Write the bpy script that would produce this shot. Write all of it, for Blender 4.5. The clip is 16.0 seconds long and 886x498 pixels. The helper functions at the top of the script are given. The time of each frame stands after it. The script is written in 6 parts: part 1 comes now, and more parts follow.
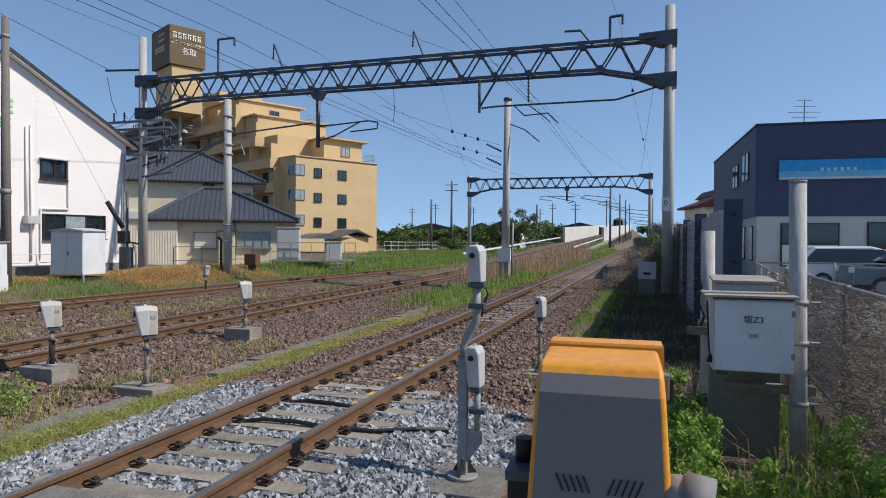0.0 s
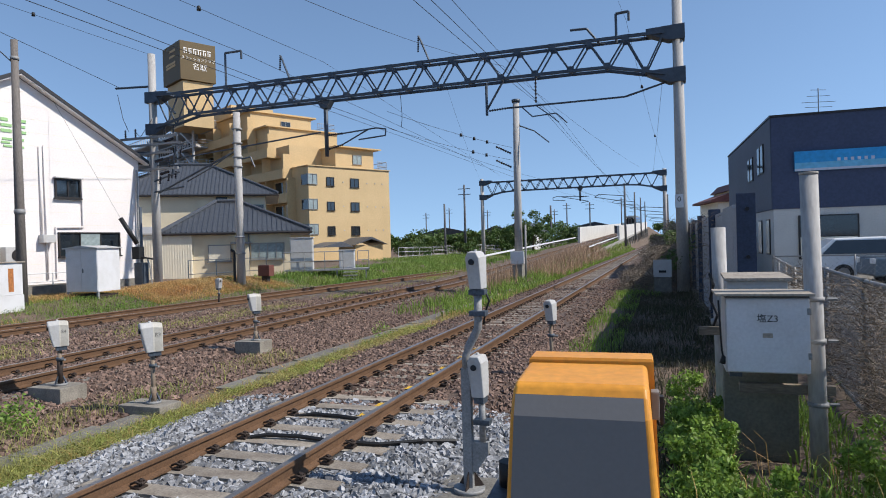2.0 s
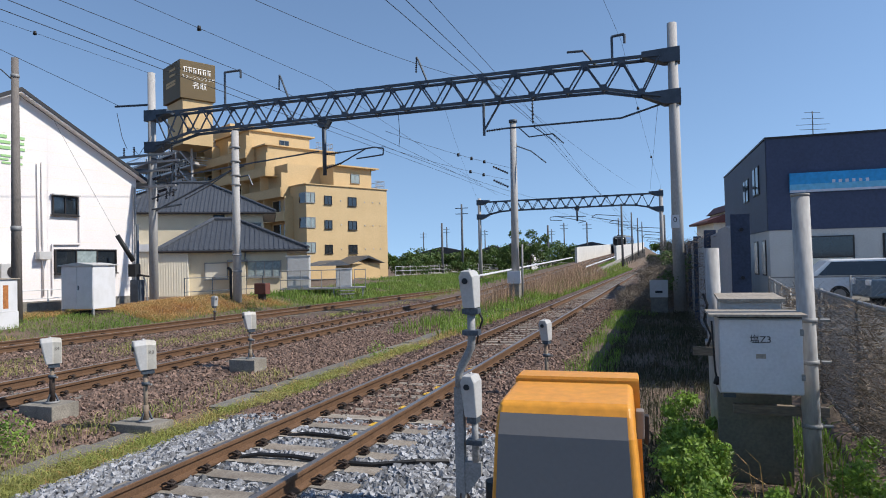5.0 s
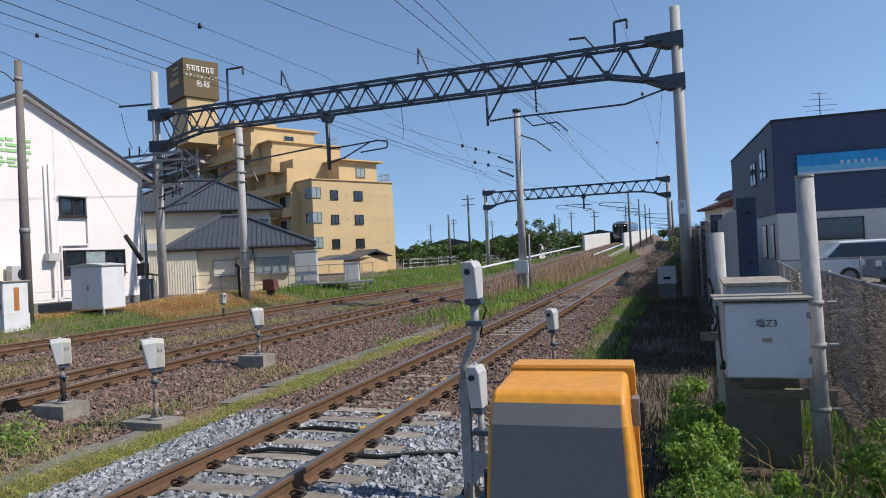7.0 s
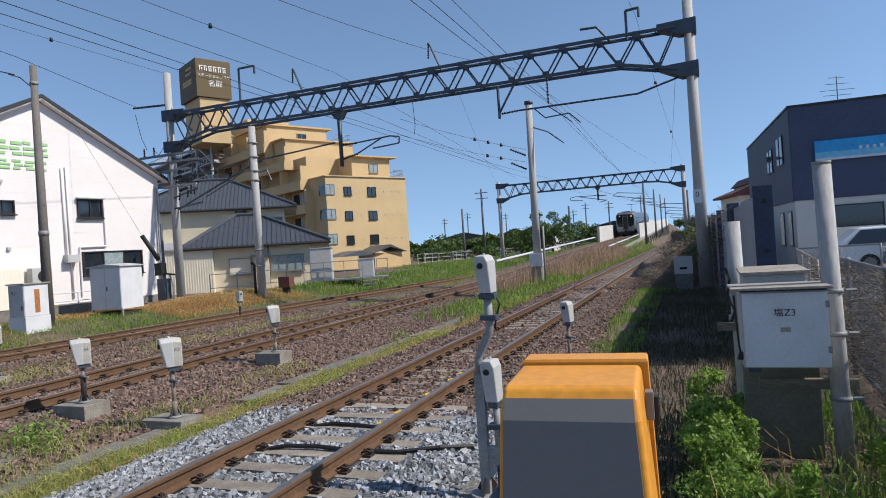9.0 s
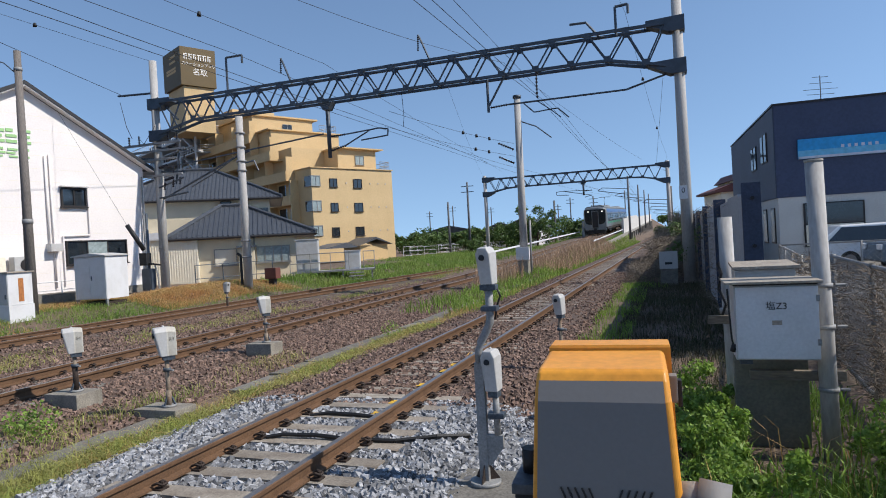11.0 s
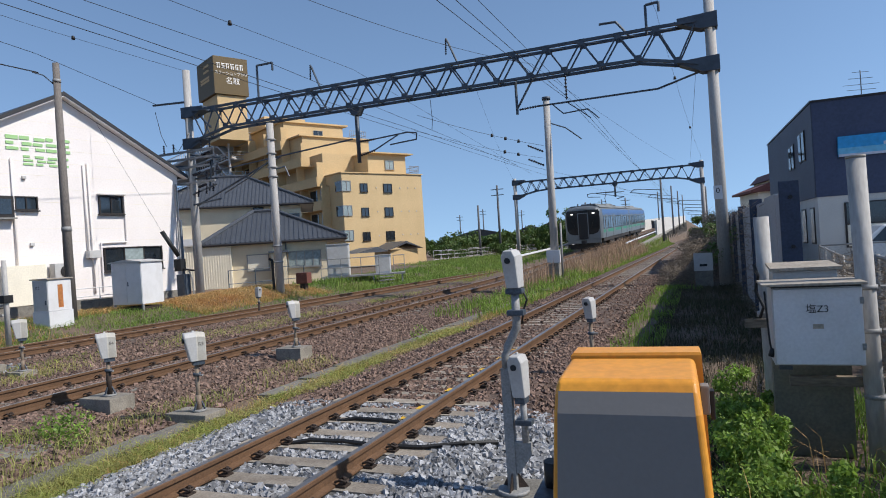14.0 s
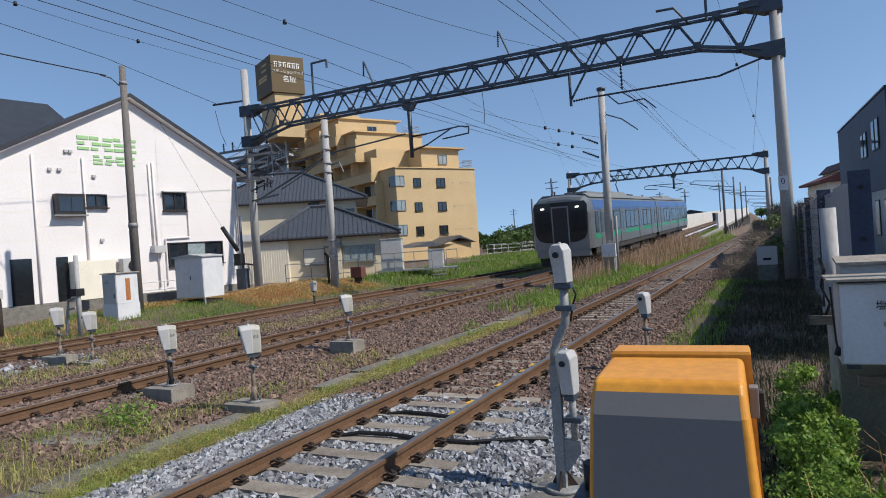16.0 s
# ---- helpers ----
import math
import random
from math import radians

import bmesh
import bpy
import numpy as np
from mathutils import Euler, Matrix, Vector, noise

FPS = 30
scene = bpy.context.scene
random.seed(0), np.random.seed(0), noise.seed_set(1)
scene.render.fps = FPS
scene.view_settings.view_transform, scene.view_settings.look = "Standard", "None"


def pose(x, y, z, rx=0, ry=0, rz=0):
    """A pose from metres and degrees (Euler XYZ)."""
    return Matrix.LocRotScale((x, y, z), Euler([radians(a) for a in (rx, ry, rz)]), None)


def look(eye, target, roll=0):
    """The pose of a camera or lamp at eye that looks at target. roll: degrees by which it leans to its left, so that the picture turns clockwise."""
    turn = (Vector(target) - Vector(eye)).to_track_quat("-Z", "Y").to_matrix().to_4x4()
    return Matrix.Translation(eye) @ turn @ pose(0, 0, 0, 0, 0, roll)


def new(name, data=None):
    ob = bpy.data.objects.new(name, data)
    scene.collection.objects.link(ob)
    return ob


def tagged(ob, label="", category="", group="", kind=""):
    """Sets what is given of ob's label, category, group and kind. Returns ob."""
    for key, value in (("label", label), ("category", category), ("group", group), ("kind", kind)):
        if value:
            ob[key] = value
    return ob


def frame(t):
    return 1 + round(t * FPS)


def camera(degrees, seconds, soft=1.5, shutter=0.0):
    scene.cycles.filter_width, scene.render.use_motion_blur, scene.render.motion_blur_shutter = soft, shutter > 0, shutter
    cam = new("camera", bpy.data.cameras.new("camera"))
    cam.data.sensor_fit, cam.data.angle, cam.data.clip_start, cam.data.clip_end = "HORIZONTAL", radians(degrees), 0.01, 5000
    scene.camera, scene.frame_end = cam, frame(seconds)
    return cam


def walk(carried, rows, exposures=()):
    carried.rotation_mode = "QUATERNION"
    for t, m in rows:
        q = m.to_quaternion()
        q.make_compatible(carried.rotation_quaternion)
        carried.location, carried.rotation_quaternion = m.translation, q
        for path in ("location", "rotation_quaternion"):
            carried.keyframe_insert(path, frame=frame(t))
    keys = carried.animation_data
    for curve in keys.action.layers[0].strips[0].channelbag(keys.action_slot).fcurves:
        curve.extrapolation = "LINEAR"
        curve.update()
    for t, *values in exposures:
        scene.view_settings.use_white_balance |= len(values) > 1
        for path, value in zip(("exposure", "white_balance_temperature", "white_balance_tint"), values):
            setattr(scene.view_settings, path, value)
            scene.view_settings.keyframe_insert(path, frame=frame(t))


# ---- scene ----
cam = camera(68.9, 16.0, soft=1.0)
PATH = [
    (0, (0.088, -0.089, 1.8), (-0.518, 1.816, 1.769), 0.4),
    (0.5, (0.13, -0.031, 1.816), (-0.452, 1.883, 1.854), -1.6),
    (1, (0.177, 0.029, 1.818), (-0.38, 1.949, 1.861), -0.7),
    (1.5, (0.169, 0.072, 1.815), (-0.465, 1.969, 1.791), -0.6),
    (2, (0.171, 0.081, 1.818), (-0.481, 1.972, 1.801), -1.6),
    (2.5, (0.19, 0.074, 1.818), (-0.465, 1.964, 1.781), -1.6),
    (3, (0.181, 0.07, 1.816), (-0.491, 1.954, 1.818), -1.4),
    (3.5, (0.177, 0.042, 1.812), (-0.474, 1.933, 1.833), -0.1),
    (4, (0.186, 0.028, 1.821), (-0.479, 1.914, 1.85), -1.2),
    (4.5, (0.187, 0.019, 1.818), (-0.454, 1.912, 1.903), -0.9),
    (4.7, (0.192, 0.042, 1.817), (-0.45, 1.935, 1.872), -1.1),
    (6.8, (0.239, 0.132, 1.814), (-0.409, 2.024, 1.836), -2.6),
    (7, (0.24, 0.102, 1.812), (-0.426, 1.987, 1.829), -2.7),
    (7.5, (0.242, 0.113, 1.813), (-0.422, 2.0, 1.848), -2.5),
    (8, (0.254, 0.099, 1.821), (-0.409, 1.986, 1.855), -3.5),
    (8.5, (0.24, 0.1, 1.819), (-0.445, 1.979, 1.856), -3.5),
    (9, (0.25, 0.121, 1.814), (-0.459, 1.991, 1.816), -3.8),
    (9.5, (0.253, 0.087, 1.817), (-0.436, 1.965, 1.81), -4.4),
    (10, (0.209, 0.058, 1.812), (-0.449, 1.947, 1.793), -3.6),
    (10.2, (0.193, 0.037, 1.811), (-0.477, 1.922, 1.788), -3.2),
    (12.3, (0.121, 0.002, 1.815), (-0.512, 1.899, 1.806), -2.5),
    (12.5, (0.131, 0.011, 1.818), (-0.501, 1.908, 1.852), -2.0),
    (13, (0.163, 0.076, 1.812), (-0.505, 1.961, 1.829), -2.9),
    (13.5, (0.17, 0.089, 1.812), (-0.545, 1.956, 1.838), -2.9),
    (14, (0.16, 0.108, 1.805), (-0.593, 1.961, 1.8), -3.7),
    (14.5, (0.147, 0.111, 1.801), (-0.639, 1.95, 1.781), -3.4),
    (15, (0.166, 0.127, 1.799), (-0.673, 1.943, 1.781), -3.6),
    (15.5, (0.191, 0.154, 1.794), (-0.668, 1.96, 1.77), -3.1),
    (16, (0.192, 0.165, 1.802), (-0.713, 1.948, 1.79), -3.9),
]
walk(cam, [(t, look(eye, target, roll)) for t, eye, target, roll in PATH], exposures=[(0, 0.14), (0.5, 0.26), (4.5, 0.3), (7.5, 0.22), (13, 0.26), (14.5, 0.17), (16, 0.12)])

# ---- world, sun ----
SUN = Vector((0.97, 0.13, 0.98)).normalized()
world = bpy.data.worlds.new("sky")
scene.world = world
world.use_nodes = True
nt = world.node_tree
sky = nt.nodes.new("ShaderNodeTexSky")
sky.sky_type = "NISHITA"
sky.sun_disc = False
sky.sun_elevation = math.asin(SUN.z)
sky.sun_rotation = math.atan2(SUN.x, SUN.y)
sky.air_density = 1.0
sky.dust_density = 0.0
sky.ozone_density = 4.0
bgn = nt.nodes["Background"]
bgn.inputs[1].default_value = 0.152
tint = nt.nodes.new("ShaderNodeMix")
tint.data_type, tint.blend_type = "RGBA", "MULTIPLY"
tint.inputs[0].default_value = 1
tint.inputs[7].default_value = (1.06, 1.0, 0.91, 1)
sky.altitude = 1800
axes = nt.nodes.new("ShaderNodeTexCoord")
lift_up = nt.nodes.new("ShaderNodeVectorMath")
lift_up.operation = "MULTIPLY_ADD"
lift_up.inputs[1].default_value = (1, 1, 0.72)
lift_up.inputs[2].default_value = (0, 0, 0.15)
unit = nt.nodes.new("ShaderNodeVectorMath")
unit.operation = "NORMALIZE"
nt.links.new(axes.outputs["Generated"], lift_up.inputs[0])
nt.links.new(lift_up.outputs[0], unit.inputs[0])
nt.links.new(unit.outputs[0], sky.inputs[0])
nt.links.new(sky.outputs[0], tint.inputs[6])
nt.links.new(tint.outputs[2], bgn.inputs[0])
sun = new("sun", bpy.data.lights.new("sun", "SUN"))
sun.data.energy = 4.2
sun.data.angle = radians(0.55)
sun.data.color = (1.0, 0.94, 0.86)
sun.matrix_world = look(SUN * 50, (0, 0, 0))


# ---- materials ----
def mat(name, col, rough=0.7, metal=0.0, var=0.22, scale=5.0, fine=60.0, bump=0.15, col2=None, edge=0.5, per=0.0, island=0.0, stretch=(1, 1, 1), trans=0.0, spec=0.5):
    """A surface with broad stains, fine grain and relief; col2: a second colour in patches."""
    m = bpy.data.materials.new(name)
    m.use_nodes = True
    t = m.node_tree
    N, L = t.nodes, t.links
    p = N["Principled BSDF"]
    co = N.new("ShaderNodeTexCoord")
    mp = N.new("ShaderNodeMapping")
    mp.inputs["Scale"].default_value = stretch
    L.new(co.outputs["Object"], mp.inputs[0])
    n1 = N.new("ShaderNodeTexNoise")
    n1.inputs["Scale"].default_value = scale
    n1.inputs["Detail"].default_value = 5
    n2 = N.new("ShaderNodeTexNoise")
    n2.inputs["Scale"].default_value = fine
    n2.inputs["Detail"].default_value = 3
    L.new(mp.outputs[0], n1.inputs[0])
    L.new(mp.outputs[0], n2.inputs[0])
    r = N.new("ShaderNodeValToRGB")
    c2 = col2 or tuple(c * (1 - var) for c in col)
    r.color_ramp.elements[0].position = edge - 0.16
    r.color_ramp.elements[1].position = edge + 0.16
    r.color_ramp.elements[0].color = (*c2, 1)
    r.color_ramp.elements[1].color = (*col, 1)
    L.new(n1.outputs[0], r.inputs[0])
    mr = N.new("ShaderNodeMapRange")
    mr.inputs["From Min"].default_value, mr.inputs["From Max"].default_value = 0.3, 0.7
    mr.inputs["To Min"].default_value, mr.inputs["To Max"].default_value = 1 - var, 1 + var
    L.new(n2.outputs[0], mr.inputs["Value"])
    mx = N.new("ShaderNodeMix")
    mx.data_type, mx.blend_type = "RGBA", "MULTIPLY"
    mx.inputs[0].default_value = 1
    L.new(r.outputs[0], mx.inputs[6])
    L.new(mr.outputs[0], mx.inputs[7])
    out = mx.outputs[2]
    if per or island:
        if island:
            src = N.new("ShaderNodeNewGeometry").outputs["Random Per Island"]
        else:
            src = N.new("ShaderNodeObjectInfo").outputs["Random"]
        k = per or island
        m2 = N.new("ShaderNodeMapRange")
        m2.inputs["To Min"].default_value, m2.inputs["To Max"].default_value = 1 - k, 1 + k
        L.new(src, m2.inputs["Value"])
        mx2 = N.new("ShaderNodeMix")
        mx2.data_type, mx2.blend_type = "RGBA", "MULTIPLY"
        mx2.inputs[0].default_value = 1
        L.new(out, mx2.inputs[6])
        L.new(m2.outputs[0], mx2.inputs[7])
        out = mx2.outputs[2]
    L.new(out, p.inputs["Base Color"])
    p.inputs["Roughness"].default_value = rough
    p.inputs["Metallic"].default_value = metal
    p.inputs["Specular IOR Level"].default_value = spec
    if bump:
        b = N.new("ShaderNodeBump")
        b.inputs["Strength"].default_value = bump
        b.inputs["Distance"].default_value = 0.01
        L.new(n2.outputs[0], b.inputs["Height"])
        L.new(b.outputs[0], p.inputs["Normal"])
    if trans:
        tr = N.new("ShaderNodeBsdfTranslucent")
        L.new(out, tr.inputs[0])
        ms = N.new("ShaderNodeMixShader")
        ms.inputs[0].default_value = trans
        L.new(p.outputs[0], ms.inputs[1])
        L.new(tr.outputs[0], ms.inputs[2])
        L.new(ms.outputs[0], N["Material Output"].inputs[0])
    return m


def glow(name, col, strength):
    m = bpy.data.materials.new(name)
    m.use_nodes = True
    p = m.node_tree.nodes["Principled BSDF"]
    p.inputs["Base Color"].default_value = (*col, 1)
    p.inputs["Emission Color"].default_value = (*col, 1)
    p.inputs["Emission Strength"].default_value = strength
    return m


BALLAST_GREY = mat("grey_ballast", (0.29, 0.295, 0.31), 0.85, var=0.3, scale=9, fine=40, bump=0.4, island=0.58)
BALLAST_BROWN = mat("rusty_ballast", (0.2, 0.132, 0.103), 0.9, var=0.3, scale=7, fine=40, bump=0.4, island=0.45)
# Bed far darker than its stones: the shade in their gaps is painted in.
BED_GREY = mat("gap_darkened_grey_bed", (0.11, 0.11, 0.112), 0.95, var=0.5, scale=18, fine=45, bump=1.0)
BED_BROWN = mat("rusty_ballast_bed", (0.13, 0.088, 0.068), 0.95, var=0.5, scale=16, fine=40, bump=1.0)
SOIL = mat("soil_and_weeds", (0.16, 0.108, 0.078), 0.95, var=0.6, scale=1.6, fine=30, bump=1.0, col2=(0.105, 0.078, 0.052))
CONCRETE = mat("weathered_concrete", (0.36, 0.34, 0.30), 0.85, var=0.22, scale=4, fine=70, bump=0.3, col2=(0.26, 0.245, 0.215), per=0.12)
SLEEPERC = mat("stained_concrete_sleeper", (0.31, 0.275, 0.23), 0.9, var=0.25, scale=5, fine=50, bump=0.3, col2=(0.2, 0.165, 0.13), per=0.2)
CONC_DARK = mat("stained_concrete", (0.2, 0.185, 0.16), 0.9, var=0.3, scale=6, fine=50, bump=0.4, per=0.15)
CONC_LIGHT = mat("pale_concrete", (0.62, 0.6, 0.56), 0.8, var=0.12, scale=0.7, fine=20, bump=0.15)
POLE_DARK = mat("dark_weathered_pole", (0.17, 0.15, 0.135), 0.85, var=0.2, scale=2.5, fine=40, bump=0.2, stretch=(1, 1, 0.25))
BARGE = mat("black_bargeboard", (0.02, 0.021, 0.025), 0.6, var=0.15, scale=2)
POLE = mat("concrete_pole", (0.42, 0.405, 0.385), 0.8, var=0.15, scale=2.5, fine=40, bump=0.2, stretch=(1, 1, 0.25))
RAIL_SIDE = mat("rusty_rail", (0.15, 0.082, 0.043), 0.75, metal=0.2, var=0.25, scale=6, fine=70, bump=0.2)
RAIL_TOP = mat("worn_rail_head", (0.33, 0.3, 0.28), 0.38, metal=0.8, var=0.15, scale=3, fine=60, bump=0.05)
RUST = mat("dark_rusty_iron", (0.055, 0.038, 0.03), 0.8, metal=0.3, var=0.4, scale=14, fine=80, bump=0.3)
RUST_ORANGE = mat("orange_rust", (0.45, 0.17, 0.05), 0.9, var=0.35, scale=12, fine=70)
STEEL_DARK = mat("dark_galvanised_steel", (0.085, 0.105, 0.13), 0.55, metal=0.35, var=0.3, scale=3, fine=50, bump=0.08)
STEEL = mat("galvanised_steel", (0.29, 0.29, 0.285), 0.65, metal=0.15, var=0.2, scale=6, fine=60, bump=0.08)
OLIVE = mat("olive_grey_panel", (0.2, 0.185, 0.135), 0.8, var=0.15, scale=3, fine=40, bump=0.1, col2=(0.15, 0.14, 0.105))
POSTBROWN = mat("rust_stained_post", (0.26, 0.215, 0.165), 0.75, var=0.25, scale=9, fine=60, bump=0.15, col2=(0.17, 0.11, 0.07))
FOOTING = mat("stained_footing_concrete", (0.27, 0.245, 0.205), 0.9, var=0.25, scale=7, fine=50, bump=0.4, col2=(0.19, 0.17, 0.14), per=0.15)
POLE_DIM = mat("dim_weathered_pole", (0.115, 0.12, 0.13), 0.8, var=0.2, scale=2.5, fine=40, bump=0.1)
TRAINGLASS = mat("tinted_train_glass", (0.01, 0.014, 0.016), 0.14, var=0.2, scale=1, fine=4, bump=0.0, spec=0.3)
BLACK = mat("black_rubber", (0.012, 0.012, 0.013), 0.6, var=0.3, scale=8)
INSULATOR = mat("brown_porcelain", (0.03, 0.025, 0.03), 0.25, var=0.2)
YELLOW = mat("yellow_orange_paint", (0.74, 0.32, 0.035), 0.42, var=0.1, scale=5, fine=45, bump=0.04, col2=(0.66, 0.27, 0.03))
GREYPANEL = mat("grey_rubber_panel", (0.18, 0.172, 0.165), 0.7, var=0.03, scale=3, fine=90, bump=0.02)
BOXGREY = mat("light_grey_enamel", (0.48, 0.475, 0.465), 0.5, var=0.06, scale=5, fine=40, bump=0.04, col2=(0.43, 0.415, 0.395), edge=0.42)
BOXCREAM = mat("cream_grey_enamel", (0.46, 0.44, 0.39), 0.55, var=0.08, scale=5, fine=40, bump=0.04, col2=(0.38, 0.35, 0.3), edge=0.42)
BOXWHITE = mat("white_grey_enamel", (0.66, 0.66, 0.67), 0.45, var=0.06, scale=3, fine=40, bump=0.03, col2=(0.58, 0.575, 0.57), edge=0.4)
LIDBROWN = mat("stained_lid", (0.36, 0.31, 0.25), 0.7, var=0.25, scale=6, fine=40)
WOOD = mat("weathered_timber", (0.22, 0.18, 0.135), 0.85, var=0.3, scale=8, fine=60, bump=0.3, stretch=(0.2, 1, 1))
SIDING = mat("white_siding", (0.8, 0.755, 0.73), 0.7, var=0.04, scale=0.5, fine=14, bump=0.06, col2=(0.76, 0.71, 0.685))
ROOF_DARK = mat("dark_metal_roof", (0.05, 0.055, 0.065), 0.5, metal=0.2, var=0.2, scale=1.5, fine=20, bump=0.1)
TILE = mat("grey_roof_tile", (0.075, 0.082, 0.095), 0.42, var=0.25, scale=4, fine=30, bump=0.15, per=0.15)
PLASTER = mat("beige_plaster", (0.74, 0.64, 0.46), 0.9, var=0.1, scale=1.2, fine=30, bump=0.1)
SHEET = mat("cream_sheet_metal", (0.82, 0.76, 0.62), 0.65, var=0.08, scale=1.5, fine=20, bump=0.05)
APT = mat("ochre_tile_cladding", (0.58, 0.42, 0.22), 0.75, var=0.07, scale=0.5, fine=6, bump=0.05, col2=(0.53, 0.38, 0.195))
APT2 = mat("ochre_shaded_band", (0.6, 0.42, 0.21), 0.8, var=0.08, scale=0.6, fine=6)
SIGNBROWN = mat("brown_sign_panel", (0.115, 0.075, 0.022), 0.6, var=0.1, scale=0.6, fine=8)
SIGNWHITE = mat("white_letters", (0.82, 0.8, 0.76), 0.6, var=0.04)
GLASS = mat("dark_window_glass", (0.02, 0.026, 0.032), 0.06, var=0.2, scale=1, fine=4, bump=0.0, spec=0.9)
CURTAIN = mat("pale_blind_behind_glass", (0.3, 0.36, 0.36), 0.25, var=0.2, scale=1.2, fine=9, bump=0.0)
ALU = mat("aluminium_frame", (0.3, 0.29, 0.27), 0.45, metal=0.5, var=0.12)
FRAME_DARK = mat("bronze_frame", (0.035, 0.03, 0.028), 0.45, metal=0.3, var=0.15)
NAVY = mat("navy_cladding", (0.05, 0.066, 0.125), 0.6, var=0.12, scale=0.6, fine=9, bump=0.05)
# Paler and greyer than NAVY.
NAVYSIDE = mat("pale_navy_cladding", (0.075, 0.095, 0.14), 0.65, var=0.1, scale=0.6, fine=9)
ADBLUE = mat("sky_blue_signboard", (0.02, 0.33, 0.68), 0.4, var=0.12, scale=0.8, fine=6, bump=0)
ADMID = mat("light_blue_signboard_band", (0.16, 0.5, 0.72), 0.4, var=0.12, scale=0.8, fine=6, bump=0)
ADPALE = mat("pale_signboard_band", (0.6, 0.62, 0.7), 0.4, var=0.1, scale=0.8, fine=6, bump=0)
BOARDNAVY = mat("dark_blue_board", (0.04, 0.055, 0.095), 0.7, var=0.2, scale=2, fine=30)
WALLGREY = mat("grey_sheet_wall", (0.34, 0.35, 0.37), 0.7, var=0.15, scale=1.2, fine=25, bump=0.1)
CARWHITE = mat("white_car_paint", (0.72, 0.73, 0.74), 0.2, var=0.03, bump=0)
CARGREY = mat("blue_grey_car_paint", (0.12, 0.16, 0.2), 0.22, metal=0.4, var=0.05, bump=0)
STAINLESS = mat("brushed_stainless", (0.24, 0.25, 0.25), 0.4, metal=0.6, var=0.08, scale=1.5, fine=30, bump=0.03, stretch=(1, 0.1, 1))
TRAINBLUE = mat("blue_band", (0.04, 0.1, 0.26), 0.35, var=0.06)
TRAINGREEN = mat("green_band", (0.015, 0.26, 0.13), 0.4, var=0.06)
TRAINROOF = mat("grey_train_roof", (0.19, 0.2, 0.2), 0.7, var=0.15, scale=1)
TRAINBLACK = mat("black_cab_mask", (0.014, 0.016, 0.018), 0.12, var=0.1, bump=0)
UNDER = mat("sooty_underframe", (0.045, 0.04, 0.037), 0.8, var=0.4, scale=4)
GRASS = mat("green_grass", (0.27, 0.34, 0.065), 0.7, var=0.3, scale=0.9, fine=12, bump=0, col2=(0.44, 0.39, 0.15), island=0.35, trans=0.4)
GRASS_LUSH = mat("lush_weeds", (0.17, 0.27, 0.045), 0.6, var=0.25, scale=1.3, fine=12, bump=0, col2=(0.24, 0.36, 0.06), island=0.35, trans=0.4)
GRASS_DRY = mat("dry_grass", (0.55, 0.4, 0.17), 0.8, var=0.25, scale=1.2, fine=10, bump=0, col2=(0.5, 0.27, 0.1), island=0.3, trans=0.3)
FIELD = mat("field_grass", (0.15, 0.27, 0.045), 0.7, var=0.3, scale=0.7, fine=10, bump=0, col2=(0.24, 0.31, 0.07), island=0.35, trans=0.4)
# Verge weeds with the boundary wall's shade put into their colour.
SHADEWEED = mat("shade_darkened_weeds", (0.06, 0.07, 0.028), 0.75, var=0.3, scale=1.2, fine=10, bump=0, col2=(0.1, 0.08, 0.05), island=0.4, trans=0.2)
REED = mat("dead_reeds", (0.48, 0.33, 0.22), 0.85, var=0.25, scale=1.0, fine=10, bump=0, island=0.3, trans=0.25)
TWIG = mat("dead_twigs", (0.25, 0.2, 0.15), 0.9, var=0.3, scale=4, fine=30, bump=0, island=0.35)
LEAF = mat("tree_leaves", (0.07, 0.14, 0.03), 0.6, var=0.3, scale=0.8, fine=8, bump=0, col2=(0.09, 0.13, 0.03), island=0.35, trans=0.25)
BARK = mat("bark", (0.1, 0.075, 0.05), 0.9, var=0.3, scale=6, fine=30, bump=0.5)
GREENPAINT = mat("green_letters", (0.33, 0.56, 0.24), 0.6, var=0.08)
REDTILE = mat("red_brown_roof", (0.15, 0.05, 0.042), 0.7, var=0.2)
YELLOWMARK = mat("yellow_marking", (0.7, 0.42, 0.04), 0.8, var=0.3, scale=20, fine=60)
LAMP = glow("headlight", (1.0, 0.97, 0.88), 2.5)
REDSIGN = mat("rust_red_box", (0.16, 0.055, 0.04), 0.7, var=0.25)


# ---- building blocks ----
def box(bm, x0, y0, z0, x1, y1, z1, bevel=0.0):
    v = [bm.verts.new(p) for p in ((x0, y0, z0), (x1, y0, z0), (x1, y1, z0), (x0, y1, z0), (x0, y0, z1), (x1, y0, z1), (x1, y1, z1), (x0, y1, z1))]
    f = [bm.faces.new([v[i] for i in q]) for q in ((0, 3, 2, 1), (4, 5, 6, 7), (0, 1, 5, 4), (1, 2, 6, 5), (2, 3, 7, 6), (3, 0, 4, 7))]
    if bevel:
        bmesh.ops.bevel(bm, geom=list({e for q in f for e in q.edges}), offset=bevel, segments=2, affect="EDGES", profile=0.7)
    return bm


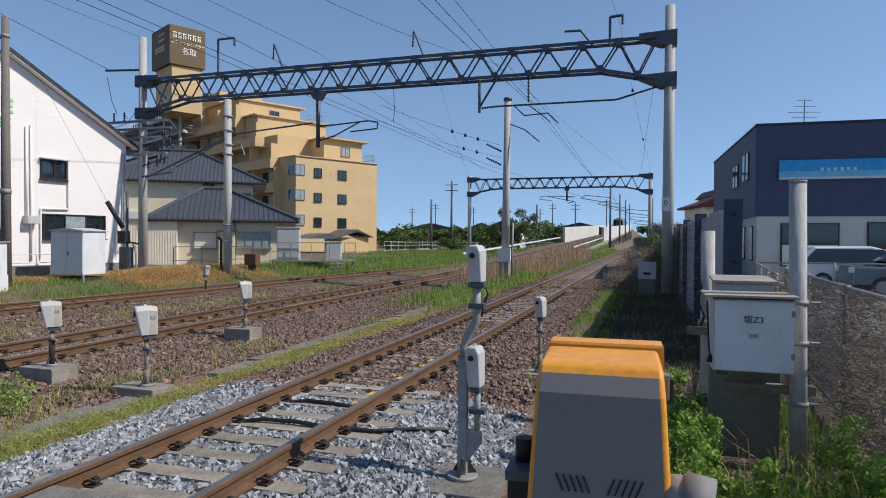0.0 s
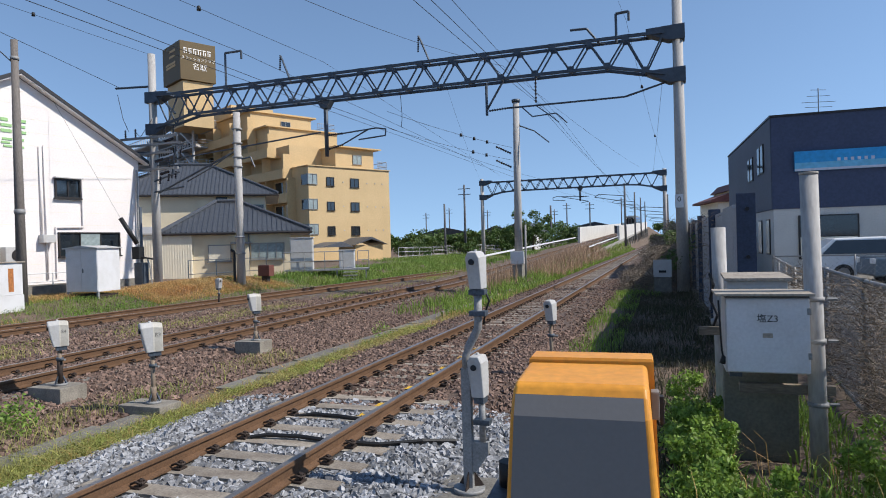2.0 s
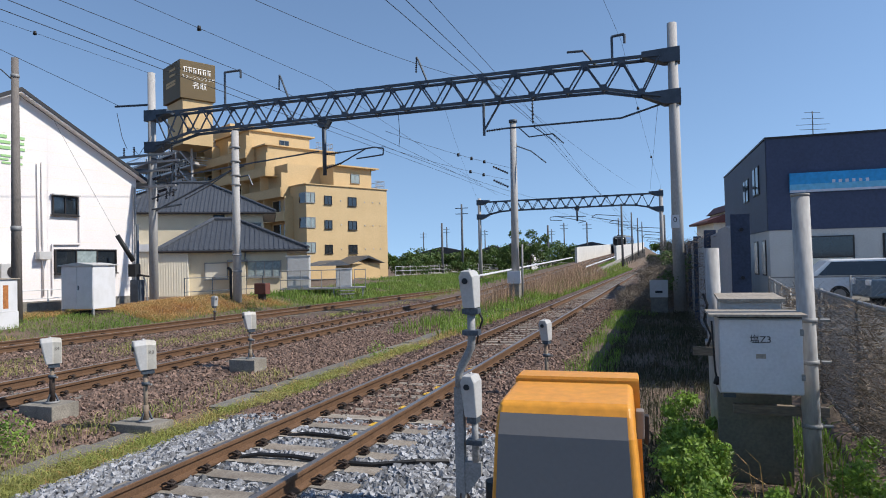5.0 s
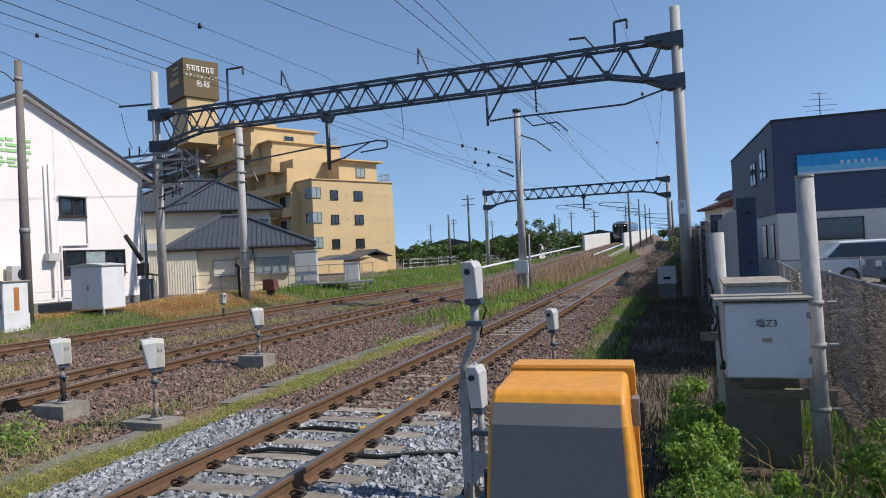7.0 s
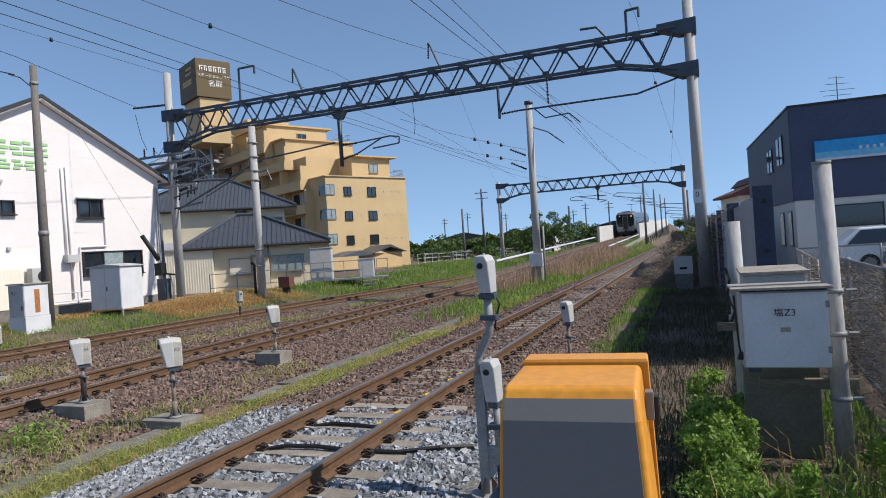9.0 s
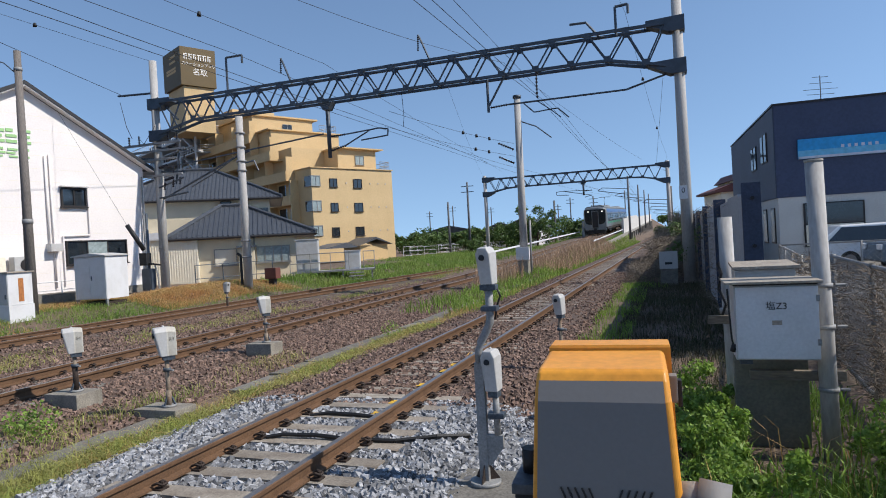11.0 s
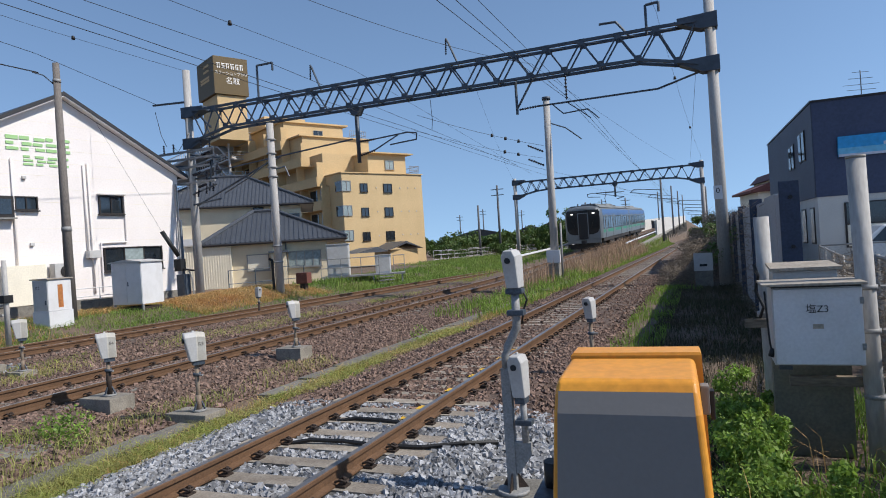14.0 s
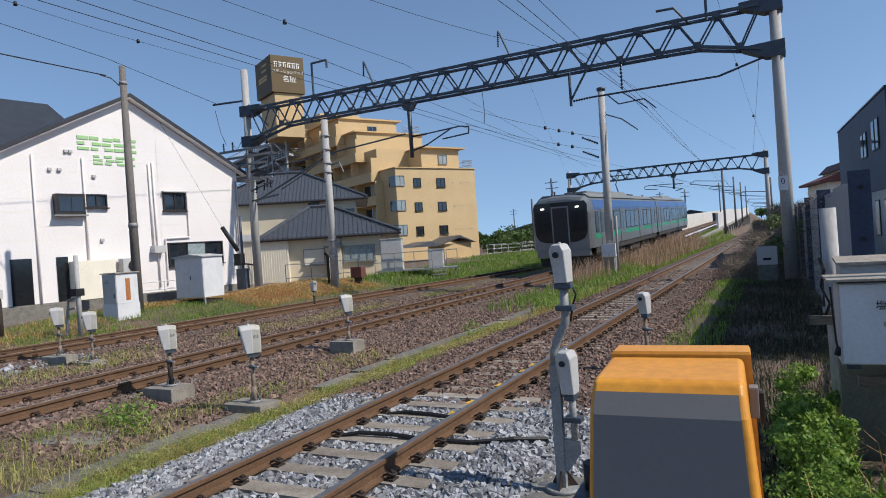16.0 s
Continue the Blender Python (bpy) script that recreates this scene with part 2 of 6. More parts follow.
def tube(bm, p, q, r, n=8, r2=None):
    p, q = Vector(p), Vector(q)
    r2 = r if r2 is None else r2
    d = (q - p).normalized()
    a = d.orthogonal().normalized()
    b = d.cross(a)
    A = [bm.verts.new(p + r * (math.cos(2 * math.pi * i / n) * a + math.sin(2 * math.pi * i / n) * b)) for i in range(n)]
    B = [bm.verts.new(q + r2 * (math.cos(2 * math.pi * i / n) * a + math.sin(2 * math.pi * i / n) * b)) for i in range(n)]
    for i in range(n):
        f = bm.faces.new((A[i], A[(i + 1) % n], B[(i + 1) % n], B[i]))
        f.smooth = n >= 8
    bm.faces.new(A[::-1])
    bm.faces.new(B)
    return bm


def pipe(bm, pts, r, n=6):
    for p, q in zip(pts, pts[1:]):
        tube(bm, p, q, r, n)
    return bm


def cord(bm, pts, r, n=5):
    """One unbroken round strand through the points."""
    pts = [Vector(p) for p in pts]
    rings = []
    for i, p in enumerate(pts):
        d = (pts[min(i + 1, len(pts) - 1)] - pts[max(i - 1, 0)]).normalized()
        a = d.cross(Vector((0.31, 0.17, 0.93))).normalized()
        c = d.cross(a)
        rings.append([p + r * (math.cos(2 * math.pi * k / n) * a + math.sin(2 * math.pi * k / n) * c) for k in range(n)])
    return loft(bm, rings, True)


def loft(bm, sections, smooth=False):
    """Rings of equal length joined along, both ends closed."""
    rings = [[bm.verts.new(p) for p in s] for s in sections]
    n = len(rings[0])
    for a, b in zip(rings, rings[1:]):
        for i in range(n):
            f = bm.faces.new((a[i], a[(i + 1) % n], b[(i + 1) % n], b[i]))
            f.smooth = smooth
    bm.faces.new(rings[0][::-1])
    bm.faces.new(rings[-1])
    bmesh.ops.recalc_face_normals(bm, faces=bm.faces)
    return bm


def B(*a, bevel=0.0):
    return box(bmesh.new(), *a, bevel=bevel)


def T(*a, **k):
    return tube(bmesh.new(), *a, **k)


def mesh(bm, name, material):
    me = bpy.data.meshes.new(name)
    bm.to_mesh(me)
    bm.free()
    me.materials.append(material)
    return me


def part(name, bm, material, parent, label=""):
    ob = new(name, mesh(bm, name, material))
    ob.parent = parent
    return tagged(ob, label)


def shared(name, me, parent, m):
    ob = new(name, me)
    ob.parent = parent
    ob.matrix_basis = m
    return ob


def thing(name, label, category, m=None, group="", kind=""):
    ob = new(name)
    ob.empty_display_size = 0.1
    if m is not None:
        ob.matrix_world = m
    return tagged(ob, label, category, group, kind)


def setting(name, bm, material, label="", kind="structure"):
    return tagged(new(name, mesh(bm, name, material)), label, "", "", kind)


def from_arrays(name, verts, tris, material, label, kind="stuff"):
    me = bpy.data.meshes.new(name)
    me.vertices.add(len(verts))
    me.vertices.foreach_set("co", np.asarray(verts, np.float32).ravel())
    me.loops.add(tris.size)
    me.loops.foreach_set("vertex_index", np.asarray(tris, np.int32).ravel())
    me.polygons.add(len(tris))
    me.polygons.foreach_set("loop_start", np.arange(0, tris.size, 3, dtype=np.int32))
    me.update(calc_edges=True)
    if kind == "stuff":
        me.shade_flat()
    me.materials.append(material)
    return tagged(new(name, me), label, "", "", kind)


def lettering(name, text, size, material, parent, m, depth=0.01, align="CENTER"):
    cu = bpy.data.curves.new(name, "FONT")
    cu.body, cu.size, cu.extrude = text, size, depth
    cu.align_x, cu.align_y = align, "CENTER"
    tmp = bpy.data.objects.new(name, cu)
    scene.collection.objects.link(tmp)
    me = bpy.data.meshes.new_from_object(tmp.evaluated_get(bpy.context.evaluated_depsgraph_get()))
    bpy.data.objects.remove(tmp)
    me.materials.clear()
    me.materials.append(material)
    return shared(name, me, parent, m)


def smooth(a, b, x):
    t = np.clip((x - a) / (b - a), 0, 1)
    return t * t * (3 - 2 * t)


# ---- ground ----
def ramp(y):
    """Height of the climbing track above the level ones."""
    y = np.asarray(y, float)
    return np.where(y < 24, 0.0, np.where(y < 36, (y - 24) ** 2 / 24 * 0.026, (y - 30) * 0.026)).clip(0, 6.5)


def ground_z(x, y):
    x, y = np.asarray(x, float), np.asarray(y, float)
    z = -0.12 + 0 * x
    z = z + 0.38 * smooth(-15.8, -18.6, x) * smooth(8, 14, y + 0 * x)
    z = z + 0.35 * np.exp(-((x + 17.8) / 1.5) ** 2 - ((y - 22.5) / 3.5) ** 2)
    z = z - 0.24 * np.exp(-((x + 6.4) / 0.95) ** 2) * (y < 40)
    z = z + 0.03 * np.sin(x * 1.3 + y * 0.7) * np.sin(y * 0.9 - x * 0.4)
    bank = smooth(-15.0, -11.5, x) * smooth(-4.9, -6.2, x)
    z = np.maximum(z, bank * (ramp(y) - 0.1) + (1 - bank) * z)
    return z


gx = np.concatenate([[-2500, -900, -400, -200, -120, -80, -60, -45, -36], np.arange(-30, 4.01, 0.4), [5, 6.5, 9, 13, 20, 35, 60, 110, 220, 500, 1000, 2500]])
gy = np.concatenate([[-2500, -600, -200, -80, -30, -12, -5], np.arange(-2, 34, 0.5), np.arange(34, 120, 2.5), np.arange(120, 300, 12), [340, 420, 600, 1000, 2500]])
GX, GY = np.meshgrid(gx, gy)
GV = np.stack([GX, GY, ground_z(GX, GY)], -1).reshape(-1, 3)
nx_, ny_ = len(gx), len(gy)
ii, jj = np.meshgrid(np.arange(nx_ - 1), np.arange(ny_ - 1))
q0 = (jj * nx_ + ii).ravel()
GT = np.concatenate([np.stack([q0, q0 + 1, q0 + nx_ + 1], -1), np.stack([q0, q0 + nx_ + 1, q0 + nx_], -1)])
from_arrays("ground", GV, GT, SOIL, "weedy trackside soil", "structure")

T1 = -3.2
RAIL_H = 0.16


def t2(y):
    return -8.72 + 0 * np.asarray(y, float)


def t3(y):
    y = np.asarray(y, float)
    return -14.7 + 0.085 * np.minimum(y - 6, 60) - 0.0004 * np.maximum(y - 20, 0) ** 2 * (y < 60)


def bed(name, centre, y0, y1, half, material, lift, label, step=2.0, foot=0.75):
    bm = bmesh.new()
    prev = None
    for y in np.arange(y0, y1 + 0.01, step):
        c, h = float(centre(y)), float(lift(y))
        row = [bm.verts.new((c + dx, y, h + dz)) for dx, dz in ((-half - foot, -0.3 if foot > 1 else -0.2), (-half, -0.005), (-0.85, 0.0), (0.85, 0.0), (half, -0.005), (half + foot, -0.3 if foot > 1 else -0.2))]
        if prev:
            for i in range(5):
                bm.faces.new((prev[i], prev[i + 1], row[i + 1], row[i]))
        prev = row
    return setting(name, bm, material, label, "stuff")


flat = lambda y: 0 * np.asarray(y, float)
t1 = lambda y: T1 + 0 * np.asarray(y, float)
bed("gap_darkened_grey_bed", t1, -6, 6.7, 1.35, BED_GREY, flat, "grey ballast bed under the near track, darkened as shade between stones", 1.27)
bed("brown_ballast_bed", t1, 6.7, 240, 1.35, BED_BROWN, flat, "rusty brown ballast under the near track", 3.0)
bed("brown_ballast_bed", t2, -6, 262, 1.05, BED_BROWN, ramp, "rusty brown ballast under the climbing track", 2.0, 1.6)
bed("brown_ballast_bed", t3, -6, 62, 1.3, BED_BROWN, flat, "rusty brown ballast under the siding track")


def rail_mesh(name, centre, side, y0, y1, lift, parent, step):
    prof = [(-0.06, -0.14), (0.06, -0.14), (0.06, -0.125), (0.012, -0.108), (0.012, -0.045), (0.033, -0.035), (0.033, -0.006), (0.027, 0.0), (-0.027, 0.0), (-0.033, -0.006), (-0.033, -0.035), (-0.012, -0.045), (-0.012, -0.108), (-0.06, -0.125)]
    secs = []
    for y in np.arange(y0, y1 + 0.01, step):
        c, h = float(centre(y)) + side * 0.566, float(lift(y)) + RAIL_H
        secs.append([(c + a, y, h + b) for a, b in prof])
    bm = loft(bmesh.new(), secs)
    ob = part(name, bm, RAIL_SIDE, parent)
    ob.data.materials.append(RAIL_TOP)
    for f in ob.data.polygons:
        if f.normal.z > 0.85 and f.center.z > float(lift(f.center.y)) + RAIL_H - 0.004:
            f.material_index = 1
    return ob


SLEEPER = mesh(loft(bmesh.new(), [[(x, -0.11, -0.15), (x, 0.11, -0.15), (x, 0.095, z), (x, -0.095, z)] for x, z in ((-1.0, 0.012), (-0.35, 0.02), (0.35, 0.02), (1.0, 0.012))]), "sleeper", SLEEPERC)
WSLEEPER = mesh(B(-1.0, -0.1, -0.13, 1.0, 0.1, 0.005, bevel=0.012), "sleeper", CONC_DARK)
bmc = bmesh.new()
box(bmc, -0.05, -0.045, 0.02, 0.045, 0.045, 0.035)
pipe(bmc, [(-0.05, 0.03, 0.05), (-0.01, 0.035, 0.075), (0.035, 0.03, 0.06), (0.04, -0.02, 0.06), (0.0, -0.03, 0.075), (-0.05, -0.03, 0.055)], 0.011, 5)
tube(bmc, (0.02, 0, 0.03), (0.02, 0, 0.085), 0.014, 6)
CLIP = mesh(bmc, "rail_clip", RUST)


def track(label, centre, lift, y0, y1, pitch, me, clips_to, step=2.0, cap=290):
    tr = thing("railway_track", label, "railway track", kind="structure")
    for s in (-1, 1):
        rail_mesh("rail", centre, s, y0, y1, lift, tr, step)
    ys = np.arange(y0, y1, pitch)
    for i, y in enumerate(ys[:cap]):
        slope = math.degrees(math.atan((float(lift(y + 0.5)) - float(lift(y - 0.5)))))
        yaw = -math.degrees(math.atan(float(centre(y + 0.5)) - float(centre(y - 0.5))))
        o = random.uniform(-0.015, 0.015)
        shared("sleeper", me, tr, pose(float(centre(y)) + o, y, float(lift(y)) + random.uniform(-0.006, 0.006) - (0.015 if me is SLEEPER and y > 7 else 0), slope, 0, yaw + random.uniform(-1, 1)))
        if y < clips_to:
            for s in (-1, 1):
                for k in (-1, 1):
                    shared("rail_clip", CLIP, tr, pose(float(centre(y)) + s * 0.566 + k * 0.1, y, float(lift(y)), 0, 0, 0 if k > 0 else 180))
    return tr


near_track = track("near track of rusty rails on pale concrete sleepers", t1, flat, -4.22, 130, 0.43, SLEEPER, 22)
track("climbing track of rusty rails on weathered sleepers", t2, ramp, -4, 258, 0.56, WSLEEPER, 22)
track("rusty siding track on weathered sleepers", t3, flat, -4, 60, 0.62, WSLEEPER, 14)

for y in (6.28, 6.71, 7.57, 8.43, 8.86, 9.72, 10.58):
    bmk = B(-2.95, y - 0.08, 0.022, -2.74, y + 0.07, 0.026)
    part("yellow_mark", bmk, YELLOWMARK, near_track, "worn yellow paint on a sleeper")
bmk = B(-3.72, -1.0, -0.05, -2.72, 3.25, 0.125, bevel=0.015)
setting("crossing_panel", bmk, CONC_DARK, "worn grey crossing panel between the rails")
setting("pavement", B(-2.5, -3.0, -0.2, 1.5, 1.2, 0.03), CONC_DARK, "worn paving beside the crossing")


def hose(pts):
    h = thing("cable", "black cable lying across the near track", "cable", group="black cables")
    part("hose", pipe(bmesh.new(), pts, 0.022, 6), BLACK, h)


hose([(-3.6, 5.25, 0.03), (-3.45, 5.3, 0.05), (-3.1, 5.33, 0.05), (-2.75, 5.3, 0.04), (-2.3, 5.35, 0.03), (-1.95, 5.5, 0.04), (-1.7, 5.7, 0.0)])
hose([(-3.6, 6.05, 0.02), (-3.4, 6.1, 0.045), (-3.1, 6.08, 0.045), (-2.75, 6.05, 0.03)])
def trough():
    w = thing("cable_trough", "worn concrete cable trough between the tracks", "cable trough", kind="structure")
    me = mesh(B(-0.15, -0.495, -0.12, 0.15, 0.495, 0.0, bevel=0.01), "lid", CONC_DARK)
    for i in range(58):
        if i % 17 in (9,):
            continue
        shared("lid", me, w, pose(-5.66 + random.uniform(-0.015, 0.015), -2 + i, -0.085 + random.uniform(-0.02, 0.015), random.uniform(-1, 1), random.uniform(-2, 2), random.uniform(-1, 1)))


trough()


# ---- stones ----
def stones(name, spots, size, material, label):
    rng = np.random.default_rng(len(spots))
    V = np.array([(-1, -1, -1), (1, -1, -1), (1, 1, -1), (-1, 1, -1), (-1, -1, 1), (1, -1, 1), (1, 1, 1), (-1, 1, 1)]) * 0.62
    F = np.array([(0, 2, 1), (0, 3, 2), (4, 5, 6), (4, 6, 7), (0, 1, 5), (0, 5, 4), (1, 2, 6), (1, 6, 5), (2, 3, 7), (2, 7, 6), (3, 0, 4), (3, 4, 7)])
    n = len(spots)
    P = V[None] * (1 + rng.uniform(-0.5, 0.45, (n, 8, 3)))
    P = P * rng.uniform(0.5, 1.35, (n, 1, 3))
    q = rng.normal(size=(n, 4))
    q /= np.linalg.norm(q, axis=1, keepdims=True)
    w, x, y, z = q.T
    R = np.stack([1 - 2 * (y * y + z * z), 2 * (x * y - z * w), 2 * (x * z + y * w), 2 * (x * y + z * w), 1 - 2 * (x * x + z * z), 2 * (y * z - x * w), 2 * (x * z - y * w), 2 * (y * z + x * w), 1 - 2 * (x * x + y * y)], -1).reshape(n, 3, 3)
    P = np.einsum("nij,nkj->nki", R, P) * (size * rng.uniform(0.6, 1.35, (n, 1, 1))) + spots[:, None]
    return from_arrays(name, P.reshape(-1, 3), (F[None] + 8 * np.arange(n)[:, None, None]).reshape(-1, 3), material, label)


def scatter(x0, x1, y0, y1, n, zf, seed):
    rng = np.random.default_rng(seed)
    x, y = rng.uniform(x0, x1, n), rng.uniform(y0, y1, n)
    return np.stack([x, y, zf(x, y)], -1)


def bed_z(centre, half, lift):
    def f(x, y):
        d = np.abs(x - centre(y))
        return lift(y) - 0.005 - 0.185 * np.clip(d - half, 0, 9)
    return f


def clear_of(s, centre, keep=0.09):
    d = np.abs(np.abs(s[:, 0] - centre(s[:, 1])) - 0.566)
    return s[d > keep]


def off_sleepers(s, y0, pitch, half):
    k = (s[:, 1] - y0 + pitch / 2) % pitch - pitch / 2
    on = (np.abs(k) < 0.11) & (np.abs(s[:, 0] - half) < 1.02) & ((s[:, 1] < 7) | (np.random.default_rng(3).uniform(0, 1, len(s)) < 0.45))
    return s[~on]


z1 = bed_z(t1, 1.35, flat)
a = off_sleepers(clear_of(scatter(-5.0, -0.4, 1.2, 6.9, 24000, z1, 1), t1), 1.8, 0.43, T1)
stones("grey_ballast", a, 0.033, BALLAST_GREY, "loose pale grey ballast stones")
a = off_sleepers(clear_of(scatter(-5.2, -1.2, 6.6, 13, 12000, z1, 2), t1), 1.8, 0.43, T1)
a2 = off_sleepers(clear_of(scatter(-5.0, -1.4, 13, 30, 6000, z1, 3), t1), 1.8, 0.43, T1)
z2 = bed_z(t2, 1.05, ramp)
b2 = clear_of(scatter(-10.9, -5.85, 4.0, 16, 22000, z2, 4), t2)
b3 = clear_of(scatter(-10.8, -5.9, 16, 30, 11000, z2, 5), t2)
b4 = scatter(-7.1, -5.85, 4.0, 40, 17000, lambda x, y: np.maximum(ground_z(x, y), z2(x, y)) + 0.01, 44)
b3 = np.concatenate([b3, b4])
z3 = bed_z(t3, 1.3, flat)
c2 = clear_of(scatter(-16.2, -11.5, 6, 20, 9000, z3, 6), t3)
stones("brown_ballast", np.concatenate([a, a2]), 0.034, BALLAST_BROWN, "loose rusty ballast stones of the near track")
stones("brown_ballast", np.concatenate([b2, b3]), 0.034, BALLAST_BROWN, "loose rusty ballast stones of the climbing track")
c2 = np.concatenate([c2, scatter(-13.3, -10.6, 6, 30, 11000, lambda x, y: ground_z(x, y) + 0.01, 45)])
stones("brown_ballast", c2, 0.036, BALLAST_BROWN, "loose rusty ballast stones of the siding")
stones("grey_ballast", scatter(-13.2, -11.6, 5.5, 9.0, 700, z3, 7), 0.045, BALLAST_GREY, "patch of pale grey stones by the siding")


# ---- windows ----
def window(parent, m, w, h, frame_mat=ALU, glass=GLASS, leaves=2, sill=True, depth=0.1, name="window"):
    """A framed window; local x along the wall, -y outwards."""
    bm = bmesh.new()
    t = 0.05
    for a in ((-w / 2, -depth, 0, -w / 2 + t, 0.02, h), (w / 2 - t, -depth, 0, w / 2, 0.02, h), (-w / 2 + t, -depth, 0, w / 2 - t, 0.02, t), (-w / 2 + t, -depth, h - t, w / 2 - t, 0.02, h)):
        box(bm, *a)
    for i in range(1, leaves):
        x = -w / 2 + w * i / leaves
        box(bm, x - t / 2, -depth + 0.02, t, x + t / 2, 0.0, h - t)
    ob = part(name, bm, frame_mat, parent)
    ob.matrix_basis = m
    part("pane", B(-w / 2 + t, -0.045, t, w / 2 - t, -0.03, h - t), glass, ob)
    if sill:
        part("sill", B(-w / 2 - 0.05, -depth - 0.05, -0.05, w / 2 + 0.05, 0.02, 0.0), frame_mat, ob)
    return ob


def wall_block(name, parent, material, x0, y0, z0, x1, y1, z1):
    return part(name, B(x0, y0, z0, x1, y1, z1), material, parent)


# ---- white gabled building ----
def white_building():
    b = thing("white_building", "white siding building with dark gable roof and green lettering", "building", pose(-23.5, 20.9, 0, 0, 0, 80))
    L, R, RX, ZE, ZR, DEP = -7.45, 3.1, -2.12, 6.02, 8.88, 15
    bm = bmesh.new()
    loft(bm, [[(L, y, 0.2), (R, y, 0.2), (R, y, ZE), (RX, y, ZR), (L, y, ZE)] for y in (0, DEP)])
    part("wall", bm, SIDING, b)
    for i in range(15):
        z = 0.9 + i * 0.53
        half = 99 if z < ZE else (ZR - z) / (ZR - ZE)
        x0, x1 = (L, R) if z < ZE else (RX - (RX - L) * half, RX + (R - RX) * half)
        part("siding_joint", B(x0 + 0.02, -0.004, z, x1 - 0.02, -0.001, z + 0.01), SHEET, b)
    for s, X in ((1, R), (-1, L)):
        bm = bmesh.new()
        k = 0.35
        ex, ez = X + s * k, ZE - k * 0.54
        loft(bm, [[(RX, y, ZR + 0.09), (ex, y, ez + 0.09), (ex, y, ez + 0.2), (RX, y, ZR + 0.22)] for y in (-0.3, DEP + 0.3)])
        part("roof", bm, ROOF_DARK, b)
        bm = bmesh.new()
        loft(bm, [[(RX, y, ZR + 0.07), (ex, y, ez + 0.06), (ex, y, ez + 0.21), (RX, y, ZR + 0.23)] for y in (-0.36, -0.3)])
        part("bargeboard", bm, BARGE, b)
        part("soffit", loft(bmesh.new(), [[(RX, y, ZR + 0.02), (ex, y, ez + 0.02), (ex, y, ez + 0.055), (RX, y, ZR + 0.065)] for y in (-0.33, -0.005)]), SIDING, b)
    bm = bmesh.new()
    loft(bm, [[(x, 1.6, 6.0), (x, 8.6, 10.2), (x, 8.6, 10.35), (x, 1.4, 6.1)] for x in (-17, -1.7)])
    loft(bm, [[(x, 8.6, 10.2), (x, 15.5, 6.0), (x, 15.7, 6.1), (x, 8.6, 10.35)] for x in (-17, -1.7)])
    box(bm, -16.8, 1.8, 0.2, L - 0.05, 15, 6.1)
    part("roof", bm, ROOF_DARK, b, "dark roof of the rear wing")
    part("plinth", B(L - 0.02, -0.05, 0.1, R + 0.02, 0.02, 0.62), CONC_DARK, b)
    for x, z, w, h, n in ((-0.27, 4.16, 1.06, 0.78, 2), (-3.68, 4.28, 0.84, 0.54, 2)):
        window(b, pose(x, 0, z), w, h, FRAME_DARK, GLASS, n)
    bay = part("bay_window", B(-5.3, -0.3, 3.98, -4.22, 0, 4.8, bevel=0.02), FRAME_DARK, b)
    part("pane", B(-5.2, -0.312, 4.1, -4.78, -0.304, 4.68), GLASS, bay)
    part("pane", B(-4.74, -0.312, 4.1, -4.32, -0.304, 4.68), GLASS, bay)
    part("sill", B(-5.36, -0.36, 3.92, -4.16, 0, 3.978), ALU, bay)
    big = window(b, pose(0.65, 0, 1.7), 2.75, 1.03, FRAME_DARK, GLASS, 3)
    part("blind", B(-0.44, -0.06, 0.06, 0.44, -0.046, 0.97), CURTAIN, big, "pale blind in the middle pane")
    part("awning", B(-0.85, -0.22, 4.97, 0.32, 0, 5.02), BOXGREY, b)
    for x, w in ((-6.55, 0.72), (-5.12, 0.42)):
        part("door", B(x - w / 2, -0.04, 0.5, x + w / 2, 0.0, 2.35), TRAINBLACK, b, "open dark doorway")
    part("storage_box", B(-4.9, -0.5, 0.62, -3.3, -0.05, 2.15, bevel=0.02), SHEET, b, "pale cabinet by the wall")
    for x, za, zb in ((-5.95, 0.6, 6.3), (-4.12, 2.1, 6.28), (-1.38, 2.6, 6.2), (-1.2, 0.8, 6.28)):
        part("downpipe", T((x, -0.06, za), (x, -0.06, zb), 0.04), SIDING, b)
    part("downpipe", pipe(bmesh.new(), [(0.34, -0.06, 5.05), (0.34, -0.06, 2.95), (-0.82, -0.06, 2.93), (-0.82, -0.06, 0.9)], 0.04), SIDING, b)
    part("downpipe", pipe(bmesh.new(), [(2.92, -0.12, 5.6), (2.92, -0.12, 0.4)], 0.05), STEEL, b)
    bm = B(-3.0, -0.5, 1.5, -2.25, -0.1, 2.15, bevel=0.03)
    ac = part("air_conditioner", bm, BOXGREY, b)
    part("fan_grille", T((-2.55, -0.52, 1.82), (-2.55, -0.5, 1.82), 0.24, n=16), FRAME_DARK, ac)
    part("meter_box", B(-1.5, -0.35, 2.3, -1.0, 0, 2.62, bevel=0.02), BOXGREY, b)
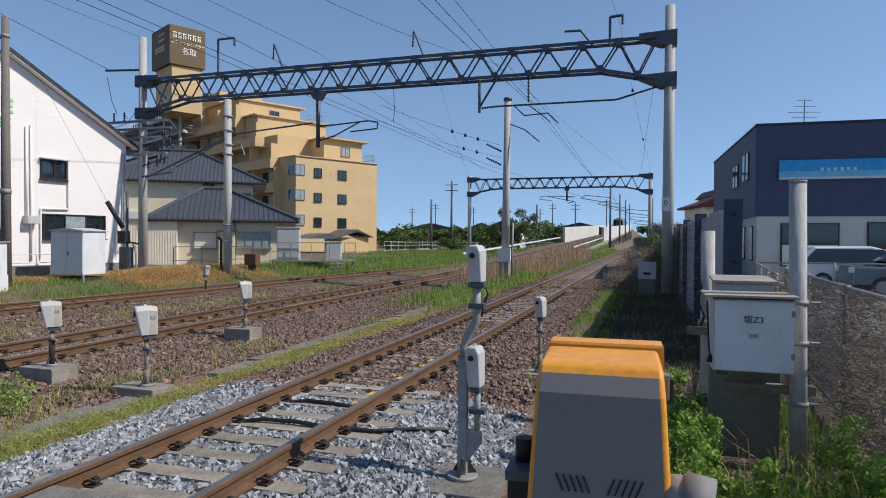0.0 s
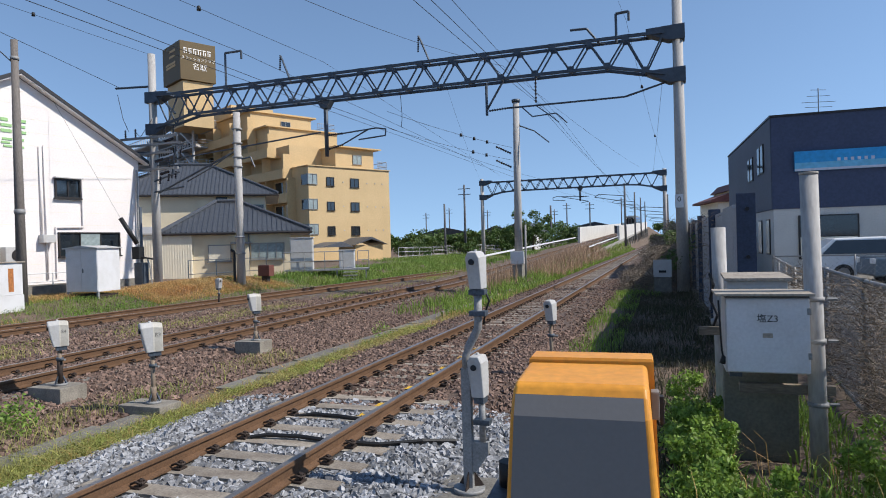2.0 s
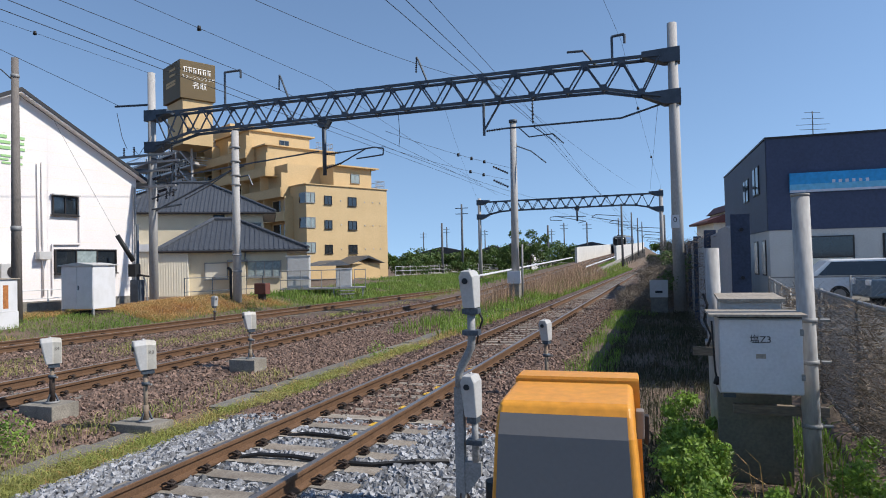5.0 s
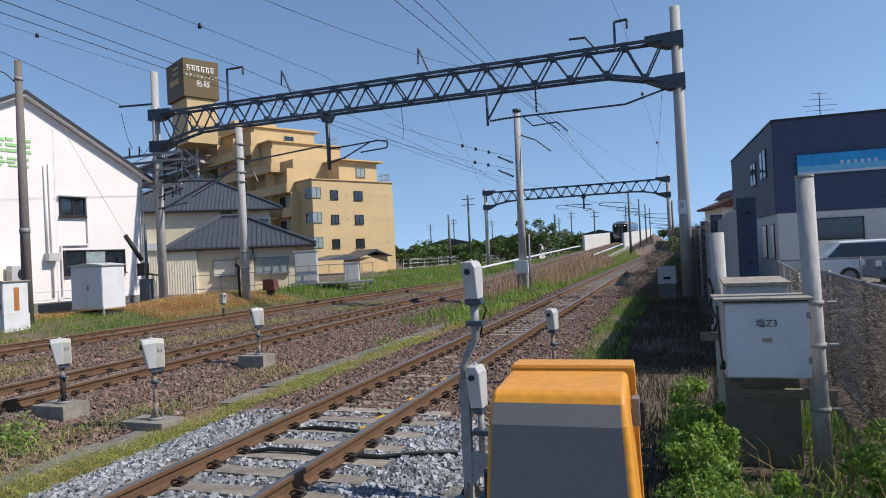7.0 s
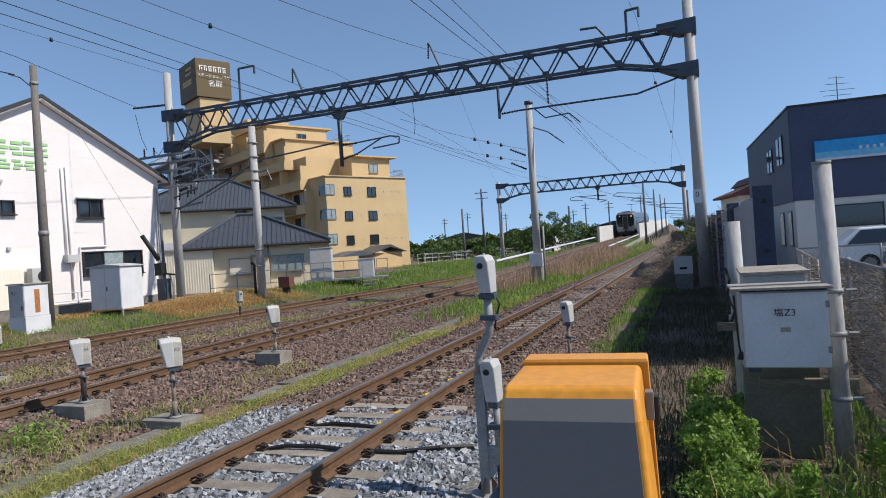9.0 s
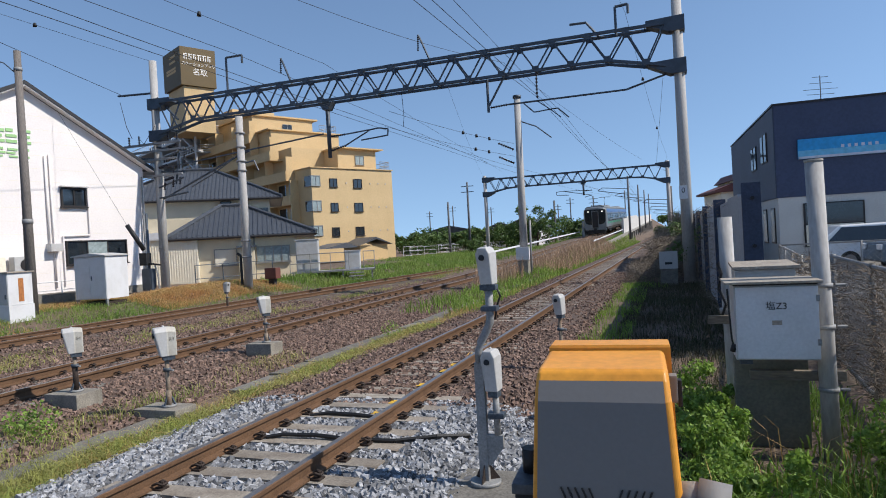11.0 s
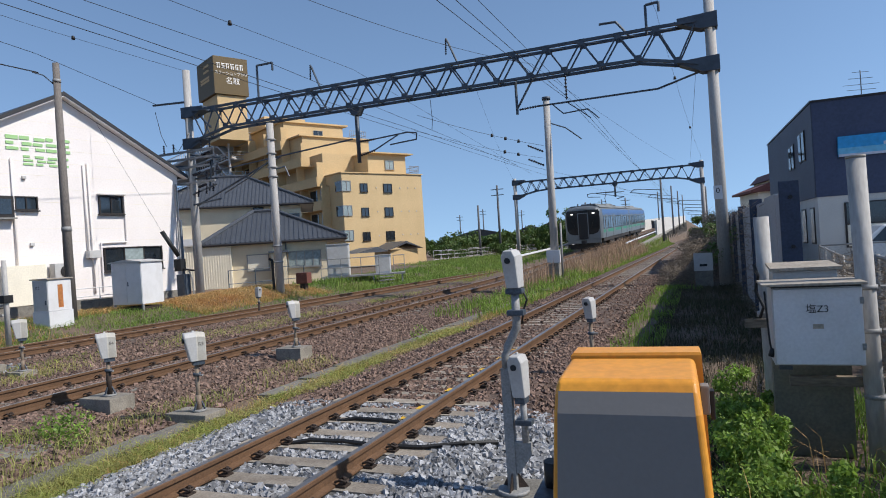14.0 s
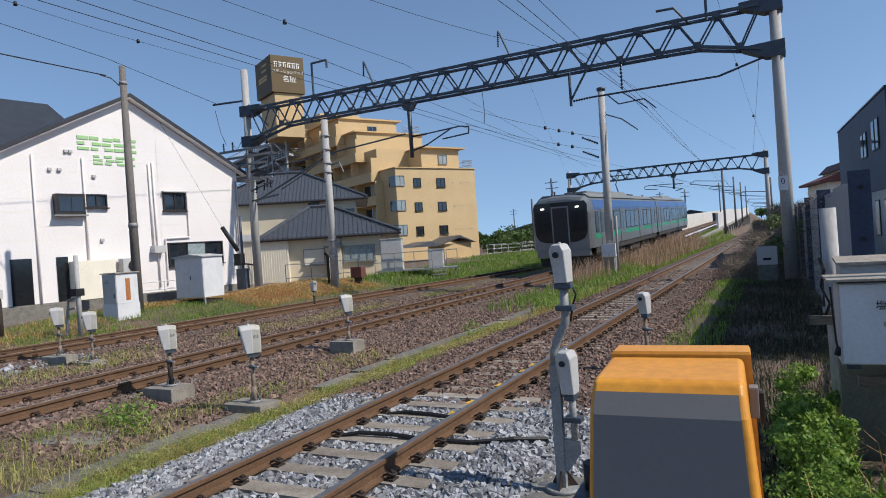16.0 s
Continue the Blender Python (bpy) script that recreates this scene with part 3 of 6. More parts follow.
    # green shop lettering kept as plain strokes
    bars = (((0, 0.74, 1, 1), (0, 0.38, 0.62, 0.58), (0, 0, 1, 0.2)),
            ((0, 0.76, 0.8, 1), (0.2, 0.36, 1, 0.58), (0.1, 0, 0.72, 0.2)),
            ((0.1, 0.72, 1, 0.94), (0, 0.36, 0.8, 0.56), (0.2, 0, 1, 0.2)),
            ((0, 0.78, 0.6, 1), (0, 0.4, 0.9, 0.6), (0, 0, 0.9, 0.22)),
            ((0, 0.8, 1, 1), (0.14, 0.42, 0.94, 0.6), (0, 0, 1, 0.2)))
    for x0, z0, w, h, row in ((-4.25, 6.62, 0.49, 0.56, (0, 1, 2, 3, 4)), (-3.66, 6.05, 0.44, 0.38, (3, 1, 2, 0))):
        for i, k in enumerate(row):
            bm = bmesh.new()
            for a, c, d, e in bars[k]:
                box(bm, x0 + w * (i + 0.9 * a), -0.03, z0 + h * c, x0 + w * (i + 0.9 * d), -0.004 - 0.001 * c, z0 + h * e)
            part("letter_bar", bm, GREENPAINT, b)
    for x, z in ((-4.72, 6.5), (-4.55, 6.5), (-5.35, 5.75), (-5.0, 5.75), (-3.7, 5.55), (-3.55, 2.95)):
        part("vent_cap", B(x - 0.07, -0.1, z - 0.06, x + 0.07, 0, z + 0.06, bevel=0.02), BOXGREY, b)
    part("antenna", pipe(bmesh.new(), [(0.6, 3, 7.3), (0.6, 3, 9.0)], 0.015, 5), STEEL, b)
    part("antenna", pipe(bmesh.new(), [(0.2, 3, 8.9), (1.0, 3, 8.8)], 0.012, 5), STEEL, b)


white_building()


# ---- houses ----
def hip_roof(parent, x0, x1, y0, y1, ze, rx0, rx1, ry, zr, material=TILE, pitch=0.27):
    e = [Vector(p) for p in ((x0, y0, ze), (x1, y0, ze), (x1, y1, ze), (x0, y1, ze))]
    r = [Vector((rx0, ry, zr)), Vector((rx1, ry, zr))]
    bm = bmesh.new()
    v = [bm.verts.new(p) for p in e] + [bm.verts.new(p) for p in r]
    lo = [bm.verts.new(p - Vector((0, 0, 0.14))) for p in e]
    for f in ((0, 1, 5, 4), (1, 2, 5), (2, 3, 4, 5), (3, 0, 4)):
        bm.faces.new([v[i] for i in f])
    for i in range(4):
        bm.faces.new((lo[i], lo[(i + 1) % 4], v[(i + 1) % 4], v[i]))
    bm.faces.new(lo[::-1])
    roof = part("roof", bm, material, parent)
    ribs = bmesh.new()

    def face(a, b, ra, rb):
        n = max(2, int((b - a).length / pitch))
        for i in range(1, n):
            s = i / n
            p = a.lerp(b, s)
            # run straight up the slope until it meets a hip or the ridge
            along = (b - a).normalized()
            ta, tb = (ra - a).dot(along), (rb - a).dot(along)
            d = s * (b - a).length
            up_a = (ra - a) - along * ta
            if d < ta:
                q = p + up_a * (d / ta)
            elif d > tb:
                q = p + up_a * (((b - a).length - d) / max(1e-6, (b - a).length - tb))
            else:
                q = p + up_a
            if (q - p).length > 0.05:
                tube(ribs, p + Vector((0, 0, 0.012)), q + Vector((0, 0, 0.012)), 0.045, 4)
    face(e[0], e[1], r[0], r[1])
    face(e[1], e[2], r[1], r[1])
    face(e[2], e[3], r[1], r[0])
    face(e[3], e[0], r[0], r[0])
    tagged(part("tile_ribs", ribs, material, roof), "", "", "", "stuff")
    caps = bmesh.new()
    for p, q in ((e[0], r[0]), (e[1], r[1]), (e[2], r[1]), (e[3], r[0]), (r[0], r[1])):
        tube(caps, p + Vector((0, 0, 0.06)), q + Vector((0, 0, 0.08)), 0.11, 6)
    part("ridge_cap", caps, material, roof)
    g = bmesh.new()
    pts = [p + Vector((0, 0, -0.1)) for p in e]
    pipe(g, [pts[3], pts[0], pts[1], pts[2]], 0.06)
    part("gutter", g, FRAME_DARK, roof)
    return roof


def house():
    h = thing("house", "beige two-storey house with grey tiled hip roofs", "house", pose(-25.0, 30.0, 0, 0, 0, 34))
    wall_block("wall", h, PLASTER, -0.9, 0, 0.1, 5.3, 6.0, 2.72)
    hip_roof(h, -1.7, 6.5, -0.5, 7.2, 2.82, 1.0, 2.3, 3.2, 4.75)
    wall_block("wall", h, PLASTER, -6.5, 9.6, 0.1, 3.9, 17, 5.7)
    hip_roof(h, -7.4, 4.8, 9.15, 18, 5.75, -2.4, -0.2, 13.3, 8.25)
    window(h, pose(1.35, 0, 1.15), 1.25, 0.95, ALU, SHEET, 1)
    window(h, pose(4.0, -0.02, 1.2), 1.9, 0.95, ALU, CURTAIN, 4)
    part("porch_roof", B(2.0, -0.9, 2.12, 3.1, 0, 2.22), TILE, h)
    part("downpipe", T((2.95, -0.08, 0.2), (2.95, -0.08, 2.7), 0.04), STEEL, h)
    part("porch_box", B(2.1, -0.7, 0.2, 2.95, 0, 2.1), PLASTER, h)
    window(h, pose(-0.4, 9.6, 4.15), 0.62, 0.65, ALU, CURTAIN, 1)
    window(h, pose(0.9, 9.55, 4.55), 0.75, 1.0, FRAME_DARK, GLASS, 1)
    window(h, pose(3.2, 9.58, 3.9), 1.2, 1.1, ALU, GLASS, 2)
    part("balcony", B(-6.5, 8.6, 2.4, -3.5, 9.6, 3.5), BOXWHITE, h)
    sh = thing("shed", "cream corrugated metal shed beside the house", "shed", pose(-25.0, 30.0, 0, 0, 0, 34))
    part("wall", B(-3.6, -0.3, 0.1, -0.1, 3.0, 2.75), SHEET, sh)
    rib = bmesh.new()
    for i in range(26):
        box(rib, -3.55 + i * 0.135, -0.325, 0.15, -3.51 + i * 0.135, -0.301, 2.7)
    tagged(part("corrugation", rib, SHEET, sh), kind="stuff")
    part("roof", B(-3.7, -0.45, 2.76, 0.0, 3.1, 2.83), BOXGREY, sh)


house()


# ---- apartment building ----
def apartment():
    a = thing("apartment_building", "ochre stepped apartment building with balconies and rooftop sign", "apartment building", pose(-37.2, 63.2, 0, 0, 0, 62))
    for blk in ((0, 0, 0, 11.4, 13, 10.9), (5.0, 2.0, 10.9, 10.6, 9, 13.6), (0.6, 5, 10.9, 10, 16, 13.9), (0.2, 9, 13.9, 10, 22, 16.6), (0.6, 14.5, 16.6, 9.5, 30, 19.4), (1.4, 13, 0, 11, 36, 16.6), (2.5, 24, 16.6, 9, 36, 22.2), (3, 36, 0, 12, 60, 20.5)):
        wall_block("wall", a, APT, *blk)
    # parapets and slab edges of the balcony side
    for z, v0, v1 in ((1.6, 0.8, 34), (4.4, 0.8, 34), (7.2, 0.8, 34), (10.0, 1.5, 34), (12.8, 5, 34), (15.6, 10, 32)):
        part("balcony", B(-1.2, v0 + 2.0, z - 0.25, -1.08, v1, z + 0.85, bevel=0.04), APT2, a)
        part("balcony_slab", B(-1.08, v0 + 2.0, z - 0.25, 1.4, v1, z - 0.08), APT2, a)
        for v in np.arange(v0 + 2.0, v1, 5.0):
            part("partition", B(-1.07, v, z - 0.07, 0.0, v + 0.12, z + 2.55), APT2, a)
    for z in (1.55, 4.35, 7.15, 9.95, 12.75):
        v = 3.2 if z < 9 else (6.0 if z < 12 else 10)
        while v < 33:
            part("opening", B(-0.02 if z < 8 and v < 12 else 1.36, v, z + 0.9, 0.02 if z < 8 and v < 12 else 1.41, v + 1.7, z + 2.35), GLASS, a, "dark balcony window")
            v += 2.5
    for k, z in enumerate((9.0 - 0.1, 6.1, 3.3, 0.6)):
        if k < 3:
            window(a, pose(2.85, 0, z - 0.15), 1.0, 1.0, FRAME_DARK, GLASS, 2)
            window(a, pose(6.2, 0, z - 0.2), 1.2, 1.05, FRAME_DARK, GLASS, 2)
            c = part("corner_window", B(-0.06, -0.08, z + 0.0, 1.05, 0.3, z + 1.05), CURTAIN, a, "glazed corner bay with pale blinds")
            bm = bmesh.new()
            for q in ((-0.1, -0.12, z - 0.08, 1.1, 0.0, z), (-0.1, -0.12, z + 1.05, 1.1, 0.0, z + 1.13), (0.5, -0.12, z, 0.56, -0.08, z + 1.05), (1.04, -0.12, z, 1.1, 0, z + 1.05), (-0.12, -0.12, z - 0.08, -0.06, 1.4, z), (-0.12, -0.12, z + 1.05, -0.06, 1.4, z + 1.13), (-0.12, -0.12, z, -0.06, -0.05, z + 1.05)):
                box(bm, *q)
            part("frame", bm, ALU, c)
            part("pane", B(-0.09, 0.0, z, -0.07, 1.4, z + 1.05), GLASS, c)
    window(a, pose(8.1, 2.0, 11.75), 1.3, 1.1, ALU, CURTAIN, 2)
    window(a, pose(5.6, 14.5, 17.4), 1.4, 1.2, ALU, GLASS, 2)
    window(a, pose(3.0, 24, 17.6), 1.5, 1.4, FRAME_DARK, GLASS, 2)
    for u, v in ((9.2, 0.0), (10.3, 0), (4.6, 0), (8.0, 0)):
        for z in (3.6, 6.4, 9.2):
            part("vent", B(u - 0.06, -0.06, z, u + 0.06, 0, z + 0.12), BOXGREY, a)
    part("roof_ledge", B(-0.15, -0.15, 10.9, 11.5, 13, 11.0), APT2, a)
    part("roof_slab", B(4.7, 1.4, 13.6, 11.4, 9, 13.75), APT2, a)
    part("roof_slab", B(0.2, 14.2, 19.4, 10.2, 30, 19.6), APT2, a)
    part("roof_slab", B(-0.3, 8.7, 16.6, 10.4, 14.5, 16.75), APT2, a)
    for rail in ((9.9, 0.3, 10.95, 11.3, 6), (7.3, 9.3, 16.75, 9.8, 14)):
        u0, v0, z, u1, v1 = rail
        bm = bmesh.new()
        for zz in (0.5, 1.05):
            pipe(bm, [(u0, v0, z + zz), (u1, v0, z + zz), (u1, v1, z + zz)], 0.03, 5)
        for i in range(9):
            u = u0 + (u1 - u0) * i / 8
            tube(bm, (u, v0, z), (u, v0, z + 1.05), 0.022, 4)
        part("railing", bm, STEEL, a)
    # steel escape stair
    st = part("stair_frame", bmesh.new(), STEEL, a, "pale steel escape stair")
    for u in (-3.0, 0.2):
        for v in (24.0, 29.5):
            part("post", T((u, v, 0), (u, v, 19.5), 0.16, n=6), BOXGREY, st)
    for k in range(7):
        z = 2.0 + 2.75 * k
        part("landing", B(-3.1, 23.5, z, 0.3, 30, z + 0.15), BOXGREY, st)
        part("stair_flight", loft(bmesh.new(), [[(u, 24.5, z + 0.1), (u, 29, z + 2.7), (u, 29, z + 2.95), (u, 24.5, z + 0.35)] for u in (-2.9, -1.8)]), BOXGREY, st)
        bm = bmesh.new()
        for zz in (0.4, 0.75, 1.1):
            pipe(bm, [(-3.05, 29.8, z + zz), (-3.05, 23.6, z + zz), (0.2, 23.6, z + zz)], 0.04, 4)
        for i in range(10):
            tube(bm, (-3.05, 23.6 + i * 0.68, z), (-3.05, 23.6 + i * 0.68, z + 1.1), 0.03, 4)
        part("railing", bm, BOXGREY, st)
    # left wing walkways
    for k in range(7):
        z = 2.6 + 2.75 * k
        part("walkway", B(-1.0, 31, z, 3.0, 60, z + 0.3), BOXGREY, a)
        # Dark sheet over the wing's wall, painting the shade behind each walkway.
        part("walkway_shade_sheet", B(2.95, 36.1, z + 0.3, 2.99, 59.9, z + 2.7), GLASS, a)
        bm = bmesh.new()
        for i in range(30):
            tube(bm, (-1.0, 31 + i, z + 0.3), (-1.0, 31 + i, z + 1.4), 0.05, 4)
        pipe(bm, [(-1, 31, z + 1.4), (-1, 60, z + 1.4)], 0.07, 4)
        part("railing", bm, BOXGREY, a)
    return a


apt = apartment()
st = thing("rooftop_sign", "brown rooftop sign cube with white lettering", "sign", pose(-58.2, 67.9, 0, 0, 0, 62))
part("tower", B(0.4, 0.3, 18.0, 4.4, 5.6, 23.9), APT, st)
part("louvre", B(0.8, 0.2, 20.2, 3.6, 0.29, 22.2), APT2, st)
cube = part("sign_cube", B(0, 0, 23.95, 4.7, 6.0, 28.95, bevel=0.04), SIGNBROWN, st)
# brand line kept as plain strokes
x = 0.42
for w in (0.66, 0.6, 0.62, 0.66, 0.62, 0.62):
    g = part("letter_bar", B(x, -0.03, 27.95, x + w * 0.8, -0.005, 28.07), SIGNWHITE, cube)
    x += w
x = 0.42
for i, w in enumerate((0.66, 0.6, 0.62, 0.66, 0.62, 0.62)):
    bm = bmesh.new()
    box(bm, x + w * 0.1, -0.03, 27.35, x + w * 0.28, -0.005, 27.94)
    box(bm, x + w * 0.5, -0.03, 27.35, x + w * 0.7, -0.005, 27.8)
    part("letter_bar", bm, SIGNWHITE, cube)
    x += w
lettering("lettering", "ステーションプラザ", 0.5, SIGNWHITE, cube, pose(2.4, -0.012, 26.75, 90, 0, 0))
lettering("lettering", "名取", 0.98, SIGNWHITE, cube, pose(2.55, -0.012, 25.75, 90, 0, 0))
for z, w in ((27.9, 2.0), (27.2, 2.0), (26.3, 3.2), (25.9, 3.2)):
    part("letter_bar", B(-0.03, 1.6, z, -0.005, 1.6 + w, z + 0.3), APT2, cube)
gh = thing("entrance_hut", "small ochre entrance building with tiled gable", "building", pose(-30.4, 60.7, 0, 0, 0, 62))
part("wall", B(0, 0, 0.0, 3.6, 3, 1.9), APT2, gh)
part("roof", loft(bmesh.new(), [[(-0.4, y, 1.9), (1.8, y, 2.75), (4.0, y, 1.9), (1.8, y, 2.5)] for y in (-0.5, 3.2)]), TILE, gh)
part("roof", loft(bmesh.new(), [[(-4.5, y, 1.75), (-1.8, y, 2.3), (-0.3, y, 1.75)] for y in (-0.3, 3.2)]), TILE, gh)


# ---- navy building and neighbours ----
def navy_building():
    b = thing("navy_building", "navy and white two-storey commercial building with sky-blue signboard", "building", pose(4.67, 31.53, 0, 0, 0, 1.8))
    part("wall", B(0, 0, -0.2, 16, 14.4, 2.9), CONC_LIGHT, b, "white painted lower storey")
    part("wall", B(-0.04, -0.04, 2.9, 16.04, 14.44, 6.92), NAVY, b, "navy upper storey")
    # The left side gets a paler sheet than the front.
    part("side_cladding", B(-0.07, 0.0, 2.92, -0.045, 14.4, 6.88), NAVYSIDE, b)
    part("parapet", B(-0.1, -0.1, 6.92, 16.1, 14.5, 7.0), FRAME_DARK, b)
    for y0, y1, z0, z1 in ((1.6, 2.3, 4.65, 6.0), (2.5, 3.2, 4.65, 6.0), (4.6, 5.3, 4.55, 5.75), (5.5, 6.2, 4.55, 5.75)):
        w = part("window", B(-0.12, y0, z0, -0.072, y1, z1), FRAME_DARK, b)
        part("pane", B(-0.13, y0 + 0.06, z0 + 0.06, -0.121, y1 - 0.06, z1 - 0.06), GLASS, w)
    for y0, y1 in ((0.8, 1.7), (2.8, 3.8)):
        w = part("window", B(-0.04, y0, 0.9, 0.0, y1, 2.5), FRAME_DARK, b)
        part("pane", B(-0.05, y0 + 0.06, 0.96, -0.041, y1 - 0.06, 2.44), CURTAIN, w)
    w = part("shop_window", B(0.95, -0.06, 0.7, 3.25, 0.0, 2.6), FRAME_DARK, b)
    part("pane", B(1.02, -0.07, 1.7, 3.18, -0.061, 2.55), GLASS, w)
    part("counter_board", B(1.02, -0.075, 0.75, 3.18, -0.061, 1.65), SHEET, w)
    w = part("shop_window", B(4.3, -0.06, 0.5, 8.5, 0.0, 2.65), FRAME_DARK, b)
    part("pane", B(4.36, -0.07, 0.55, 8.44, -0.061, 2.6), GLASS, w)
    for x in (5.9, 6.3, 6.7):
        part("notice", B(x, -0.08, 1.6, x + 0.28, -0.072, 2.3), CONC_LIGHT, w)
    s = part("signboard", B(0.83, -0.2, 4.5, 12, -0.05, 5.34), ADBLUE, b, "sky-blue printed signboard")
    part("lower_band", B(0.83, -0.206, 4.5, 12, -0.2005, 4.6), ADPALE, s)
    part("middle_band", B(0.83, -0.204, 4.6, 12, -0.2005, 4.85), ADMID, s)
    for x in (2.6, 2.85, 3.1, 3.35, 3.6, 3.85):
        part("letter_bar", B(x - 0.15, -0.206, 4.86, x - 0.03, -0.2005, 4.99), ADPALE, s)
    an = part("antenna", pipe(bmesh.new(), [(3.0, 5, 7.0), (3.0, 5, 9.0)], 0.025, 5), STEEL, b)
    for z, w in ((8.9, 0.35), (8.6, 0.5), (8.3, 0.75), (8.05, 0.6)):
        part("element", T((3 - w, 5, z + 0.05), (3 + w, 5, z), 0.014, n=4), STEEL, an)


navy_building()
setting("parking_lot", B(2.6, 13.5, -0.2, 40, 31.4, 0.06), CONC_DARK, "grey parking lot")


def red_house():
    h = thing("house", "distant cream house with red-brown tiled roof", "house", pose(5.5, 68, 0, 0, 0, 10))
    part("wall", B(-0.5, 0, -0.2, 5, 7, 5.3), SHEET, h)
    part("wall", B(0.9, -0.4, -0.2, 5, 7, 6.2), PLASTER, h)
    part("roof", loft(bmesh.new(), [[(-1.2, y, 5.3), (2.5, y, 6.6), (6, y, 5.3), (6, y, 5.1), (-1.2, y, 5.1)] for y in (-0.5, 7.5)]), REDTILE, h)
    part("roof", loft(bmesh.new(), [[(0.6, y, 6.2), (1.4, y, 7.0), (3.4, y, 7.0), (4.2, y, 6.2)] for y in (-0.9, 7.5)]), REDTILE, h)


red_house()


# ---- trackside wall ----
def side_wall():
    P = [(1.3, 10.45), (1.26, 16.2), (1.2, 20.7), (1.22, 26.0), (1.25, 32.0), (1.3, 39.0), (1.3, 47.0), (1.3, 58.0)]
    w = thing("boundary_wall", "grey boundary wall of sheet panels with dark blue boards", "wall", kind="structure")
    for i, (p, q) in enumerate(zip(P, P[1:])):
        n = 3
        for k in range(n):
            a = [p[m] + (q[m] - p[m]) * k / n for m in (0, 1)]
            b = [p[m] + (q[m] - p[m]) * (k + 1) / n for m in (0, 1)]
            h = 2.3 + 0.05 * ((i + k) % 2)
            bm = bmesh.new()
            loft(bm, [[(x, y, -0.15), (x + 0.06, y, -0.15), (x + 0.06, y, h), (x, y, h)] for x, y in ((a[0], a[1]), (b[0], b[1] - 0.02))])
            part("panel", bm, WALLGREY, w)
    for (x, y), wd in zip(P, (0.26, 0.26, 0.22, 0.22, 0.22, 0.22, 0.22, 0.22)):
        bd = part("board", B(x - wd * 0.55, y - 0.06, -0.15, x + wd * 0.45, y - 0.01, 2.43, bevel=0.008), BOARDNAVY, w, "dark blue upright board")
        for z in (0.8, 1.5, 2.2):
            part("bolt", T((x, y - 0.09, z), (x, y - 0.06, z), 0.03, n=6), BLACK, bd)


side_wall()


# ---- wires and gantries ----
def insulator(bm, p, q, r=0.055, n=7):
    p, q = Vector(p), Vector(q)
    tube(bm, p, q, r * 0.4, 6)
    for i in range(n):
        a = p.lerp(q, (i + 0.3) / n)
        b = p.lerp(q, (i + 0.75) / n)
        tube(bm, a, b, r, 8, r * 0.6)
    return bm


def concrete_pole(name, x, y, z0, z1, r0, r1, label, lean=(0, 0), material=None):
    p = thing(name, label, "pole", pose(x, y, 0), group="trackside poles")
    part("shaft", T((0, 0, z0), (lean[0], lean[1], z1), r0, n=16, r2=r1), material or POLE, p)
    return p


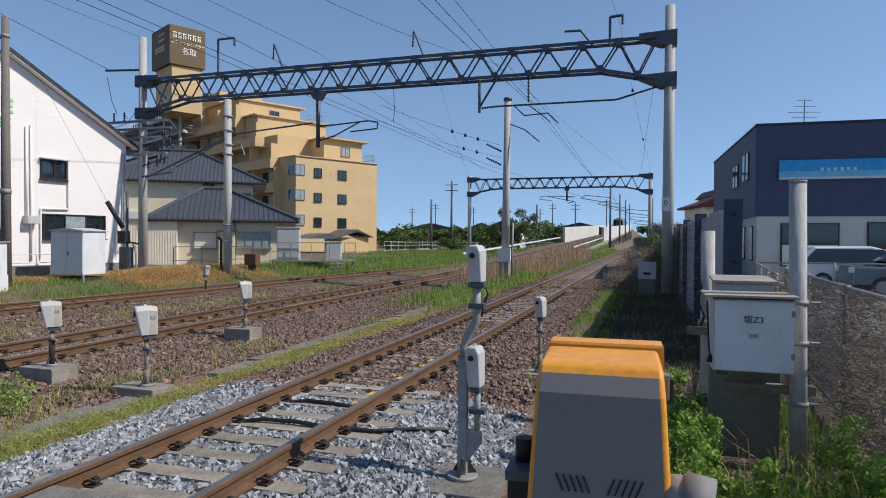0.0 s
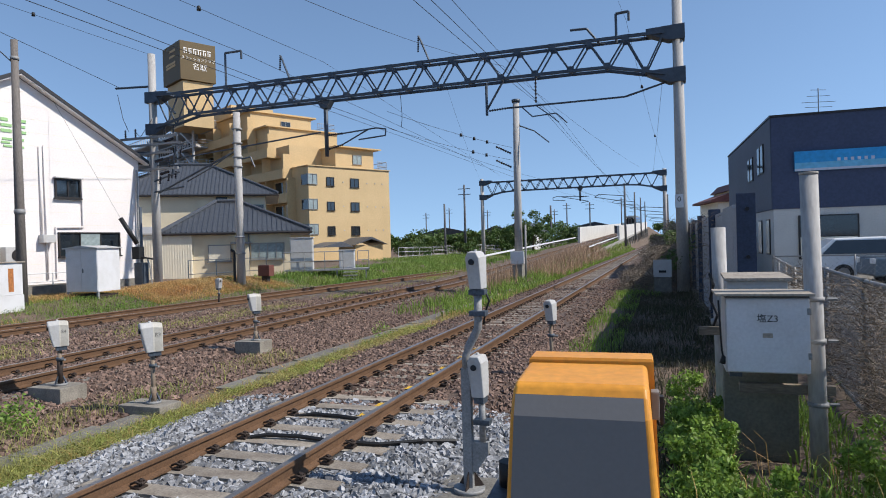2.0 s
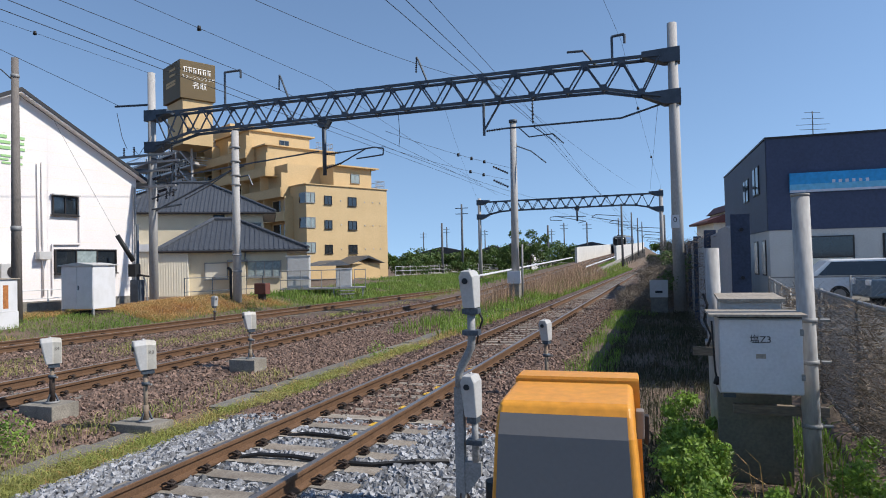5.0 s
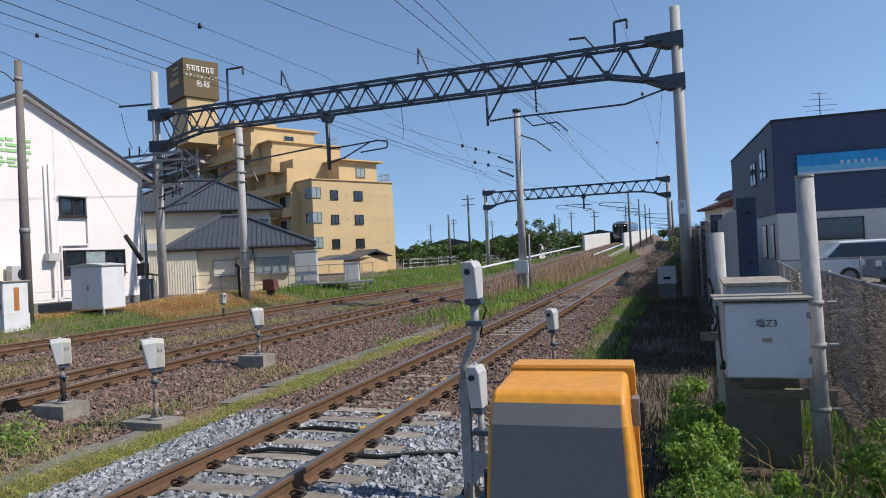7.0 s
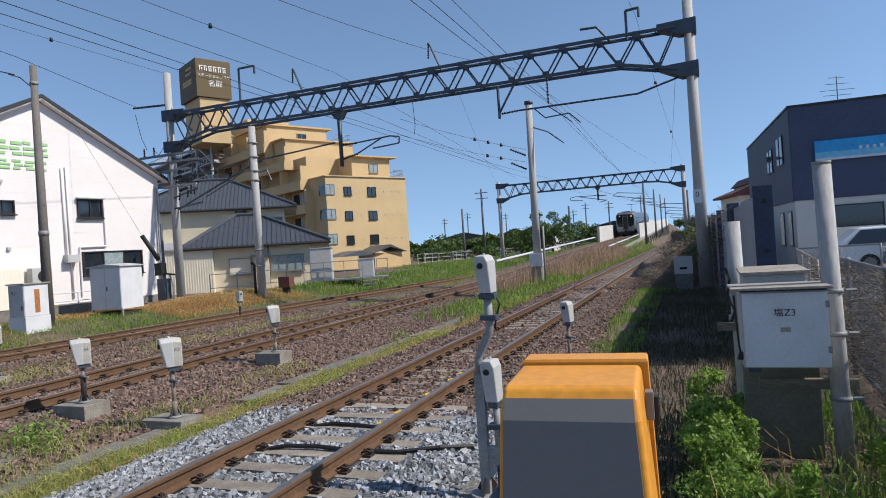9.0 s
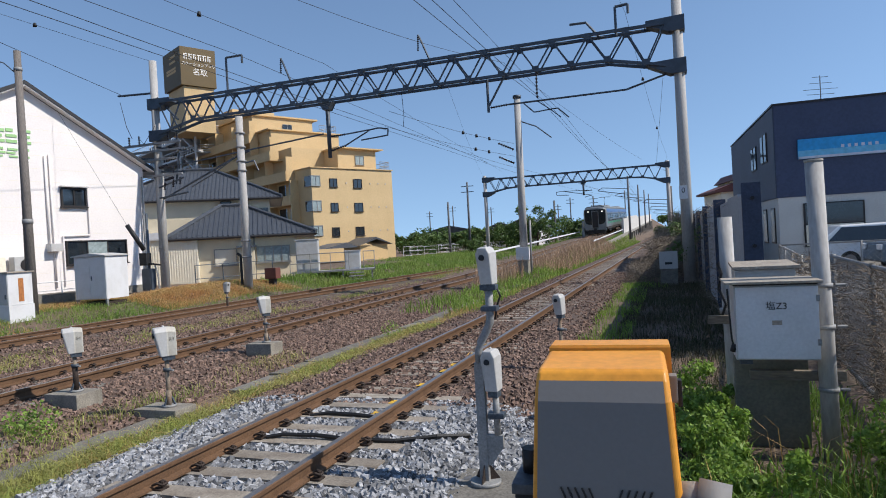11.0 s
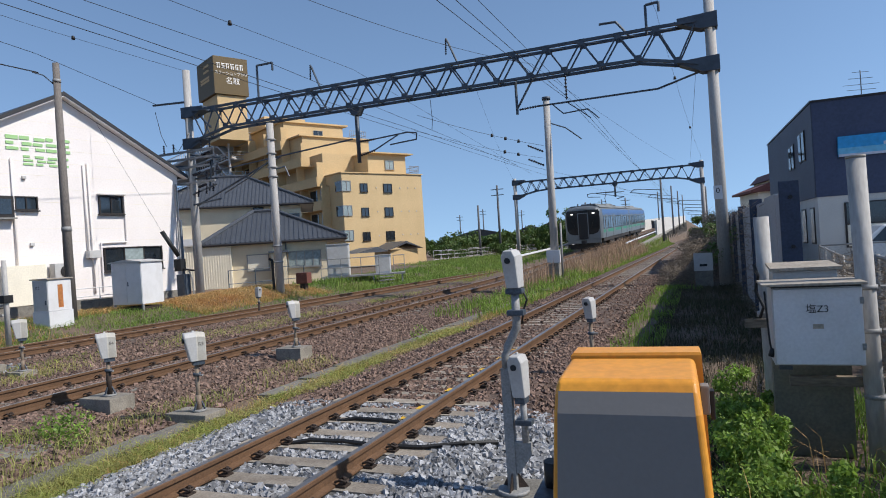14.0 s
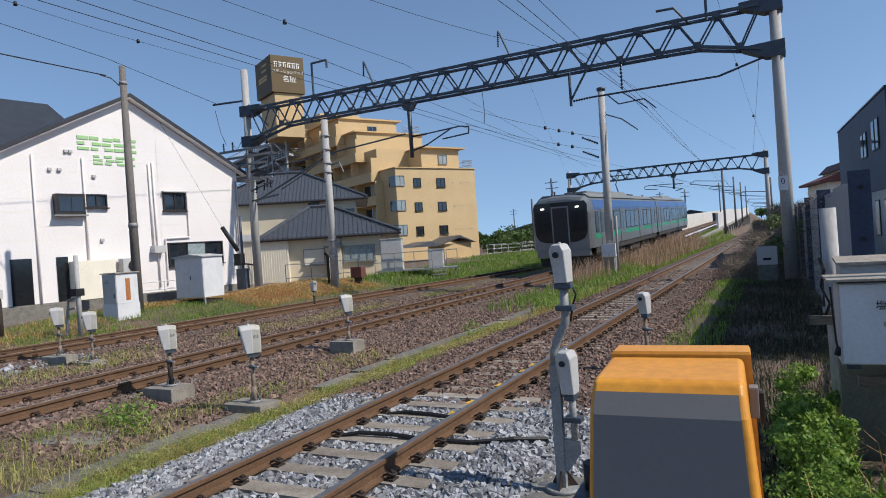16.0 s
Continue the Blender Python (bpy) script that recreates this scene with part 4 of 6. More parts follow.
def gantry(label, y, xl, xr, zl, zr, zb, zt, r, panels, drop):
    g = thing("catenary_gantry", label, "gantry", pose(0, y, 0))
    for x, ztop in ((xl, zl), (xr, zr)):
        c = part("column", T((x, 0, -0.6), (x, 0, ztop), r, n=16, r2=r * 0.8), POLE, g, "concrete column")
        for zz in (zb - 0.5, zt - 0.02):
            s = 1 if x == xl else -1
            bm = bmesh.new()
            loft(bm, [[(x - s * (r + 0.03), yy, zz - 0.26), (x + s * (r + 0.1), yy, zz - 0.26), (x + s * (r + 0.85), yy, zz + (0.1 if zz < zb else 0.02)), (x + s * (r + 0.85), yy, zz + 0.2), (x - s * (r + 0.03), yy, zz + 0.26)] for yy in (-r - 0.05, r + 0.05)])
            part("clamp_plate", bm, STEEL_DARK, c)
    pitch = (xr - xl - 2.2) / panels
    xs = [xl + 1.1 + pitch * i for i in range(panels + 1)]
    ends = [xl + 0.45] + xs + [xr - 0.45]

    def lowz(x):
        e = min(x - xl, xr - x)
        return zb - max(0.0, (2.5 - e) / 2.5) * drop
    for yy in (-0.28, 0.28):
        for nm, zf in (("top_chord", lambda x: zt), ("bottom_chord", lowz)):
            bm = bmesh.new()
            # an angle section: one upright and one flat leg
            loft(bm, [[(x, yy - 0.05, zf(x) - 0.05), (x, yy + 0.05, zf(x) - 0.05), (x, yy + 0.05, zf(x) - 0.035), (x, yy - 0.035, zf(x) - 0.035), (x, yy - 0.035, zf(x) + 0.055), (x, yy - 0.05, zf(x) + 0.055)] for x in ends])
            part(nm, bm, STEEL_DARK, g)
        for i, (a, b) in enumerate(zip(xs, xs[1:])):
            mid = (a + b) / 2
            part("diagonal", T((a, yy, lowz(a)), (mid, yy, zt), 0.036, n=4), STEEL_DARK, g)
            part("diagonal", T((mid, yy, zt), (b, yy, lowz(b)), 0.036, n=4), STEEL_DARK, g)
            part("gusset", B(mid - 0.13, yy - 0.06, zt - 0.16, mid + 0.13, yy - 0.051, zt + 0.06), STEEL_DARK, g)
            part("gusset", B(b - 0.13, yy - 0.06, lowz(b) - 0.06, b + 0.13, yy - 0.051, lowz(b) + 0.16), STEEL_DARK, g)
        part("diagonal", T((xl + 0.45, yy, zt), (xs[0], yy, lowz(xs[0])), 0.036, n=4), STEEL_DARK, g)
        part("diagonal", T((xr - 0.45, yy, zt), (xs[-1], yy, lowz(xs[-1])), 0.036, n=4), STEEL_DARK, g)
    for i, a in enumerate(xs):
        part("cross_tie", T((a, -0.28, lowz(a)), (a, 0.28, lowz(a)), 0.03, n=4), STEEL_DARK, g)
        part("cross_tie", T((a, -0.28, zt), (xs[min(i + 1, panels)], 0.28, zt), 0.022, n=4), STEEL_DARK, g)
    return g


G1 = gantry("dark steel lattice catenary gantry on two concrete columns over the tracks", 24.5, -22.5, 0.74, 11.1, 10.2, 8.04, 9.05, 0.21, 16, 0.55)


def drop_arm(g, x, z0, z1, reach, zarm):
    d = part("drop_tube", T((x, 0, z0), (x, 0, z1), 0.1, n=10, r2=0.085), STEEL_DARK, g)
    part("drop_head", loft(bmesh.new(), [[(x - w, -0.2, z), (x + w, -0.2, z), (x + w, 0.2, z), (x - w, 0.2, z)] for w, z in ((0.32, z0 + 0.02), (0.12, z0 - 0.3))]), STEEL_DARK, d)
    bm = bmesh.new()
    pipe(bm, [(x + 0.75, 0, zarm + 0.02), (x + reach * 0.85, 0, zarm + 0.12), (x + reach, 0, zarm + 0.04), (x + reach * 0.99, 0, zarm - 0.22), (x + reach * 0.55, 0, zarm - 0.3)], 0.03, 6)
    pipe(bm, [(x + 0.75, 0, zarm - 0.45), (x + reach * 0.7, 0, zarm + 0.08)], 0.03, 6)
    part("cantilever", bm, STEEL_DARK, d)
    part("insulator", insulator(bmesh.new(), (x + 0.1, 0, zarm), (x + 0.8, 0, zarm + 0.02)), INSULATOR, d)
    part("insulator", insulator(bmesh.new(), (x + 0.1, 0, zarm - 0.6), (x + 0.8, 0, zarm - 0.44)), INSULATOR, d)


drop_arm(G1, -13.34, 7.97, 5.65, 2.75, 6.55)
bm = bmesh.new()
pipe(bm, [(-6.28, 0, 8.02), (-6.28, 0, 6.75)], 0.06, 6)
pipe(bm, [(-6.28, 0, 6.95), (-5.6, 0, 8.02)], 0.045, 6)
part("bracket", bm, STEEL_DARK, G1)
part("insulator", insulator(bmesh.new(), (-6.2, 0, 6.92), (-5.5, 0, 6.96)), INSULATOR, G1)
part("cross_tube", pipe(bmesh.new(), [(-5.5, 0, 6.96), (-1.1, 0, 6.96), (0.55, 0, 7.4)], 0.035, 6), STEEL_DARK, G1)
part("insulator", insulator(bmesh.new(), (-4.35, 0, 8.0), (-4.35, 0, 7.05)), INSULATOR, G1)
part("insulator", insulator(bmesh.new(), (-1.0, 0, 6.98), (-0.4, 0, 7.14), 0.045), INSULATOR, G1)
bm = bmesh.new()
pipe(bm, [(-4.9, 0, 6.95), (-4.5, 0, 6.55), (-3.6, 0, 6.6), (-3.2, 0, 6.2)], 0.025, 5)
pipe(bm, [(-4.35, 0, 6.95), (-3.9, 0, 6.6), (-3.5, 0, 6.25)], 0.02, 5)
part("registration_arm", bm, STEEL_DARK, G1)
for x, w in ((-18.35, 0.85), (-1.35, 0.45)):
    part("top_bracket", pipe(bmesh.new(), [(x, 0, 8.95), (x, 0, 10.65 if w > 0.6 else 10.0), (x + w, 0, 10.65 if w > 0.6 else 10.03), (x + w, 0, 10.3 if w > 0.6 else 9.7)], 0.05, 6), STEEL_DARK, G1)
for x in (-15.0, -8.55):
    part("top_arm", pipe(bmesh.new(), [(x, 0, 9.0), (x - 0.42, 0, 10.05), (x - 0.5, 0, 10.2)], 0.045, 6), STEEL_DARK, G1)
    part("insulator", insulator(bmesh.new(), (x - 0.5, 0, 10.15), (x - 0.53, 0, 9.55), 0.05), INSULATOR, G1)
part("top_arm", pipe(bmesh.new(), [(-1.95, 0, 9.0), (-2.4, 0, 9.6), (-3.0, 0, 9.62)], 0.045, 6), STEEL_DARK, G1)
part("side_arm", pipe(bmesh.new(), [(-24.7, 0, 9.72), (-22.6, 0, 9.6), (-21.2, 0, 8.2)], 0.05, 6), STEEL_DARK, G1)
part("side_arm", pipe(bmesh.new(), [(-24.2, 0, 6.6), (-22.0, 0, 6.45)], 0.05, 6), STEEL_DARK, G1)
part("side_arm", pipe(bmesh.new(), [(-22.8, 0, 5.9), (-21.0, 0, 5.75)], 0.05, 6), STEEL_DARK, G1)
part("strut", pipe(bmesh.new(), [(-22.5, 0, 4.5), (-18.0, 0, 6.2), (-17.4, 0, 6.35)], 0.045, 6), STEEL_DARK, G1)
part("cross_tube", pipe(bmesh.new(), [(-22.4, 0, 6.0), (-13.6, 0, 6.7)], 0.035, 6), STEEL_DARK, G1)
for x, z in ((-22.2, 6.0), (-21.9, 5.4), (-23.3, 6.0), (-21.6, 6.9)):
    part("insulator", insulator(bmesh.new(), (x, -0.3, z), (x + 0.5, -0.3, z + 0.1), 0.07), INSULATOR, G1)
for x0, z0, x1, z1 in ((-22.4, 5.1, -20.8, 5.45), (-22.4, 4.6, -20.6, 4.75), (-24.0, 5.2, -22.6, 5.45), (-22.4, 7.0, -20.4, 6.6), (-21.4, 5.2, -21.0, 6.6)):
    part("side_arm", T((x0, -0.15, z0), (x1, -0.3, z1), 0.04, n=6), STEEL_DARK, G1)
for x, z in ((-22.0, 4.95), (-21.5, 5.05), (-21.1, 5.15), (-23.4, 5.0), (-20.8, 6.1)):
    part("insulator", insulator(bmesh.new(), (x, -0.25, z), (x + 0.05, -0.25, z + 0.35), 0.07, 5), INSULATOR, G1)
part("cable", cord(bmesh.new(), [(-24.6, 0, 9.4), (-24.3, 0, 8.2), (-24.0, 0, 7.6)], 0.015, 4), BLACK, G1)
part("cable", cord(bmesh.new(), [(-22.4, -0.2, 8.0), (-23.0, -0.3, 7.2), (-23.4, -0.2, 7.5)], 0.015, 4), BLACK, G1)
for x0, z0, x1, z1 in ((-24.2, 7.1, -20.9, 7.1), (-24.0, 6.75, -20.7, 6.75), (-23.6, 6.35, -21.2, 6.35), (-23.4, 5.6, -20.9, 5.6)):
    part("crossarm", B(x0, -0.34, z0, x1, -0.24, z0 + 0.1), STEEL, G1, "pale galvanised crossarm")
for x, z in ((-23.9, 7.2), (-23.3, 7.2), (-21.6, 7.2), (-21.1, 7.2), (-23.6, 6.0), (-21.4, 5.7)):
    part("insulator", insulator(bmesh.new(), (x, -0.29, z), (x, -0.29, z + 0.4), 0.06, 5), INSULATOR, G1)
part("lamp_head", loft(bmesh.new(), [[(-24.0, -0.5, 6.0), (-23.0, -0.5, 6.0), (-23.1, -0.5, 6.25), (-23.9, -0.5, 6.25)], [(-24.0, 0.1, 6.0), (-23.0, 0.1, 6.0), (-23.1, 0.1, 6.25), (-23.9, 0.1, 6.25)]]), BOXGREY, G1)
plate = part("number_plate", B(0.52, -0.235, 2.85, 0.8, -0.21, 3.32), BOXWHITE, G1)
lettering("numeral", "0", 0.26, BLACK, plate, pose(0.66, -0.237, 3.14, 90, 0, 0), 0.002)
part("cable", pipe(bmesh.new(), [(-9.9, 0.0, 8.02), (-9.85, 0, 7.0), (-9.9, 0, 6.6)], 0.012, 4), BLACK, G1)

far = gantry("distant steel lattice catenary gantry beyond the reeds", 62.5, -17.05, 0.2, 8.15, 8.1, 6.8, 7.75, 0.2, 14, 0.5)
drop_arm(far, -7.4, 6.8, 5.5, -2.6, 5.9)
for y, s in ((96, 1.0), (128, 1.0), (160, 1.0), (195, 1.0)):
    p = concrete_pole("catenary_pole", -5.2, y, float(ramp(y)) - 1, float(ramp(y)) + 8.0, 0.17, 0.13, "distant catenary pole on the ramp", material=POLE_DIM)
    part("cantilever", pipe(bmesh.new(), [(0, 0, float(ramp(y)) + 6.2), (-3.6, 0, float(ramp(y)) + 6.6), (-4.2, 0, float(ramp(y)) + 6.2), (0, 0, float(ramp(y)) + 5.4)], 0.05, 5), STEEL_DARK, p)
    q = concrete_pole("catenary_pole", 0.6, y + 6, -0.5, 8.2, 0.17, 0.13, "distant catenary pole beside the near track", material=POLE_DIM)
    part("cantilever", pipe(bmesh.new(), [(0, 0, 6.2), (-3.6, 0, 6.5), (-4.0, 0, 6.0), (0, 0, 5.5)], 0.05, 5), STEEL_DARK, q)

mid = concrete_pole("catenary_pole", -6.45, 30.3, -0.4, 8.45, 0.2, 0.15, "concrete catenary pole with grey terminal box", (0.06, 0))
part("terminal_box", B(-0.32, -0.36, 0.75, 0.32, -0.2, 1.35, bevel=0.02), BOXWHITE, mid)
part("plinth", B(-0.25, -0.3, -0.3, 0.22, 0.25, 0.72, bevel=0.02), CONCRETE, mid)
part("conduit", T((0.34, -0.1, -0.2), (0.38, -0.1, 2.6), 0.05), STEEL, mid)
for z in (6.0, 5.35):
    part("insulator", insulator(bmesh.new(), (-0.2, -0.1, z), (-0.9, -0.3, z + 0.35), 0.07), INSULATOR, mid)
part("cantilever", pipe(bmesh.new(), [(0.1, 0, 8.2), (0.2, 0, 7.3), (0.9, 0, 7.0), (1.6, 0, 6.4)], 0.03, 5), STEEL_DARK, mid)
part("cap", T((0.06, 0, 8.42), (0.06, 0, 8.55), 0.2, n=12), STEEL_DARK, mid)

l1 = concrete_pole("catenary_pole", -17.0, 23.35, -0.4, 7.65, 0.19, 0.15, "concrete pole on the weedy bank with cable brackets")
for z in (6.9, 6.3, 5.7, 5.3, 2.3, 1.6):
    part("band", T((0, 0, z), (0, 0, z + 0.07), 0.21, n=12), STEEL, l1)
part("bracket", pipe(bmesh.new(), [(-0.2, 0, 5.6), (0.5, 0.2, 5.75), (0.7, 0.2, 5.3)], 0.035, 5), STEEL_DARK, l1)
part("strut", pipe(bmesh.new(), [(0, 0, 6.1), (-1.8, 0.6, 5.5), (-3.5, 1.0, 5.0)], 0.03, 5), STEEL_DARK, l1)
part("cable_duct", pipe(bmesh.new(), [(-0.25, -0.1, 0.4), (-0.25, -0.1, 1.7), (-0.4, -0.1, 1.8)], 0.06), BLACK, l1)
tp = concrete_pole("utility_pole", -18.84, 14.84, -0.2, 8.52, 0.16, 0.1, "dark grey utility pole behind the trackside cabinet", material=POLE_DARK)
part("band", T((0, 0, 7.9), (0, 0, 8.0), 0.125, n=10), STEEL, tp)
part("band", T((0, 0, 3.1), (0, 0, 3.25), 0.155, n=10), STEEL, tp)
part("hook", pipe(bmesh.new(), [(0, 0, 7.75), (-0.2, -0.3, 8.1), (-0.3, -0.6, 8.15)], 0.02, 5), STEEL_DARK, tp)
for x, y, h in ((-23.2, 76.5, 9.0), (-25.6, 75.8, 6.7), (-13.0, 79, 6.1), (-52, 140, 9), (-47, 142, 10), (-40, 150, 9.5), (-34, 160, 9.5), (-24, 150, 9), (-19, 135, 9.5), (-9, 150, 11), (-12.5, 118, 8.5)):
    p = concrete_pole("utility_pole", x, y, -0.4, h, 0.16, 0.11, "distant utility pole beyond the grass", material=POLE_DIM)
    if h > 6.9:
        for z in (h - 0.5, h - 1.2):
            part("crossarm", T((-0.8, 0, z), (0.8, 0, z), 0.06, n=4), STEEL_DARK, p)


def wire(pts, r=0.012, sag=0.0, balls=(), label="overhead wire between the gantries"):
    w = thing("overhead_wire", label, "wire", group="overhead wires")
    out = []
    for p, q in zip(pts, pts[1:]):
        p, q = Vector(p), Vector(q)
        for i in range(9):
            s = i / 9
            v = p.lerp(q, s)
            v.z -= sag * 4 * s * (1 - s)
            out.append(v)
    out.append(Vector(pts[-1]))
    part("strand", cord(bmesh.new(), out, r * 0.7, 4), BLACK, w)
    for k in balls:
        v = out[min(k, len(out) - 1)]
        part("spacer", T(v + Vector((0, 0, -0.07)), v + Vector((0, 0, 0.07)), 0.07, n=8, r2=0.05), BLACK, w)


wire([(-4.6, -20, 6.6), (-4.3, 24.5, 7.05), (-3.4, 62.5, 6.6), (-3.2, 130, 7)], 0.011, 0.4)
wire([(-4.0, -20, 6.5), (-3.75, 24.5, 6.55), (-3.3, 62.5, 6.0), (-3.2, 130, 6)], 0.011, 0.25)
wire([(-3.45, -20, 6.4), (-3.3, 24.5, 6.2), (-3.2, 62.5, 5.4), (-3.2, 130, 5.5)], 0.009, 0.1)
wire([(-3.1, -20, 8.8), (-1.0, 24.5, 9.75), (0.2, 62.5, 8.6), (0.6, 130, 8.3)], 0.009, 0.5, (11, 14))
wire([(-11.5, -15, 7.6), (-10.6, 24.5, 6.7), (-8.8, 62.5, 7.2), (-8.7, 128, 9.2)], 0.011, 0.3)
wire([(-9.5, -15, 6.0), (-9.6, 24.5, 6.1), (-8.8, 62.5, 6.3), (-8.7, 128, 8.6)], 0.009, 0.1)
wire([(-9.4, -15, 6.6), (-8.0, 12, 7.6), (-5.6, 24.5, 8.6), (-2.0, 62.5, 8.4)], 0.009, 0.2)
wire([(-24.5, -12, 13.0), (-24.5, 18.4, 10.71), (-24.5, 24.5, 9.75)], 0.016, 0.0)
wire([(-22.7, -12, 11.9), (-22.7, 17.0, 11.1), (-22.7, 24.5, 11.15)], 0.011, 0.0, (8, 11), "thin feeder wire with clamps")
wire([(-18.45, -12, 11.1), (-18.45, 14.8, 10.74), (-17.6, 24.5, 10.64), (-16.6, 62.5, 9.4)], 0.016, 0.0)
wire([(-13.5, -12, 9.6), (-13.5, 13.0, 9.25), (-13.4, 24.5, 9.68), (-15.2, 62.5, 8.4)], 0.011, 0.0, (8, 12))
wire([(-20.5, -20, 9.0), (-18.95, 14.3, 8.12)], 0.026, 0.25, label="black service cable to the utility pole")
wire([(-23.4, 20.0, 8.1), (-20.45, 20.35, 3.2)], 0.008, 0.0, label="stay wire at the white building")
wire([(-6.65, 30.3, 6.3), (-10.5, 24.5, 7.3)], 0.011, 0.1, (2, 3, 4))
wire([(-6.65, 30.3, 5.7), (-10.7, 24.5, 6.7)], 0.009, 0.1, (2, 3))
wire([(-8.2, 24.5, 9.0), (-17.1, 62.5, 7.9)], 0.008, 0.4)
wire([(0.2, 24.5, 7.4), (-0.5, 45, 6.0), (0.3, 62.5, 7.0)], 0.008, 0.0)
for y0, y1 in ((62.5, 96), (96, 128), (128, 160)):
    wire([(-8.5, y0, 6.4 + float(ramp(y0)) * 0.8), (-8.5, y1, 6.4 + float(ramp(y1)))], 0.02, 0.3)
    wire([(-3.2, y0, 6.0), (-3.2, y1, 6.0)], 0.02, 0.3)


# ---- ramp walls ----
def ramp_walls():
    w = thing("ramp_parapet", "white concrete parapets of the climbing railway ramp", "parapet", kind="structure")
    for x0, x1, y0, y1, base in ((-6.15, -5.85, 93, 240, 0.5), (-10.95, -10.65, 88, 240, 0.5)):
        ys = np.arange(y0, y1 + 0.1, (y1 - y0) / 14)
        for a, b in zip(ys, ys[1:]):
            bm = bmesh.new()
            loft(bm, [[(x0, y, float(ramp(y)) - base), (x1, y, float(ramp(y)) - base), (x1, y, float(ramp(y)) + 1.98), (x0, y, float(ramp(y)) + 1.98)] for y in (a, b - 0.03)])
            part("panel", bm, CONC_LIGHT, w)
    bm = bmesh.new()
    loft(bm, [[(-6.0, y, -0.3), (-5.75, y, -0.3), (-5.75, y, float(ramp(y)) - 0.05), (-6.0, y, float(ramp(y)) - 0.05)] for y in np.arange(52, 241, 9)])
    part("retaining_wall", bm, CONCRETE, w, "grey retaining wall under the parapet")
    for y in np.arange(100, 236, 7.0):
        part("pilaster", B(-5.76, y, -0.3, -5.4, y + 1.2, float(ramp(y)) - 0.3), CONC_DARK, w)
    part("guard_rail", pipe(bmesh.new(), [(-11.3, y, float(ramp(y)) + 0.6) for y in np.arange(40, 92, 6)], 0.08, 5), BOXWHITE, w)
    part("guard_rail", pipe(bmesh.new(), [(-6.0, y, float(ramp(y)) + 0.5) for y in np.arange(56, 94, 6)], 0.07, 5), BOXWHITE, w)


ramp_walls()


# ---- yellow crossing machine ----
def crossing_machine():
    g = thing("crossing_barrier_machine", "yellow-orange level crossing barrier machine with grey front panel", "barrier machine", pose(-0.027, 1.6, -0.013, 0, 0, 2.5))
    prof = [(-0.12, 0.12), (-0.07, 0.9), (-0.03, 1.425), (-0.012, 1.47), (0.0, 1.488), (0.015, 1.494), (0.235, 1.5), (0.235, 0.12)]
    secs = []
    for s, e in ((-1, 0.0), (-1, 0.008), (1, 0.008), (1, 0.0)):
        inset = 0.01 if e == 0 else 0.0
        secs.append([(s * (0.156 - e + (1.5 - z) * 0.06), y + (inset if y < 0.2 else 0), z - (inset if z > 1.46 else 0)) for y, z in prof])
    cover = part("front_cover", loft(bmesh.new(), secs), YELLOW, g)
    bv = cover.modifiers.new("edge", "BEVEL")
    bv.width, bv.segments, bv.limit_method, bv.angle_limit = 0.014, 3, "ANGLE", radians(25)
    pp = [(-0.121, 0.2), (-0.078, 0.9), (-0.039, 1.425), (-0.021, 1.472), (-0.01, 1.466), (-0.028, 1.422), (-0.067, 0.9), (-0.11, 0.2)]
    panel = part("front_panel", loft(bmesh.new(), [[(s * (0.143 + (1.5 - z) * 0.05) - 0.002, y, z) for y, z in pp] for s in (-1, 1)]), GREYPANEL, cover, "grey rubbery front panel")
    for s in (-1, 1):
        for i in range(5):
            x = s * (0.022 + i * 0.0165)
            part("slot", loft(bmesh.new(), [[(x, y, 1.185), (x + 0.004, y, 1.185), (x + s * 0.016 + 0.004, y + 0.003, 1.225), (x + s * 0.016, y + 0.003, 1.225)] for y in (-0.062, -0.05)]), BLACK, panel)
    rear = part("rear_cover", loft(bmesh.new(), [[(-0.155 - k, y, z), (0.172 + k * 0.5, y, z), (0.172 + k * 0.5, y + 0.09, z), (-0.155 - k, y + 0.09, z)] for k, y, z in ((0.06, 0.247, 0.12), (0.0, 0.247, 1.505), (-0.006, 0.25, 1.512))]), YELLOW, g)
    part("seam", B(-0.142, 0.23, 0.14, 0.142, 0.25, 1.49), BLACK, rear)
    lk = part("latch", B(0.162, 0.165, 1.375, 0.182, 0.205, 1.445, bevel=0.005), GREYPANEL, g, "grey plastic latch")
    part("latch_lever", B(0.182, 0.172, 1.362, 0.193, 0.2, 1.432, bevel=0.003), BLACK, lk)
    sh = part("arm_shaft", T((0.16, 0.0, 1.17), (0.25, 0.0, 1.17), 0.06, n=16), STEEL, g)
    part("arm_hub", T((0.2, 0.0, 1.16), (0.27, -0.01, 1.15), 0.08, n=16), GREYPANEL, sh)
    mt = part("motor_box", B(-0.27, 0.2, 0.72, -0.185, 0.42, 1.1, bevel=0.015), BLACK, g)
    part("motor_lid", B(-0.275, 0.19, 1.1, -0.185, 0.43, 1.13, bevel=0.006), STEEL_DARK, mt)
    part("motor_cap", T((-0.23, 0.3, 1.13), (-0.23, 0.3, 1.2), 0.03), BLACK, mt)
    part("base", B(-0.26, -0.15, -0.1, 0.26, 0.62, 0.13, bevel=0.02), CONC_DARK, g)


crossing_machine()


